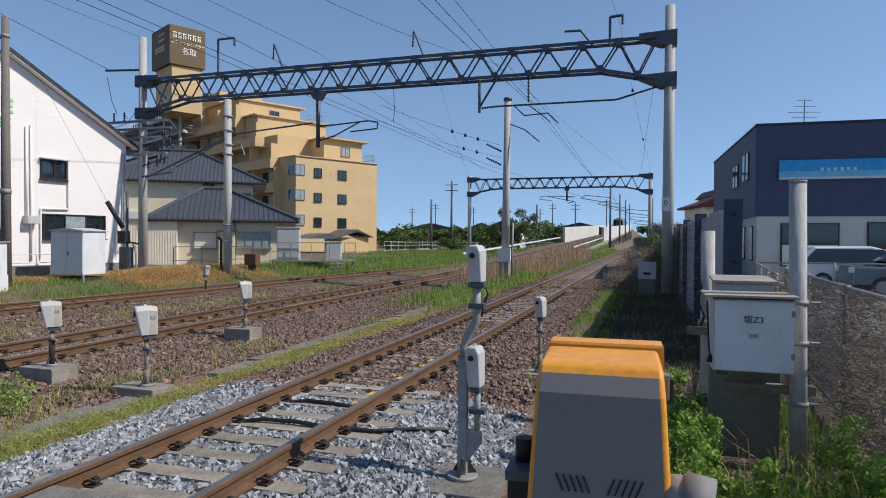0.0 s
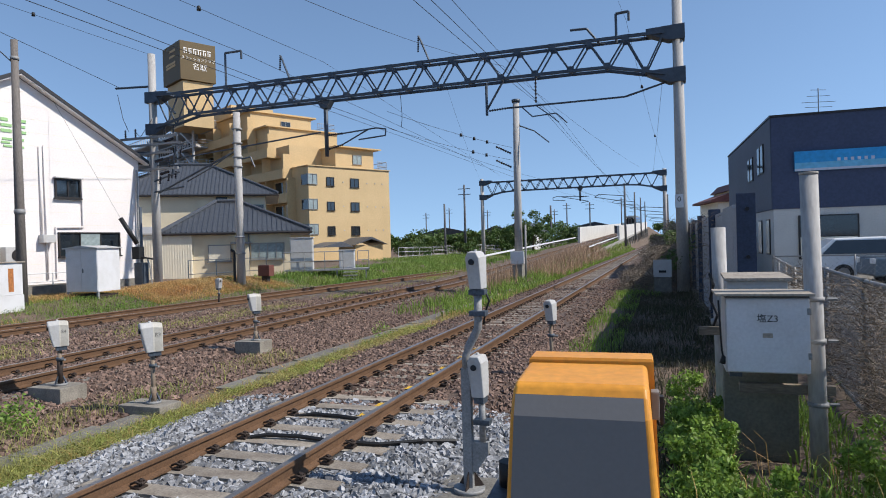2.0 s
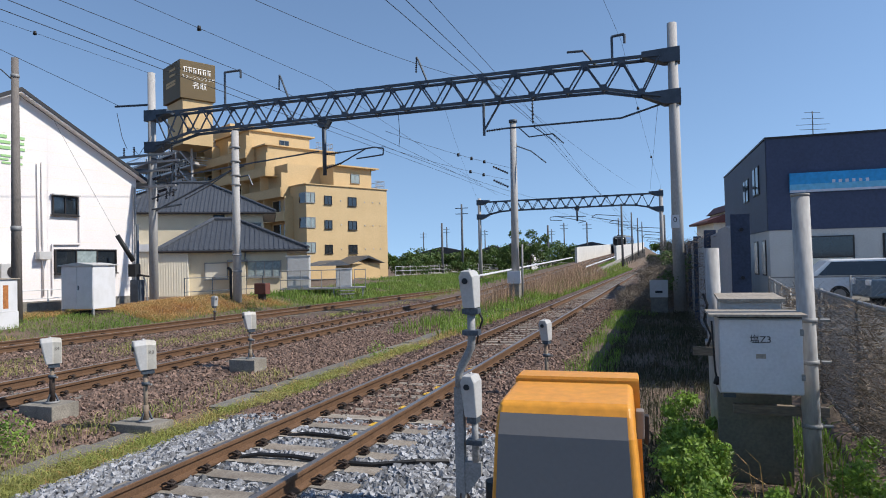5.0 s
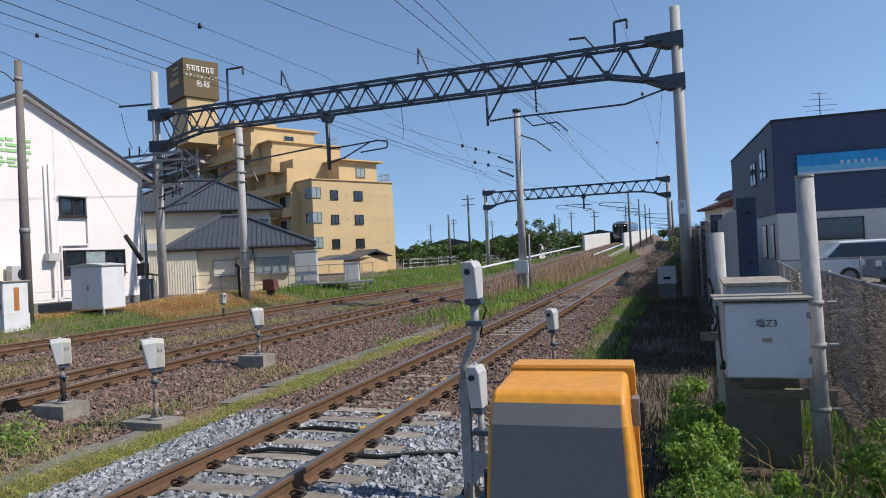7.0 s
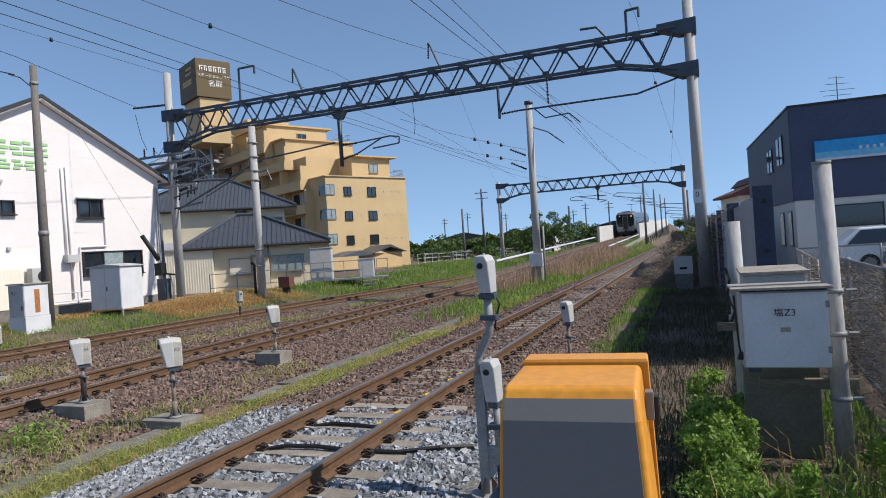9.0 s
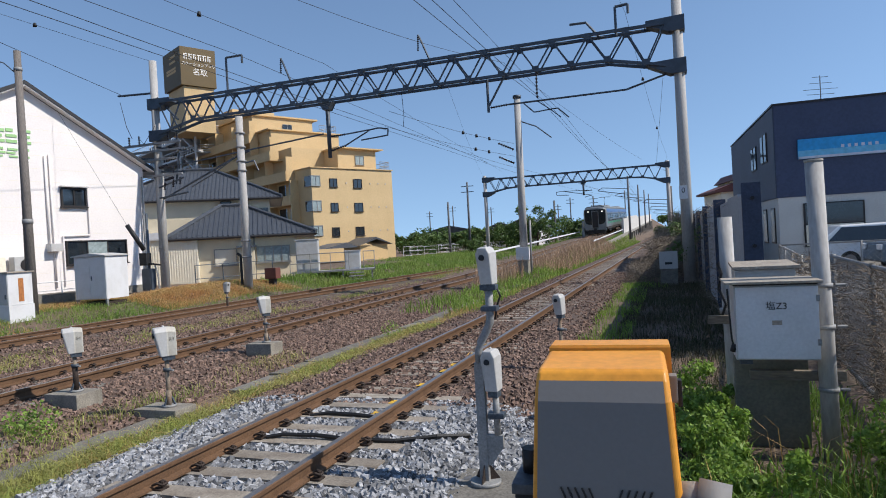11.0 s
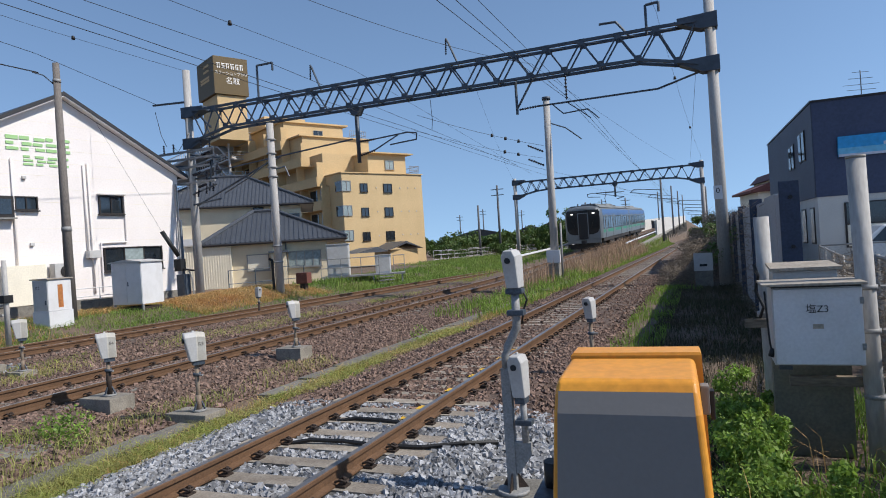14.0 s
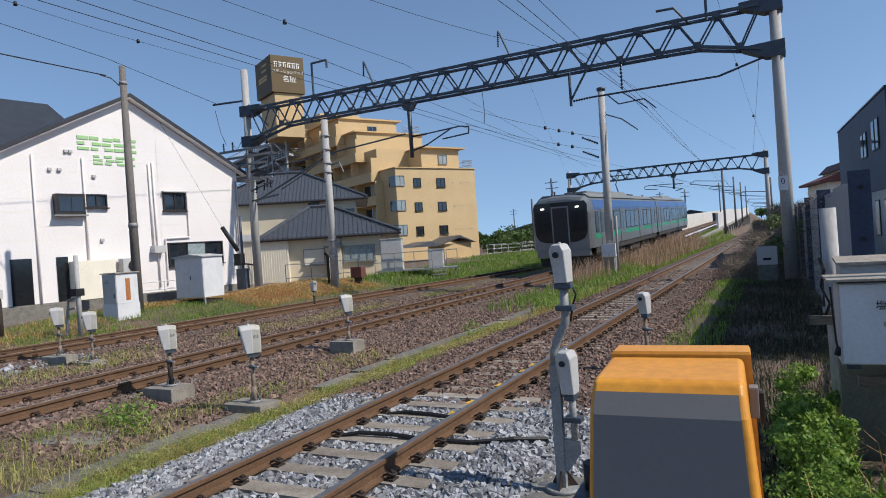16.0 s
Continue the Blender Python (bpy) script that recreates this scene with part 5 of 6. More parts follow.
# ---- sensors ----
def head(parent, m, w=0.2, h=0.37, dp=0.15, mark=""):
    """A sensor head: tapered front with a lens, rounded top, bolt eye."""
    secs = []
    for y, k, t in ((-dp * 0.62, 0.9, 0.0), (-dp * 0.55, 1.0, 0.006), (dp * 0.0, 1.0, 0.012), (dp * 0.06, 0.94, 0.012), (dp * 0.45, 0.92, 0.0), (dp * 0.5, 0.84, -0.01)):
        b = (0.6 if w > 0.15 else 0.75) if y < 0 else 0.85
        secs.append([(-w / 2 * k * b, y * (0.55 if y < 0 else 1), 0.0), (w / 2 * k * 0.95, y * (0.55 if y < 0 else 1), 0.0), (w / 2 * k, y, h * 0.84 + t), (w / 2 * k * 0.6, y, h + t), (-w / 2 * k * 0.6, y, h + t), (-w / 2 * k, y, h * 0.84 + t)])
    hd = part("head", loft(bmesh.new(), secs), BOXGREY, parent, "light grey enamel sensor head")
    hd.matrix_basis = m
    bv = hd.modifiers.new("edge", "BEVEL")
    bv.width, bv.segments, bv.limit_method, bv.angle_limit = 0.006, 2, "ANGLE", radians(30)
    hd.data.materials.append(BOXCREAM)
    for f in hd.data.polygons:
        if f.center.y > dp * 0.02 and w > 0.13:
            f.material_index = 1
    part("lens", T((-w * 0.05, -dp * 0.5, h * 0.74), (-w * 0.05, -dp * 0.645, h * 0.75), w * 0.19, n=16), BLACK, hd)
    part("eye_bolt", T((0, -dp * 0.1, h), (0, -dp * 0.1, h * 1.08), w * 0.12, n=8, r2=w * 0.09), BOXGREY, hd)
    part("bracket", B(-w * 0.3, -dp * 0.2, -0.05, w * 0.36, dp * 0.4, 0.0), STEEL_DARK, hd)
    if mark:
        lettering("marking", mark, 0.06, CONC_DARK, hd, pose(w / 2 * 0.945, dp * 0.24, h * 0.6, 90, 0, 90), 0.001)
    return hd


def sensor(x, y, zg, zh, yaw, s=1.0, block=(0.5, 0.36, 0.26), mark="", label="grey laser obstacle sensor on a thin post", rusty=False):
    g = thing("obstacle_sensor", label, "sensor", pose(x, y, zg), group="obstacle sensors")
    b = block
    part("footing", B(-b[0] * 0.6, -b[1] / 2, -0.3, b[0] * 0.4, b[1] / 2, b[2] - 0.1, bevel=0.012), FOOTING, g, "cast concrete footing")
    top = b[2] - 0.1
    part("flange", T((0, 0, top), (0, 0, top + 0.025), 0.085, n=12), STEEL, g)
    H = zh - zg
    post = part("post", T((0, 0, top), (0, 0, H), 0.025, n=10), POSTBROWN, g)
    part("sleeve", T((0, 0, top), (0, 0, top + (H - top) * (0.75 if rusty else 0.35)), 0.034, n=10), RUST if rusty else POSTBROWN, post)
    part("clamp", T((0, 0, H * 0.78), (0, 0, H * 0.78 + 0.04), 0.046, n=8), STEEL_DARK, post)
    part("clamp_bolt", T((0.03, 0, H * 0.8), (0.09, 0, H * 0.8), 0.014, n=6), STEEL, post)
    for a in (0.6, 2.7, 4.6):
        part("gusset", T((0.07 * math.cos(a), 0.07 * math.sin(a), top + 0.02), (0.03 * math.cos(a), 0.03 * math.sin(a), top + 0.12), 0.012, n=4), STEEL_DARK, post)
    head(g, pose(0, 0, H + 0.05, 0, 0, yaw), 0.16 * s, 0.34 * s, 0.225 * s, mark)
    return g


sensor(-5.68, 6.25, -0.06, 0.57, -36, 1.0, (0.62, 0.36, 0.16), "R3", "grey laser sensor on a post in the ballast edge")
sensor(-7.33, 6.39, -0.05, 0.57, -36, 0.95, (0.56, 0.4, 0.26), "S4", "grey laser sensor on a rusty post beside the climbing track", True)
sensor(-6.97, 10.13, -0.1, 0.63, -36, 0.9, (0.54, 0.38, 0.34), "", "grey laser sensor on a concrete footing")
sensor(-1.33, 8.85, -0.1, 0.68, -12, 0.8, (0.5, 0.4, 0.16), "", "grey laser sensor among green weeds")
sensor(-12.9, 8.35, -0.1, 0.66, -36, 1.0, (0.6, 0.42, 0.28), "", "grey laser sensor between the tracks")
sensor(-11.8, 8.3, -0.1, 0.57, -36, 1.0, (0.4, 0.34, 0.2), "", "grey laser sensor beside pale stones")
sensor(-13.25, 17.1, -0.1, 0.55, 70, 0.9, (0.3, 0.3, 0.16), "", "rust-stained sensor turned away from the crossing", True)


def double_sensor():
    g = thing("obstacle_sensor", "grey double laser sensor on a bent galvanised post", "sensor", pose(-1.17, 4.72, 0), group="obstacle sensors")
    part("footing", B(-0.35, -0.35, -0.35, 0.22, 0.3, -0.05, bevel=0.015), CONC_DARK, g, "cast concrete footing")
    x0 = -0.1
    part("flange", T((x0, 0, -0.05), (x0, 0, -0.02), 0.12, n=16), STEEL, g)
    p = part("post", B(x0 - 0.036, -0.03, -0.03, x0 + 0.036, 0.03, 0.88, bevel=0.006), STEEL, g)
    part("bent_tube", cord(bmesh.new(), [(x0, 0, 0.86), (x0, 0, 0.97), (x0 + 0.02, 0, 1.03), (x0 + 0.07, 0, 1.12), (x0 + 0.1, 0, 1.18), (x0 + 0.105, 0, 1.24), (x0 + 0.105, 0, 1.46)], 0.031, 12), STEEL, p)
    for a in (0.5, 2.6, 4.7):
        part("gusset", loft(bmesh.new(), [[(x0 + 0.03 * math.cos(a) + o, 0.03 * math.sin(a), -0.02), (x0 + 0.11 * math.cos(a) + o, 0.11 * math.sin(a), -0.02), (x0 + 0.03 * math.cos(a) + o, 0.03 * math.sin(a), 0.1)] for o in (0, 0.008)]), RUST, p)
    part("arm_plate", loft(bmesh.new(), [[(x0 + 0.03, y, 0.1), (x0 + 0.06, y, 0.1), (x0 + 0.16, y, 0.24), (x0 + 0.16, y, 0.33), (x0 + 0.03, y, 0.33)] for y in (-0.02, 0.02)]), STEEL, p)
    part("side_post", T((x0 + 0.115, 0, 0.33), (x0 + 0.115, 0, 0.66), 0.025, n=10), STEEL, p)
    for x, z in ((x0 + 0.115, 0.46), (x0 + 0.105, 1.27), (x0 + 0.105, 1.43)):
        part("clamp", B(x - 0.06, -0.045, z, x + 0.065, 0.045, z + 0.04, bevel=0.008), STEEL_DARK, p)
    head(g, pose(x0 + 0.1, -0.01, 0.67, 0, 0, -6), 0.115, 0.305, 0.15)
    head(g, pose(x0 + 0.105, -0.01, 1.475, 0, 0, -6), 0.115, 0.27, 0.15)
    part("cable", cord(bmesh.new(), [(0.06, 0.02, 1.45), (0.085, 0.03, 1.38), (0.05, 0.05, 1.3), (0.03, 0.05, 1.2)], 0.008, 5), BLACK, g)


double_sensor()


# ---- cabinet on posts ----
def cabinet_z3():
    g = thing("relay_cabinet", "light grey steel relay cabinet lettered Z3, clamped to a post", "cabinet", pose(0, 0, 0))
    b = part("body", B(0.6, 5.62, 0.74, 1.19, 6.0, 1.33, bevel=0.008), BOXGREY, g)
    d = part("door", B(0.612, 5.6, 0.752, 1.192, 5.622, 1.318, bevel=0.005), BOXWHITE, b)
    lettering("lettering", "塩Z3", 0.072, BLACK, d, pose(0.9, 5.598, 1.165, 90, 0, 0), 0.001)
    part("label_plate", B(0.865, 5.597, 1.02, 0.935, 5.6, 1.055), LIDBROWN, d)
    for z in (0.86, 1.2):
        part("hinge", B(1.175, 5.59, z, 1.2, 5.603, z + 0.05), STEEL, d)
    part("lid", B(0.53, 5.54, 1.345, 1.22, 6.05, 1.365, bevel=0.006), LIDBROWN, b)
    part("lid_gap", B(0.6, 5.6, 1.33, 1.19, 6.0, 1.346), BLACK, b)
    part("foot_bracket", B(0.63, 5.66, 0.7, 0.72, 5.98, 0.742), STEEL_DARK, b)
    part("padlock", T((0.595, 5.66, 0.86), (0.575, 5.66, 0.8), 0.022, n=8), BLACK, b)
    part("lock_cord", pipe(bmesh.new(), [(0.56, 5.7, 1.3), (0.565, 5.66, 1.1), (0.575, 5.66, 0.9), (0.585, 5.66, 0.85)], 0.008, 5), BLACK, b)
    r = thing("relay_cabinet", "grey ground cabinet with sloping stained lid among weeds", "cabinet", pose(0, 0, 0))
    part("body", B(0.67, 6.25, -0.1, 1.15, 6.6, 1.415, bevel=0.008), BOXGREY, r)
    part("lid", loft(bmesh.new(), [[(x, 6.2, 1.42), (x + 0.03 * k, 6.65, 1.455), (x + 0.03 * k, 6.65, 1.475), (x, 6.2, 1.445)] for x, k in ((0.65, 0), (1.18, -1))]), LIDBROWN, r)
    part("plinth", B(0.62, 6.12, -0.1, 1.19, 6.24, 0.9, bevel=0.006), OLIVE, r)
    p = thing("steel_post", "pale concrete-filled post beside the relay cabinet", "post", pose(1.29, 5.85, 0), group="cabinet posts")
    part("shaft", T((0.0, 0, -0.2), (-0.04, 0, 2.28), 0.067, n=16), POLE, p)
    for z in (0.45, 0.95, 1.28):
        c = part("clamp", T((-0.016 * z, 0, z), (-0.016 * z, 0, z + 0.035), 0.076, n=16), STEEL, p)
        part("bolt", T((0.07, 0, z + 0.018), (0.14, 0, z + 0.018), 0.014, n=6), STEEL, c)
    part("cap", T((-0.04, 0, 2.28), (-0.04, 0, 2.3), 0.07, n=16), CONCRETE, p)
    q = thing("steel_post", "pale concrete-filled post wound with cable beside the cabinets", "post", pose(0.66, 6.95, 0), group="cabinet posts")
    part("shaft", T((0.02, 0, -0.2), (0.0, 0, 1.9), 0.068, n=16), POLE, q)
    part("clamp", T((0, 0, 0.95), (0, 0, 1.0), 0.086, n=16), STEEL, q)
    part("timber", B(-0.2, -0.12, 0.86, 0.3, -0.08, 0.94), WOOD, q)
    part("cable", pipe(bmesh.new(), [(-0.09, -0.03, 1.45), (-0.06, -0.1, 1.35), (-0.09, -0.06, 1.2), (-0.03, -0.1, 1.05), (-0.08, -0.05, 0.9)], 0.014, 5), BLACK, q)
    t = thing("timber_bar", "weathered timber bar bolted between the posts", "bar", pose(0, 0, 0), group="timber bars")
    part("beam", B(0.72, 5.9, 0.52, 1.42, 5.96, 0.6, bevel=0.006), WOOD, t)
    t = thing("timber_bar", "weathered timber bar lower on the post", "bar", pose(0, 0, 0), group="timber bars")
    part("beam", B(1.05, 6.05, 0.72, 1.3, 6.1, 0.77, bevel=0.006), WOOD, t)


cabinet_z3()


# ---- chain-link fence ----
def chain_fence(label, P, z0, z1, step, mesh_step, twig=True):
    f = thing("chain_link_fence", label, "fence")
    P = [Vector((*p, 0)) for p in P]
    for a, b in zip(P, P[1:]):
        n = max(1, round((b - a).length / step))
        for i in range(n + 1):
            p = a.lerp(b, i / n)
            part("post", T((p.x, p.y, -0.2), (p.x, p.y, z1 + 0.03), 0.03, n=8), STEEL, f)
        for z in (z1, z0 + 0.05):
            part("rail", T((a.x, a.y, z), (b.x, b.y, z), 0.022, n=8), STEEL, f)
        bm = bmesh.new()
        L = (b - a).length
        h = z1 - z0
        u = (b - a).normalized()
        k = -h
        while k < L:
            for s in (1, -1):
                s0, s1 = max(0, k), min(L, k + h)
                if s1 > s0:
                    za, zb = (s0 - k, s1 - k) if s > 0 else (h - (s0 - k), h - (s1 - k))
                    tube(bm, a + u * s0 + Vector((0, 0, z0 + za)), a + u * s1 + Vector((0, 0, z0 + zb)), 0.0022, 3)
            k += mesh_step
        tagged(part("wire_mesh", bm, STEEL, f), kind="stuff")
    return f


chain_fence("grey chain-link fence overgrown with dry vines", [(1.84, 2.6), (1.98, 7.3), (2.3, 12.0)], 0.0, 1.34, 1.9, 0.06)
chain_fence("low chain-link fence along the parking lot", [(2.5, 14.0), (3.2, 21.5), (14, 22.5)], 0.05, 1.15, 2.2, 0.16)


# ---- cars ----
def car(label, m, paint, L=4.7, W=1.75, H=1.85, van=True):
    c = thing("car", label, "car", m, group="parked cars")
    prof = [(-L / 2, 0.35), (-L / 2 + 0.05, 0.95), (-L / 2 + 0.9, 1.08 if van else 0.95), (-L / 2 + 1.55, H - 0.12), (-L / 2 + 2.0, H), (L / 2 - 0.6, H - 0.02), (L / 2 - 0.08, 1.1), (L / 2, 0.9), (L / 2 - 0.02, 0.35)]
    b = part("body", loft(bmesh.new(), [[(x, W / 2 * s * (0.86 if z > 1.2 else 1.0), z) for x, z in prof] for s in (-1, 1)], False), paint, c)
    bv = b.modifiers.new("edge", "BEVEL")
    bv.width, bv.segments, bv.limit_method = 0.07, 3, "ANGLE"
    for s in (-1, 1):
        part("side_window", loft(bmesh.new(), [[(x, s * y0, z) for x, z, y0 in ((-L / 2 + 1.1, 1.0, W / 2 + o), (-L / 2 + 1.65, H - 0.1, W / 2 * 0.88 + o), (L / 2 - 0.65, H - 0.1, W / 2 * 0.88 + o), (L / 2 - 0.2, 1.0, W / 2 + o))] for o in (-0.06, 0.012)]), GLASS, b)
        for x in (-L / 2 + 0.85, L / 2 - 0.85):
            w = part("wheel", T((x, s * (W / 2 - 0.18), 0.32), (x, s * (W / 2 + 0.01), 0.32), 0.32, n=18), BLACK, c)
            part("rim", T((x, s * (W / 2), 0.32), (x, s * (W / 2 + 0.02), 0.32), 0.2, n=14), STEEL, w)
    part("windscreen", loft(bmesh.new(), [[(-L / 2 + 1.0 + o, y, 1.13), (-L / 2 + 1.55 + o, y * 0.88, H - 0.2), (-L / 2 + 1.58 + o, y * 0.88, H - 0.2), (-L / 2 + 1.05 + o, y, 1.13)] for y, o in ((-W / 2 + 0.12, -0.03), (W / 2 - 0.12, -0.03))]), GLASS, b)
    for s in (-1, 1):
        part("headlight", B(-L / 2 - 0.01, s * 0.65 - 0.16, 0.75, -L / 2 + 0.1, s * 0.65 + 0.16, 0.92, bevel=0.02), BOXWHITE, b)
    return c


car("white parked minivan in the parking lot", pose(7.4, 26.9, 0.06, 0, 0, 180), CARWHITE, 4.4, 1.7, 1.58)
car("blue-grey parked hatchback in the parking lot", pose(8.2, 24.3, 0.06, 0, 0, 4), CARGREY, 4.0, 1.68, 1.5, False)


# ---- trackside cabinets and clutter on the far side ----
k2 = thing("trackside_cabinet", "white cabinet with an orange rust streak, lettered K2", "cabinet", pose(-17.8, 13.3, 0.14, 0, 0, 4))
part("plinth", B(-0.62, -0.02, 0.0, 0.02, 0.82, 0.52, bevel=0.01), BOXWHITE, k2)
kb = part("body", B(-0.6, 0, 0.525, 0, 0.8, 1.46, bevel=0.01), BOXWHITE, k2)
part("lid", B(-0.65, -0.05, 1.465, 0.05, 0.85, 1.5, bevel=0.008), LIDBROWN, k2)
part("door", B(-0.58, -0.015, 0.56, -0.02, 0.0, 1.43, bevel=0.004), BOXGREY, kb)
part("rust_streak", B(0.001, 0.33, 0.62, 0.005, 0.5, 1.3), RUST_ORANGE, kb, "orange rust streak")
lettering("lettering", "K2", 0.14, BLACK, kb, pose(-0.38, -0.018, 1.22, 90, 0, 0), 0.001)
part("handle", B(-0.1, -0.04, 0.72, -0.06, -0.015, 0.85), STEEL_DARK, kb)
wb = thing("trackside_cabinet", "white double-door equipment cabinet on a dark stand", "cabinet", pose(-18.15, 17.05, 0.3, 0, 0, 3))
part("stand", B(-1.3, 0.05, -0.3, -0.05, 0.95, 0.1), RUST, wb)
for x in (-1.32, -0.06):
    part("leg", B(x, -0.02, -0.4, x + 0.07, 0.05, 0.2), STEEL, wb)
part("body", B(-1.35, 0, 0.2, 0, 1.0, 1.68, bevel=0.012), BOXWHITE, wb)
part("lid", loft(bmesh.new(), [[(-1.42, y, 1.68), (0.06, y, 1.68), (0.06, y, 1.71), (-0.65, y, 1.79), (-1.42, y, 1.71)] for y in (-0.08, 1.08)]), BOXGREY, wb)
for x in (-1.33, -0.66):
    part("door", B(x, -0.015, 0.24, x + 0.64, 0.0, 1.64, bevel=0.004), BOXWHITE, wb)
part("handle", B(-0.62, -0.04, 0.85, -0.59, -0.015, 1.0), STEEL_DARK, wb)
pb = thing("cable_post", "short concrete post with black clamps beside the siding", "post", pose(-16.5, 11.2, 0.05))
part("shaft", T((0, 0, -0.1), (0, 0, 2.15), 0.07, n=10, r2=0.06), POLE, pb)
part("clamp", B(-0.14, -0.12, 1.05, 0.1, 0.12, 1.25), BLACK, pb)
for z, x in ((0.75, -0.35), (1.0, -0.3)):
    part("tube", pipe(bmesh.new(), [(0, -0.1, z), (x, -0.1, z - 0.05), (x - 0.1, -0.1, -0.05)], 0.03, 6), STEEL, pb)
eq = thing("equipment_box", "dark equipment box strapped beside the gantry column", "box", pose(-21.6, 22.6, 0.2))
part("body", B(-0.25, -0.2, 0.2, 0.2, 0.15, 1.15, bevel=0.01), STEEL_DARK, eq)
part("switch_box", B(-0.3, -0.25, 1.3, 0.1, 0.05, 1.85, bevel=0.01), BLACK, eq)
part("mast", T((-0.1, 0.1, -0.3), (-0.1, 0.1, 3.6), 0.06), STEEL_DARK, eq)
part("crossarm", T((-0.4, -0.1, 1.45), (0.7, -0.1, 1.3), 0.04), BLACK, eq)
part("cable", pipe(bmesh.new(), [(0.4, -0.1, 1.3), (0.55, -0.1, 0.9), (0.6, -0.1, 0.2)], 0.035, 6), STEEL, eq)
cw = thing("stay_weight", "black slanted stay guard above the cabinet", "guard", pose(-20.45, 20.35, 0.15))
part("guard", T((0.0, 0.0, 3.05), (0.4, 0.42, 2.0), 0.09, n=10), BLACK, cw)
rb = thing("control_box", "rust-red control box on a post in the weeds", "box", pose(-17.3, 25.6, 0))
part("body", B(-0.3, -0.2, 0.55, 0.3, 0.2, 1.05, bevel=0.015), REDSIGN, rb)
part("post", B(-0.16, -0.12, -0.2, 0.14, 0.1, 0.55), UNDER, rb)
for x, y, w, h, nm, mt in ((-18.9, 31.4, 1.2, 1.75, "tall", BOXGREY), (-16.9, 32.9, 0.85, 1.0, "small", BOXWHITE)):
    c = thing("trackside_cabinet", f"{nm} pale cabinet on a steel platform by the house", "cabinet", pose(x, y, 0.58, 0, 0, 25))
    part("body", B(-w / 2, -0.4, 0, w / 2, 0.5, h, bevel=0.02), mt, c)
    part("lid", B(-w / 2 - 0.05, -0.45, h, w / 2 + 0.05, 0.55, h + 0.05), BOXGREY, c)
    part("door", B(-w / 2 + 0.05, -0.42, 0.08, w / 2 - 0.05, -0.4, h - 0.08), BOXGREY, c)
pf = thing("steel_platform", "galvanised steel platform with steps and handrail", "platform", pose(-18.0, 32.0, 0, 0, 0, 25))
part("deck", B(-2.0, -0.7, 0.5, 2.6, 0.7, 0.58), STEEL, pf)
for x in (-1.9, -0.6, 0.8, 2.4):
    part("leg", B(x, -0.6, -0.2, x + 0.08, -0.52, 0.5), STEEL, pf)
for i in range(3):
    part("step", B(1.2, -1.0 - i * 0.28, 0.38 - i * 0.17, 2.0, -0.72 - i * 0.28, 0.42 - i * 0.17), STEEL, pf)
bm = bmesh.new()
for z in (1.05, 1.55):
    pipe(bm, [(-2, -0.7, z), (1.2, -0.7, z)], 0.025, 5)
    pipe(bm, [(2.0, -0.7, z), (2.6, -0.7, z), (2.6, 0.7, z)], 0.025, 5)
part("handrail", bm, STEEL, pf)
for x in (-2.0, -0.9, 0.2, 1.2, 2.0, 2.6):
    part("baluster", T((x, -0.7, 0.5), (x, -0.7, 1.55), 0.022, n=5), STEEL, pf)


def rail_fence(label, P, z0, z1, step, material, mesh_like=False):
    f = thing("fence", label, "fence")
    for a, b in zip(P, P[1:]):
        a, b = Vector((*a, 0)), Vector((*b, 0))
        n = max(1, round((b - a).length / step))
        for i in range(n + 1):
            p = a.lerp(b, i / n)
            part("post", T((p.x, p.y, z0 - 0.3), (p.x, p.y, z1), 0.024, n=6), material, f)
        for z in ((z0 + 0.3, z1) if not mesh_like else (z0 + 0.1, z0 + 0.35, (z0 + z1) / 2 + 0.2, z1)):
            part("rail", T((a.x, a.y, z), (b.x, b.y, z), 0.018, n=6), material, f)


rail_fence("white pipe fence before the white building", [(-21.2, 15.6), (-20.4, 19.5)], 0.55, 1.15, 1.0, BOXWHITE)
rail_fence("thin grey fence below the house", [(-21.0, 24.8), (-19.6, 29.0)], 0.4, 1.35, 1.6, STEEL_DARK)
rail_fence("pale fence along the far grass field", [(-26.5, 63), (-27.5, 80), (-26, 100)], 0.2, 1.5, 2.5, BOXWHITE, True)
rail_fence("pale fence behind the grass", [(-27, 66), (-20, 84), (-13, 98)], 0.2, 1.4, 2.5, BOXGREY, True)
setting("retaining_wall", loft(bmesh.new(), [[(x, y, -0.1), (x + 0.2, y, -0.1), (x + 0.2, y, 0.72), (x, y, 0.72)] for x, y in ((-22.2, 10.0), (-20.9, 17.2), (-20.5, 19.4))]), CONC_DARK, "grey block wall at the foot of the white building")
for x, y in ((-19.6, 9.4), (-18.9, 10.5), (-17.6, 9.2)):
    t = thing("leaning_post", "old rusty post leaning by the siding", "post", pose(x, y, -0.1), group="old posts")
    part("shaft", T((0, 0, 0), (-0.12, 0.05, 1.35), 0.07, n=8), RUST, t)
    part("lamp_box", B(-0.3, -0.1, 1.25, 0.0, 0.12, 1.5, bevel=0.02), BOXGREY, t)
sg = thing("metal_plate", "pale square plate on a stand in the shaded weeds", "plate", pose(0.05, 23.6, 0))
part("plate", B(-0.3, -0.02, 0.45, 0.3, 0.02, 1.05), BOXGREY, sg)
part("mark", B(-0.12, -0.03, 0.6, 0.12, -0.02, 0.68), BLACK, sg)
part("stand", B(-0.28, 0.02, -0.2, 0.28, 0.1, 0.5), CONC_DARK, sg)
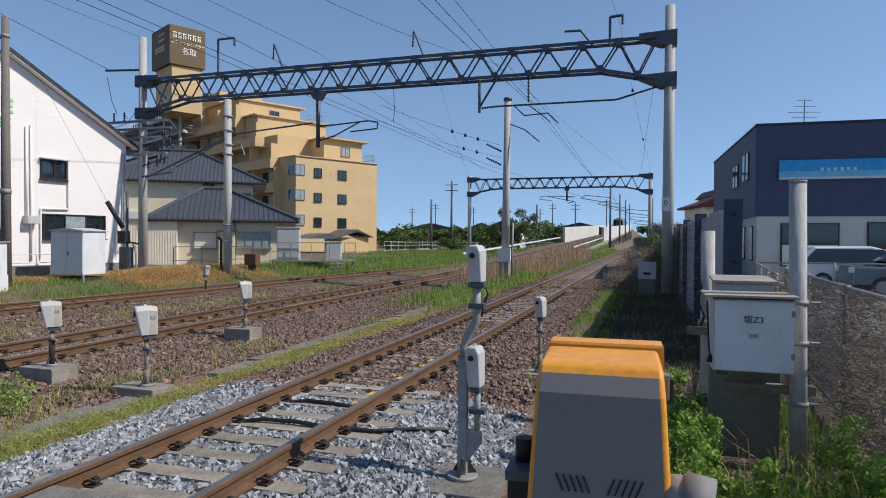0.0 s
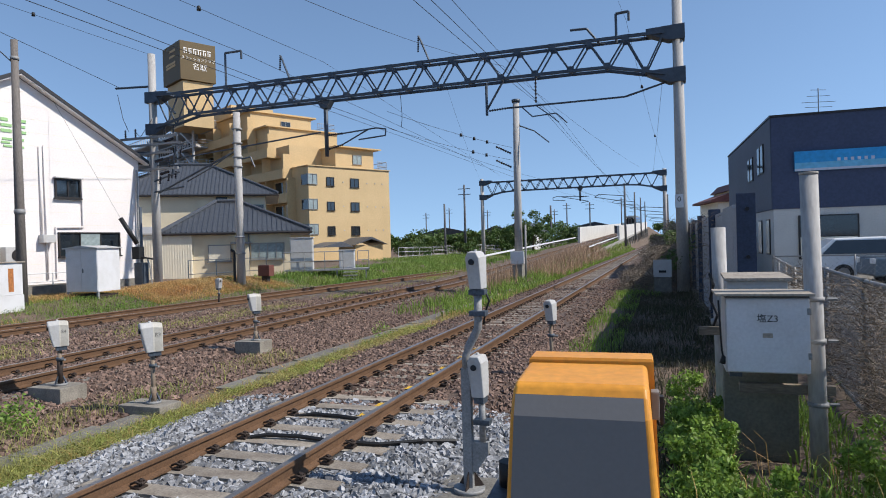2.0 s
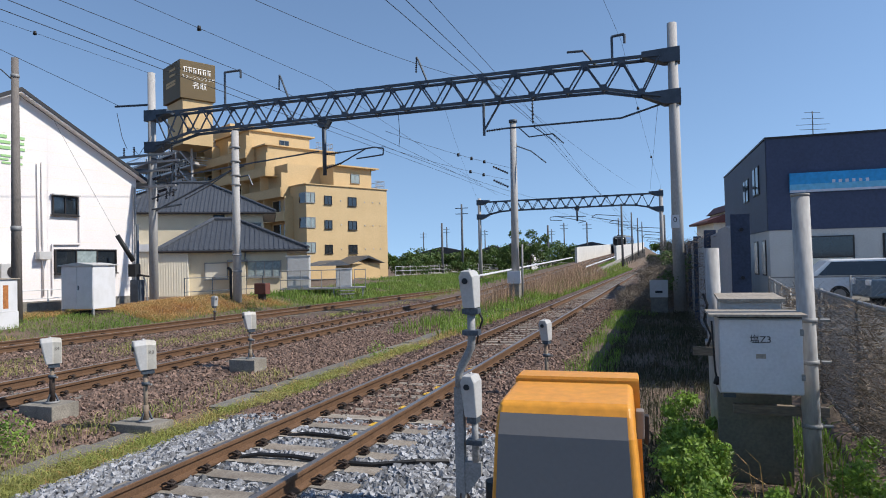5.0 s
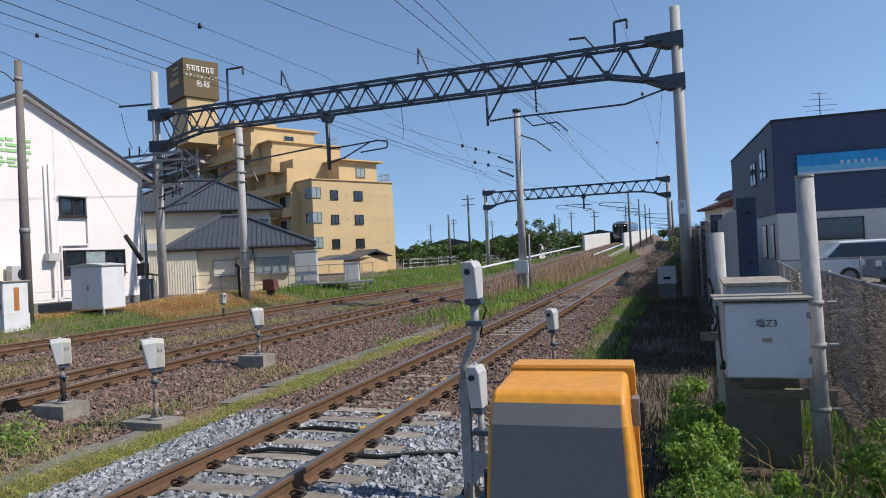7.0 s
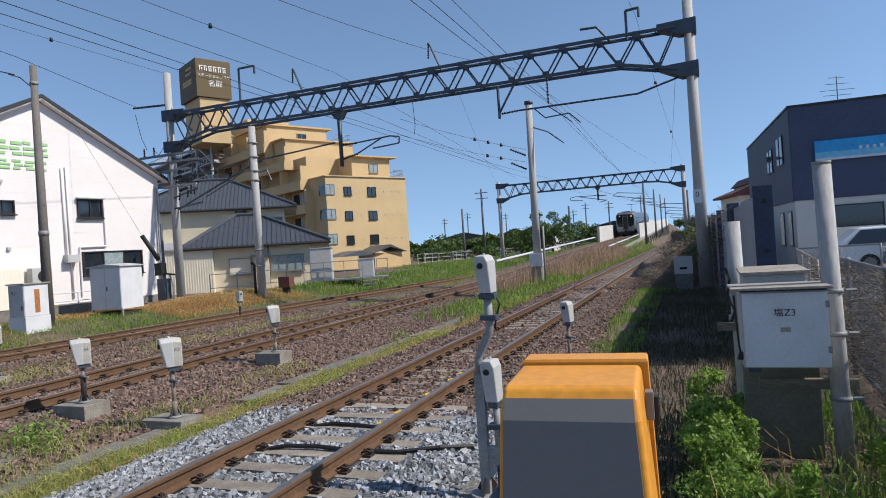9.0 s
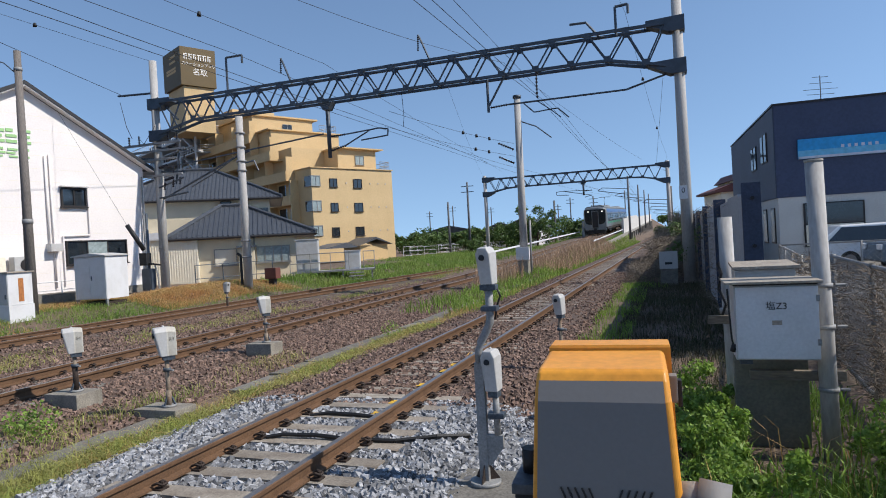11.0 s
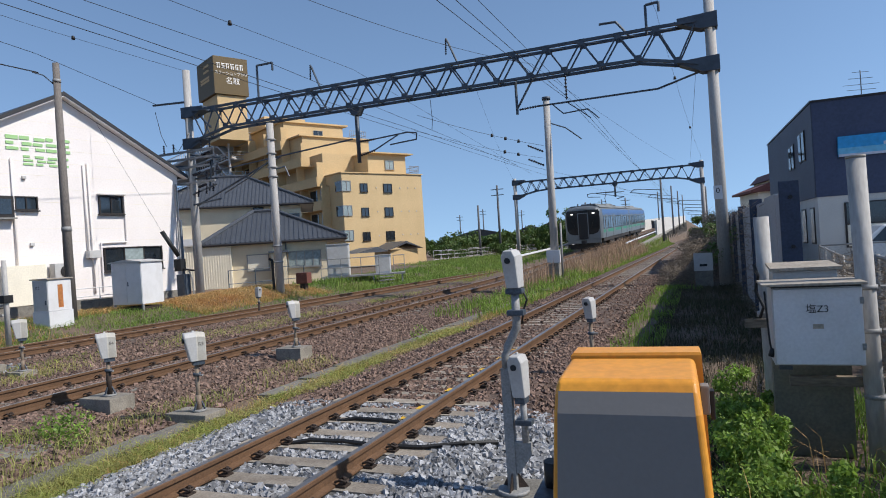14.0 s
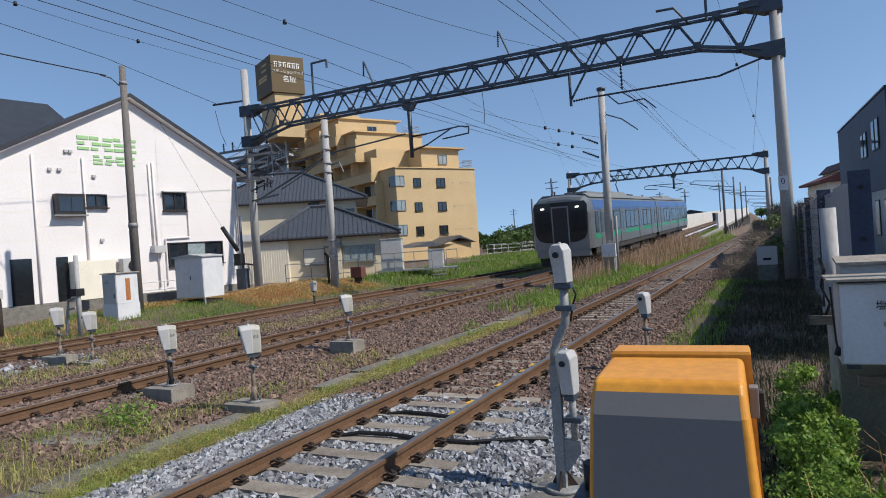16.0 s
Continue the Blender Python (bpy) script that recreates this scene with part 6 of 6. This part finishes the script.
fl = thing("concrete_slab", "flat pale concrete slab in the grass", "slab", pose(-6.9, 4.7, -0.12, 0, 0, 12))
part("slab", B(-0.5, -0.25, 0, 0.5, 0.25, 0.05, bevel=0.02), CONC_DARK, fl)


# ---- train ----
def train_car(name, cab):
    L, W, H = 20.0, 2.95, 3.62
    z0 = 0.32
    c = thing(name, "stainless commuter railcar with blue and green bands" + (" and dark cab front" if cab else ""), "train", group="train cars")

    def ring(y, k=1.0, top=0.0):
        w = W / 2 * k
        return [(-w, y, 1.0), (-w, y, 2.9 + top), (-w * 0.94, y, 3.3 + top), (-w * 0.75, y, 3.52 + top), (-w * 0.3, y, H + top), (w * 0.3, y, H + top), (w * 0.75, y, 3.52 + top), (w * 0.94, y, 3.3 + top), (w, y, 2.9 + top), (w, y, 1.0)]
    secs = [ring(0.0, 0.9, -0.22), ring(0.12, 0.97, -0.1), ring(0.45), ring(L - 0.25), ring(L - 0.2, 0.98)] if cab else [ring(0.2, 0.98), ring(0.25), ring(L - 0.25), ring(L - 0.2, 0.98)]
    body = part("body", loft(bmesh.new(), secs), STAINLESS, c)
    part("roof", loft(bmesh.new(), [[(-1.3, y, 3.45), (-0.9, y, 3.6), (0.9, y, 3.6), (1.3, y, 3.45), (1.0, y, 3.67), (-1.0, y, 3.67)][::1] for y in (0.6, L - 0.3)]), TRAINROOF, c)
    for s in (-1, 1):
        x = s * W / 2
        for z1_, z2_, mt, nm in ((2.8, 3.1, TRAINBLUE, "blue_band"), (1.42, 1.64, TRAINGREEN, "green_band")):
            xx = x * (0.985 if z1_ > 2 else 1)
            part(nm, B(min(x, x + s * 0.008), 0.6, z1_, max(x, x + s * 0.008), L - 0.3, min(z2_, 2.95)), mt, body)
        part("blue_band", loft(bmesh.new(), [[(s * (W / 2 + 0.008), y, 2.9), (s * (W / 2 * 0.94 + 0.01), y, 3.3), (s * (W / 2 * 0.94 - 0.01), y, 3.3), (s * (W / 2 - 0.01), y, 2.9)] for y in (0.6, L - 0.3)]), TRAINBLUE, body)
        for y in (1.9, 6.6, 12.4, 17.2):
            d = part("door", B(min(x, x + s * 0.014), y, 1.02, max(x, x + s * 0.014), y + 1.3, 2.88), STAINLESS, body)
            for k in (0.12, 0.72):
                part("pane", B(min(x + s * 0.015, x + s * 0.022), y + k, 1.7, max(x + s * 0.015, x + s * 0.022), y + k + 0.48, 2.7), TRAINGLASS, d)
            part("gap", B(min(x + s * 0.015, x + s * 0.02), y - 0.03, 1.02, max(x + s * 0.015, x + s * 0.02), y, 2.88), BLACK, d)
        for y in (3.5, 4.9, 8.2, 9.5, 10.8, 14.0, 15.4, 18.75) + ((0.75,) if cab else (0.6,)):
            w = 0.7 if y < 1 or y > 18 else 1.25
            q = part("window", B(min(x, x + s * 0.016), y, 1.7, max(x, x + s * 0.016), y + w, 2.74), FRAME_DARK, body)
            part("pane", B(min(x + s * 0.017, x + s * 0.022), y + 0.05, 1.75, max(x + s * 0.017, x + s * 0.022), y + w - 0.05, 2.69), TRAINGLASS, q)
        part("skirt", B(min(x * 0.95, x * 0.97), 0.8, 0.72, max(x * 0.95, x * 0.97), L - 0.5, 1.0), UNDER, body)
    for y0, y1 in ((5.8, 8.6), (10.2, 13.5)):
        part("underfloor_box", B(-1.25, y0, 0.35, 1.25, y1, 0.98, bevel=0.04), UNDER, c)
    for yb in (3.0, 17.0):
        bg = part("bogie", B(-1.05, yb - 1.5, 0.42, 1.05, yb + 1.5, 0.75, bevel=0.05), UNDER, c)
        for yw in (-1.05, 1.05):
            for s in (-1, 1):
                part("wheel", T((s * 0.5, yb + yw, 0.43), (s * 0.62, yb + yw, 0.43), 0.43, n=18), RUST, bg)
    part("air_conditioner", loft(bmesh.new(), [[(-1.0, y, 3.62), (-0.85, y, 3.85 + t), (0.85, y, 3.85 + t), (1.0, y, 3.62)] for y, t in ((7.5, -0.12), (8.0, 0.02), (11.4, 0.02), (11.9, -0.12))]), TRAINROOF, c)
    if cab:
        m = part("cab_mask", loft(bmesh.new(), [[(-1.26, y, 1.75), (-1.3, y, 2.4), (-1.31, y, 3.1), (-1.2, y, 3.28), (1.2, y, 3.28), (1.31, y, 3.1), (1.3, y, 2.4), (1.26, y, 1.75), (1.1, y, 1.48), (0.75, y, 1.36), (-0.75, y, 1.36), (-1.1, y, 1.48)] for y in (-0.03, 0.3)]), TRAINBLACK, body, "black glazed cab mask")
        part("gangway_door", B(-0.36, -0.075, 1.0, 0.36, -0.03, 3.02, bevel=0.015), FRAME_DARK, m)
        for x in (-0.42, 0.36):
            part("door_frame", B(x, -0.09, 1.0, x + 0.06, -0.03, 3.08), STAINLESS, m)
        part("door_frame", B(-0.36, -0.09, 3.02, 0.36, -0.03, 3.08), STAINLESS, m)
        part("destination_display", B(-0.42, -0.06, 3.1, 0.42, -0.03, 3.28), BLACK, m)
        for s in (-1, 1):
            part("windscreen", B(min(s * 0.5, s * 1.2), -0.05, 1.85, max(s * 0.5, s * 1.2), -0.031, 2.85), TRAINGLASS, m)
            part("headlight", B(s * 0.85 - 0.09, -0.056, 2.98, s * 0.85 + 0.09, -0.034, 3.05, bevel=0.008), LAMP, m, "lit headlight")
            part("wiper", T((s * 0.6, -0.06, 1.85), (s * 0.85, -0.06, 2.5), 0.012, n=4), BLACK, m)
        part("snow_plough", loft(bmesh.new(), [[(-1.15, y, 0.22), (1.15, y, 0.22), (1.25, y, 0.62), (-1.25, y, 0.62)] for y in (0.25, 0.4)]), UNDER, c)
        part("apron", B(-1.3, 0.06, 0.66, 1.3, 0.4, 1.0, bevel=0.03), STAINLESS, c)
        part("coupler", B(-0.18, -0.3, 0.6, 0.18, 0.3, 0.9, bevel=0.03), UNDER, c)
        for s in (-1, 1):
            part("antenna", T((s * 0.5, 1.0, 3.6), (s * 0.5, 1.0, 3.85), 0.05, n=6), UNDER, c)
        pn = part("pantograph", pipe(bmesh.new(), [(0, 14.3, 3.75), (0, 13.2, 4.5), (0, 14.5, 5.15)], 0.035, 5), UNDER, c)
        part("pan_head", T((-0.8, 14.5, 5.15), (0.8, 14.5, 5.15), 0.035, n=5), UNDER, pn)
        part("pan_base", B(-0.7, 13.4, 3.66, 0.7, 15.2, 3.8), UNDER, pn)
        part("roof_box", B(-0.6, 3.0, 3.65, 0.6, 6.0, 3.84, bevel=0.06), TRAINROOF, c)
    return c


front_car = train_car("train_car", True)
rear_car = train_car("train_car", False)


# ---- vegetation ----
def blades(name, spots, h, w, material, label, lean=0.35, bend=0.35, seed=0):
    rng = np.random.default_rng(seed + len(spots))
    n = len(spots)
    a = rng.uniform(0, 2 * np.pi, n)
    hh = h * rng.uniform(0.45, 1.25, n)
    ww = w * rng.uniform(0.6, 1.3, n)
    side = np.stack([np.cos(a), np.sin(a), 0 * a], -1)
    b = rng.uniform(0, 2 * np.pi, n)
    out = np.stack([np.cos(b), np.sin(b), 0 * b], -1) * (lean * rng.uniform(0.2, 1.3, n) * hh)[:, None]
    up = np.array([0, 0, 1.0])
    p0 = spots - side * ww[:, None] / 2 - up * 0.03
    p1 = spots + side * ww[:, None] / 2 - up * 0.03
    m = spots + out * 0.35 + up * (hh * 0.6)[:, None]
    p2, p3 = m - side * ww[:, None] * 0.42, m + side * ww[:, None] * 0.42
    p4 = spots + out * (1 + bend) + up * (hh * (1 - bend * 0.25))[:, None]
    V = np.stack([p0, p1, p3, p2, p4], 1).reshape(-1, 3)
    F = np.array([(0, 1, 2), (0, 2, 3), (3, 2, 4)])
    return from_arrays(name, V, (F[None] + 5 * np.arange(n)[:, None, None]).reshape(-1, 3), material, label)


def patchy(x0, x1, y0, y1, n, seed, zf=None, cover=0.5, scale=0.9):
    """Random spots thinned into clumps by a broad noise."""
    s = scatter(x0, x1, y0, y1, n, zf or (lambda x, y: ground_z(x, y)), seed)
    rng = np.random.default_rng(seed + 99)
    k = rng.uniform(0, 6.28, 6)
    f = sum(np.sin(s[:, 0] * scale * (1.3 + i * 0.9) + k[i]) * np.sin(s[:, 1] * scale * (1.1 + i * 0.8) + k[i + 3]) for i in range(3))
    keep = f / 3 * 0.8 + rng.uniform(-0.5, 0.5, len(s)) > 0.5 - cover
    return s[keep]


def leaves(name, centres, radii, per, size, material, label, seed):
    rng = np.random.default_rng(seed)
    P = []
    for c, r in zip(centres, radii):
        d = rng.normal(size=(per, 3))
        d /= np.linalg.norm(d, axis=1, keepdims=True)
        P.append(np.asarray(c) + d * np.asarray(r) * rng.uniform(0.45, 1.08, (per, 1)))
    P = np.concatenate(P)
    n = len(P)
    a = rng.normal(size=(n, 3))
    a /= np.linalg.norm(a, axis=1, keepdims=True)
    b = np.cross(a, rng.normal(size=(n, 3)))
    b /= np.linalg.norm(b, axis=1, keepdims=True)
    s = (size * rng.uniform(0.5, 1.3, n))[:, None]
    V = np.stack([P - a * s, P + b * s * 0.5, P + a * s, P - b * s * 0.5], 1).reshape(-1, 3)
    F = np.array([(0, 1, 2), (0, 2, 3)])
    return V, (F[None] + 4 * np.arange(n)[:, None, None]).reshape(-1, 3)


blades("grass", np.concatenate([patchy(-5.5, -4.8, 2.8, 14, 30000, 11, cover=0.55, scale=2.2), patchy(-5.5, -4.85, 14, 45, 12000, 12, cover=0.44, scale=1.6)]), 0.15, 0.009, GRASS, "yellow-green grass strip between the tracks", 0.9, 0.6)
blades("grass", np.concatenate([patchy(-6.6, -5.9, 3, 10, 2500, 13, cover=0.4), patchy(-7.4, -5.0, 3.4, 5.2, 4500, 14, cover=0.45)]), 0.18, 0.008, GRASS, "grass round the sensor footings", 0.9, 0.6)
blades("dry_grass", patchy(-5.6, -4.7, 2.5, 30, 14000, 15, cover=0.5, scale=1.2), 0.16, 0.006, GRASS_DRY, "dry straw between the tracks", 1.1, 0.6)
# Darkened blades deepen the shade by the wall and beside the yellow machine.
blades("dark_weeds", np.concatenate([patchy(-0.9, 1.15, 7.2, 24, 14000, 36, cover=0.8), patchy(-0.3, 0.35, 2.6, 7.2, 2500, 37, cover=0.7)]), 0.15, 0.012, SHADEWEED, "creeping weeds along the boundary wall, shade painted into their colour", 0.6, 0.5)
blades("grass", np.concatenate([patchy(-1.5, -0.6, 8.0, 24, 5000, 16, cover=0.5), patchy(-1.3, 0.0, 22, 60, 5000, 17, cover=0.5)]), 0.16, 0.014, GRASS_LUSH, "green weeds beside the boundary wall")
blades("grass", patchy(-12.9, -11.0, 5, 40, 18000, 18, cover=0.45, scale=0.7), 0.14, 0.01, GRASS, "low grass between the far tracks", 0.9, 0.6)
blades("grass", np.concatenate([patchy(-20.5, -16.4, 10, 18.5, 12000, 19, cover=0.6), patchy(-20.5, -16.4, 23, 32, 9000, 39, cover=0.55), patchy(-16.9, -15.6, 8, 40, 9000, 20, cover=0.6)]), 0.16, 0.014, FIELD, "green grass on the far bank", 0.9, 0.6)
blades("dry_grass", np.concatenate([patchy(-20.5, -16.3, 18, 26.5, 26000, 21, cover=0.75, scale=0.6), patchy(-20.8, -19.0, 14, 19, 5000, 40, cover=0.6), patchy(-20.5, -15.9, 6, 13, 6000, 22, cover=0.5)]), 0.2, 0.013, GRASS_DRY, "orange dry grass on the far bank", 1.0, 0.6)
blades("grass", np.concatenate([patchy(-20, -13.2, 28, 62, 22000, 23, cover=0.75), patchy(-27, -12, 55, 98, 22000, 24, cover=0.8), patchy(-13.2, -10.9, 34, 62, 2500, 38, cover=0.4), patchy(-6.3, -4.5, 58, 112, 9000, 41, cover=0.7)]), 0.36, 0.03, FIELD, "tall green grass field behind the tracks")
blades("grass", patchy(-6.9, -4.6, 16, 62, 12000, 25, cover=0.65), 0.35, 0.022, GRASS_LUSH, "green grass beside the ramp")
blades("dead_reeds", np.concatenate([patchy(-7.1, -4.9, 33, 66, 7500, 26, cover=0.55), patchy(-7.2, -6.3, 24, 32, 900, 27, cover=0.5)]), 1.0, 0.018, REED, "brown dead reeds beside the ramp", 0.25, 0.3)
blades("weeds", np.concatenate([patchy(0.2, 0.62, 3.8, 7.3, 2600, 28, cover=0.8), patchy(0.4, 1.75, 3.2, 5.2, 4200, 29, cover=0.75), patchy(1.1, 1.8, 5.5, 9, 700, 30, cover=0.5)]), 0.26, 0.016, GRASS_LUSH, "lush weeds round the relay cabinets", 0.5, 0.5)
blades("seed_grass", patchy(0.3, 1.75, 3.2, 5.6, 190, 31, cover=0.7), 0.48, 0.007, GRASS_DRY, "pale seeding grass stalks", 0.45, 0.6)
cs, rs = [], []
rng = np.random.default_rng(5)
for x0, x1, y0, y1, n in ((0.2, 0.6, 4.2, 7.2, 70), (0.5, 0.85, 3.9, 4.7, 9), (1.35, 1.7, 4.7, 5.6, 12)):
    for _ in range(n):
        cs.append((rng.uniform(x0, x1), rng.uniform(y0, y1), 0.42 * rng.uniform(0.0, 1.0) ** 1.4))
        rs.append(np.array((0.1, 0.1, 0.08)) * rng.uniform(0.6, 1.5))
V, F = leaves("broad_weeds", cs, rs, 190, 0.022, GRASS_LUSH, "", 6)
from_arrays("broad_weeds", V, F, GRASS_LUSH, "bright broad-leaved weeds round the relay cabinets")
cs = [(-6.75, 5.1, 0.05), (-6.6, 5.3, 0.12), (-6.95, 5.35, 0.0), (-6.3, 5.0, 0.0), (-5.3, 12, 0.1), (-5.2, 16, 0.15), (-5.3, 17.5, 0.2), (-5.1, 19.2, 0.2)]
V, F = leaves("broad_weeds", cs, [(0.2, 0.2, 0.17)] * len(cs), 170, 0.024, GRASS_LUSH, "", 7)
from_arrays("broad_weeds", V, F, GRASS_LUSH, "leafy weed clumps between the tracks")


def twigs(name, boxes, n, length, material, label, seed, r=0.006, up=0.6):
    rng = np.random.default_rng(seed)
    P = np.concatenate([np.stack([rng.uniform(b[0], b[3], n), rng.uniform(b[1], b[4], n), b[2] + (b[5] - b[2]) * rng.uniform(0, 1, n) ** 1.3], -1) for b in boxes])
    m = len(P)
    d = rng.normal(size=(m, 3))
    d[:, 2] = np.abs(d[:, 2]) * up
    d /= np.linalg.norm(d, axis=1, keepdims=True)
    s = np.cross(d, rng.normal(size=(m, 3)))
    s /= np.linalg.norm(s, axis=1, keepdims=True)
    q = np.cross(d, s)
    l = (length * rng.uniform(0.4, 1.3, m))[:, None]
    V = np.stack([P + s * r, P - s * r * 0.5 + q * r * 0.87, P - s * r * 0.5 - q * r * 0.87, P + d * l], 1).reshape(-1, 3)
    F = np.array([(0, 1, 3), (1, 2, 3), (2, 0, 3)])
    return from_arrays(name, V, (F[None] + 4 * np.arange(m)[:, None, None]).reshape(-1, 3), material, label)


twigs("dry_vines", [(1.86, 3.0, 0.0, 2.02, 7.3, 1.33), (1.98, 7.3, 0.0, 2.3, 12, 1.3), (2.1, 4, 0, 2.6, 12, 0.7)], 6500, 0.13, TWIG, "dry brown vines on the chain-link fence", 41, 0.005)
twigs("dead_brush", [(-0.9, 27, -0.1, 0.6, 44, 1.2), (-0.6, 26, -0.1, 1.2, 36, 1.5), (-0.7, 36, -0.1, 1.2, 50, 1.9), (0.2, 30, 0.3, 1.4, 46, 2.6), (-1.4, 24, -0.1, 0.2, 34, 0.5)], 3600, 0.5, TWIG, "tangled dead brush along the boundary wall", 42, 0.01)
twigs("dry_vines", [(0.9, 14, 0, 1.2, 28, 2.3)], 1500, 0.16, TWIG, "dry vines hanging on the boundary wall", 43, 0.006)
cs, rs = [], []
rng = np.random.default_rng(8)
for _ in range(40):
    y = rng.uniform(24, 52)
    cs.append((rng.uniform(0.2, 1.3), y, rng.uniform(0.2, 2.2)))
    rs.append((0.4, 0.6, 0.4))
V, F = leaves("wall_creeper", cs, rs, 200, 0.06, LEAF, "", 9)
from_arrays("wall_creeper", V, F, LEAF, "dark creeper on the boundary wall")


def tree(x, y, zg, h, w, label, seed, n=26, per=170, leaf=0.16):
    rng = np.random.default_rng(seed)
    t = thing("tree", label, "tree", pose(x, y, zg), group="trees")
    bm = bmesh.new()
    tube(bm, (0, 0, -0.3), (0.1, 0, h * 0.45), 0.16, 8, 0.09)
    cs, rs = [], []
    for i in range(n):
        a, r = rng.uniform(0, 6.28), w / 2 * math.sqrt(rng.uniform(0.02, 1))
        z = h * rng.uniform(0.22, 0.92)
        r *= 1.0 - 0.6 * abs(z / h - 0.45)
        c = (r * math.cos(a), r * math.sin(a), z)
        cs.append(c)
        rs.append(np.array((0.16, 0.16, 0.13)) * w * rng.uniform(0.6, 1.2))
        if i < 12:
            tube(bm, (0.05, 0, h * rng.uniform(0.15, 0.45)), c, 0.05, 5, 0.015)
    part("trunk", bm, BARK, t)
    V, F = leaves("crown", cs, rs, per, leaf, LEAF, "", seed)
    ob = from_arrays("crown", V, F, LEAF, "")
    ob.parent = t


tree(-14.7, 76, 0.2, 5.4, 5.6, "bushy green tree beside the ramp", 51)
tree(-20.5, 84, 0.2, 3.6, 4.5, "low green tree behind the grass", 52)
for i, (x, y, h, w) in enumerate(((-42, 101, 3.4, 7), (-37.5, 103, 3.2, 7), (-32, 105, 3.4, 7), (-28, 98, 3.6, 6), (-24, 108, 4.2, 6), (-52, 108, 4, 8), (-17.5, 118, 5, 7), (-60, 120, 5, 9), (-46, 125, 4.6, 9), (-30, 130, 5, 9))):
    tree(x, y, -0.1, h, w, "distant round green tree behind the field", 60 + i, 22, 120, 0.26)
tree(-0.2, 150, -0.1, 5, 7, "distant tree past the gantry", 81, 20, 120, 0.3)
tree(-27.5, 70.5, 0.3, 1.8, 4.0, "clipped green shrub by the apartment fence", 82, 20, 120, 0.12)
tree(-22.5, 74.5, 0.3, 1.6, 4.0, "low green shrub in the field", 83, 20, 120, 0.12)


def far_house(x, y, w, d, h, rz, roof, wallm, label):
    b = thing("house", label, "house", pose(x, y, 0, 0, 0, rz), group="distant houses")
    part("wall", B(-w / 2, 0, -0.3, w / 2, d, h), wallm, b)
    part("roof", loft(bmesh.new(), [[(-w / 2 - 0.5, yy, h - 0.1), (w / 2 + 0.5, yy, h - 0.1), (0, yy, h + 1.6)] for yy in (-0.4, d + 0.4)]), roof, b)
    for k in (-0.25, 0.25):
        window(b, pose(k * w, 0, h * 0.55), 1.4, 1.1, ALU, GLASS, 2)


far_house(-31, 122, 8, 7, 3.4, 8, ROOF_DARK, BOXWHITE, "distant white house with dark roof")
far_house(-24.5, 112, 6, 6, 3.6, -12, TILE, BOXWHITE, "distant white gabled house")
far_house(-44, 130, 14, 8, 3.6, 12, ROOF_DARK, WALLGREY, "distant long grey building")
far_house(-15, 150, 14, 9, 4.2, 5, ROOF_DARK, NAVYSIDE, "distant grey building behind the ramp")
far_house(-66, 135, 12, 8, 4.5, 20, TILE, SHEET, "distant cream house with grey roof")
far_house(14, 90, 10, 9, 3.4, 0, ROOF_DARK, WALLGREY, "distant grey house beyond the wall")


# ---- what moves ----
def motions():
    for ob, off in ((front_car, 0.0), (rear_car, 20.0)):
        rows = []
        for k in range(33):
            t = k * 0.5
            y = 30.4 + 10.7 * (16 - t) + off
            zc = float(ramp(y + 3)), float(ramp(y + 17))
            tilt = math.degrees(math.atan((zc[1] - zc[0]) / 14))
            z = RAIL_H + zc[0] - 3 * (zc[1] - zc[0]) / 14
            rows.append((t, pose(-8.72, y, z, tilt, 0, 0)))
        walk(ob, rows)


motions()
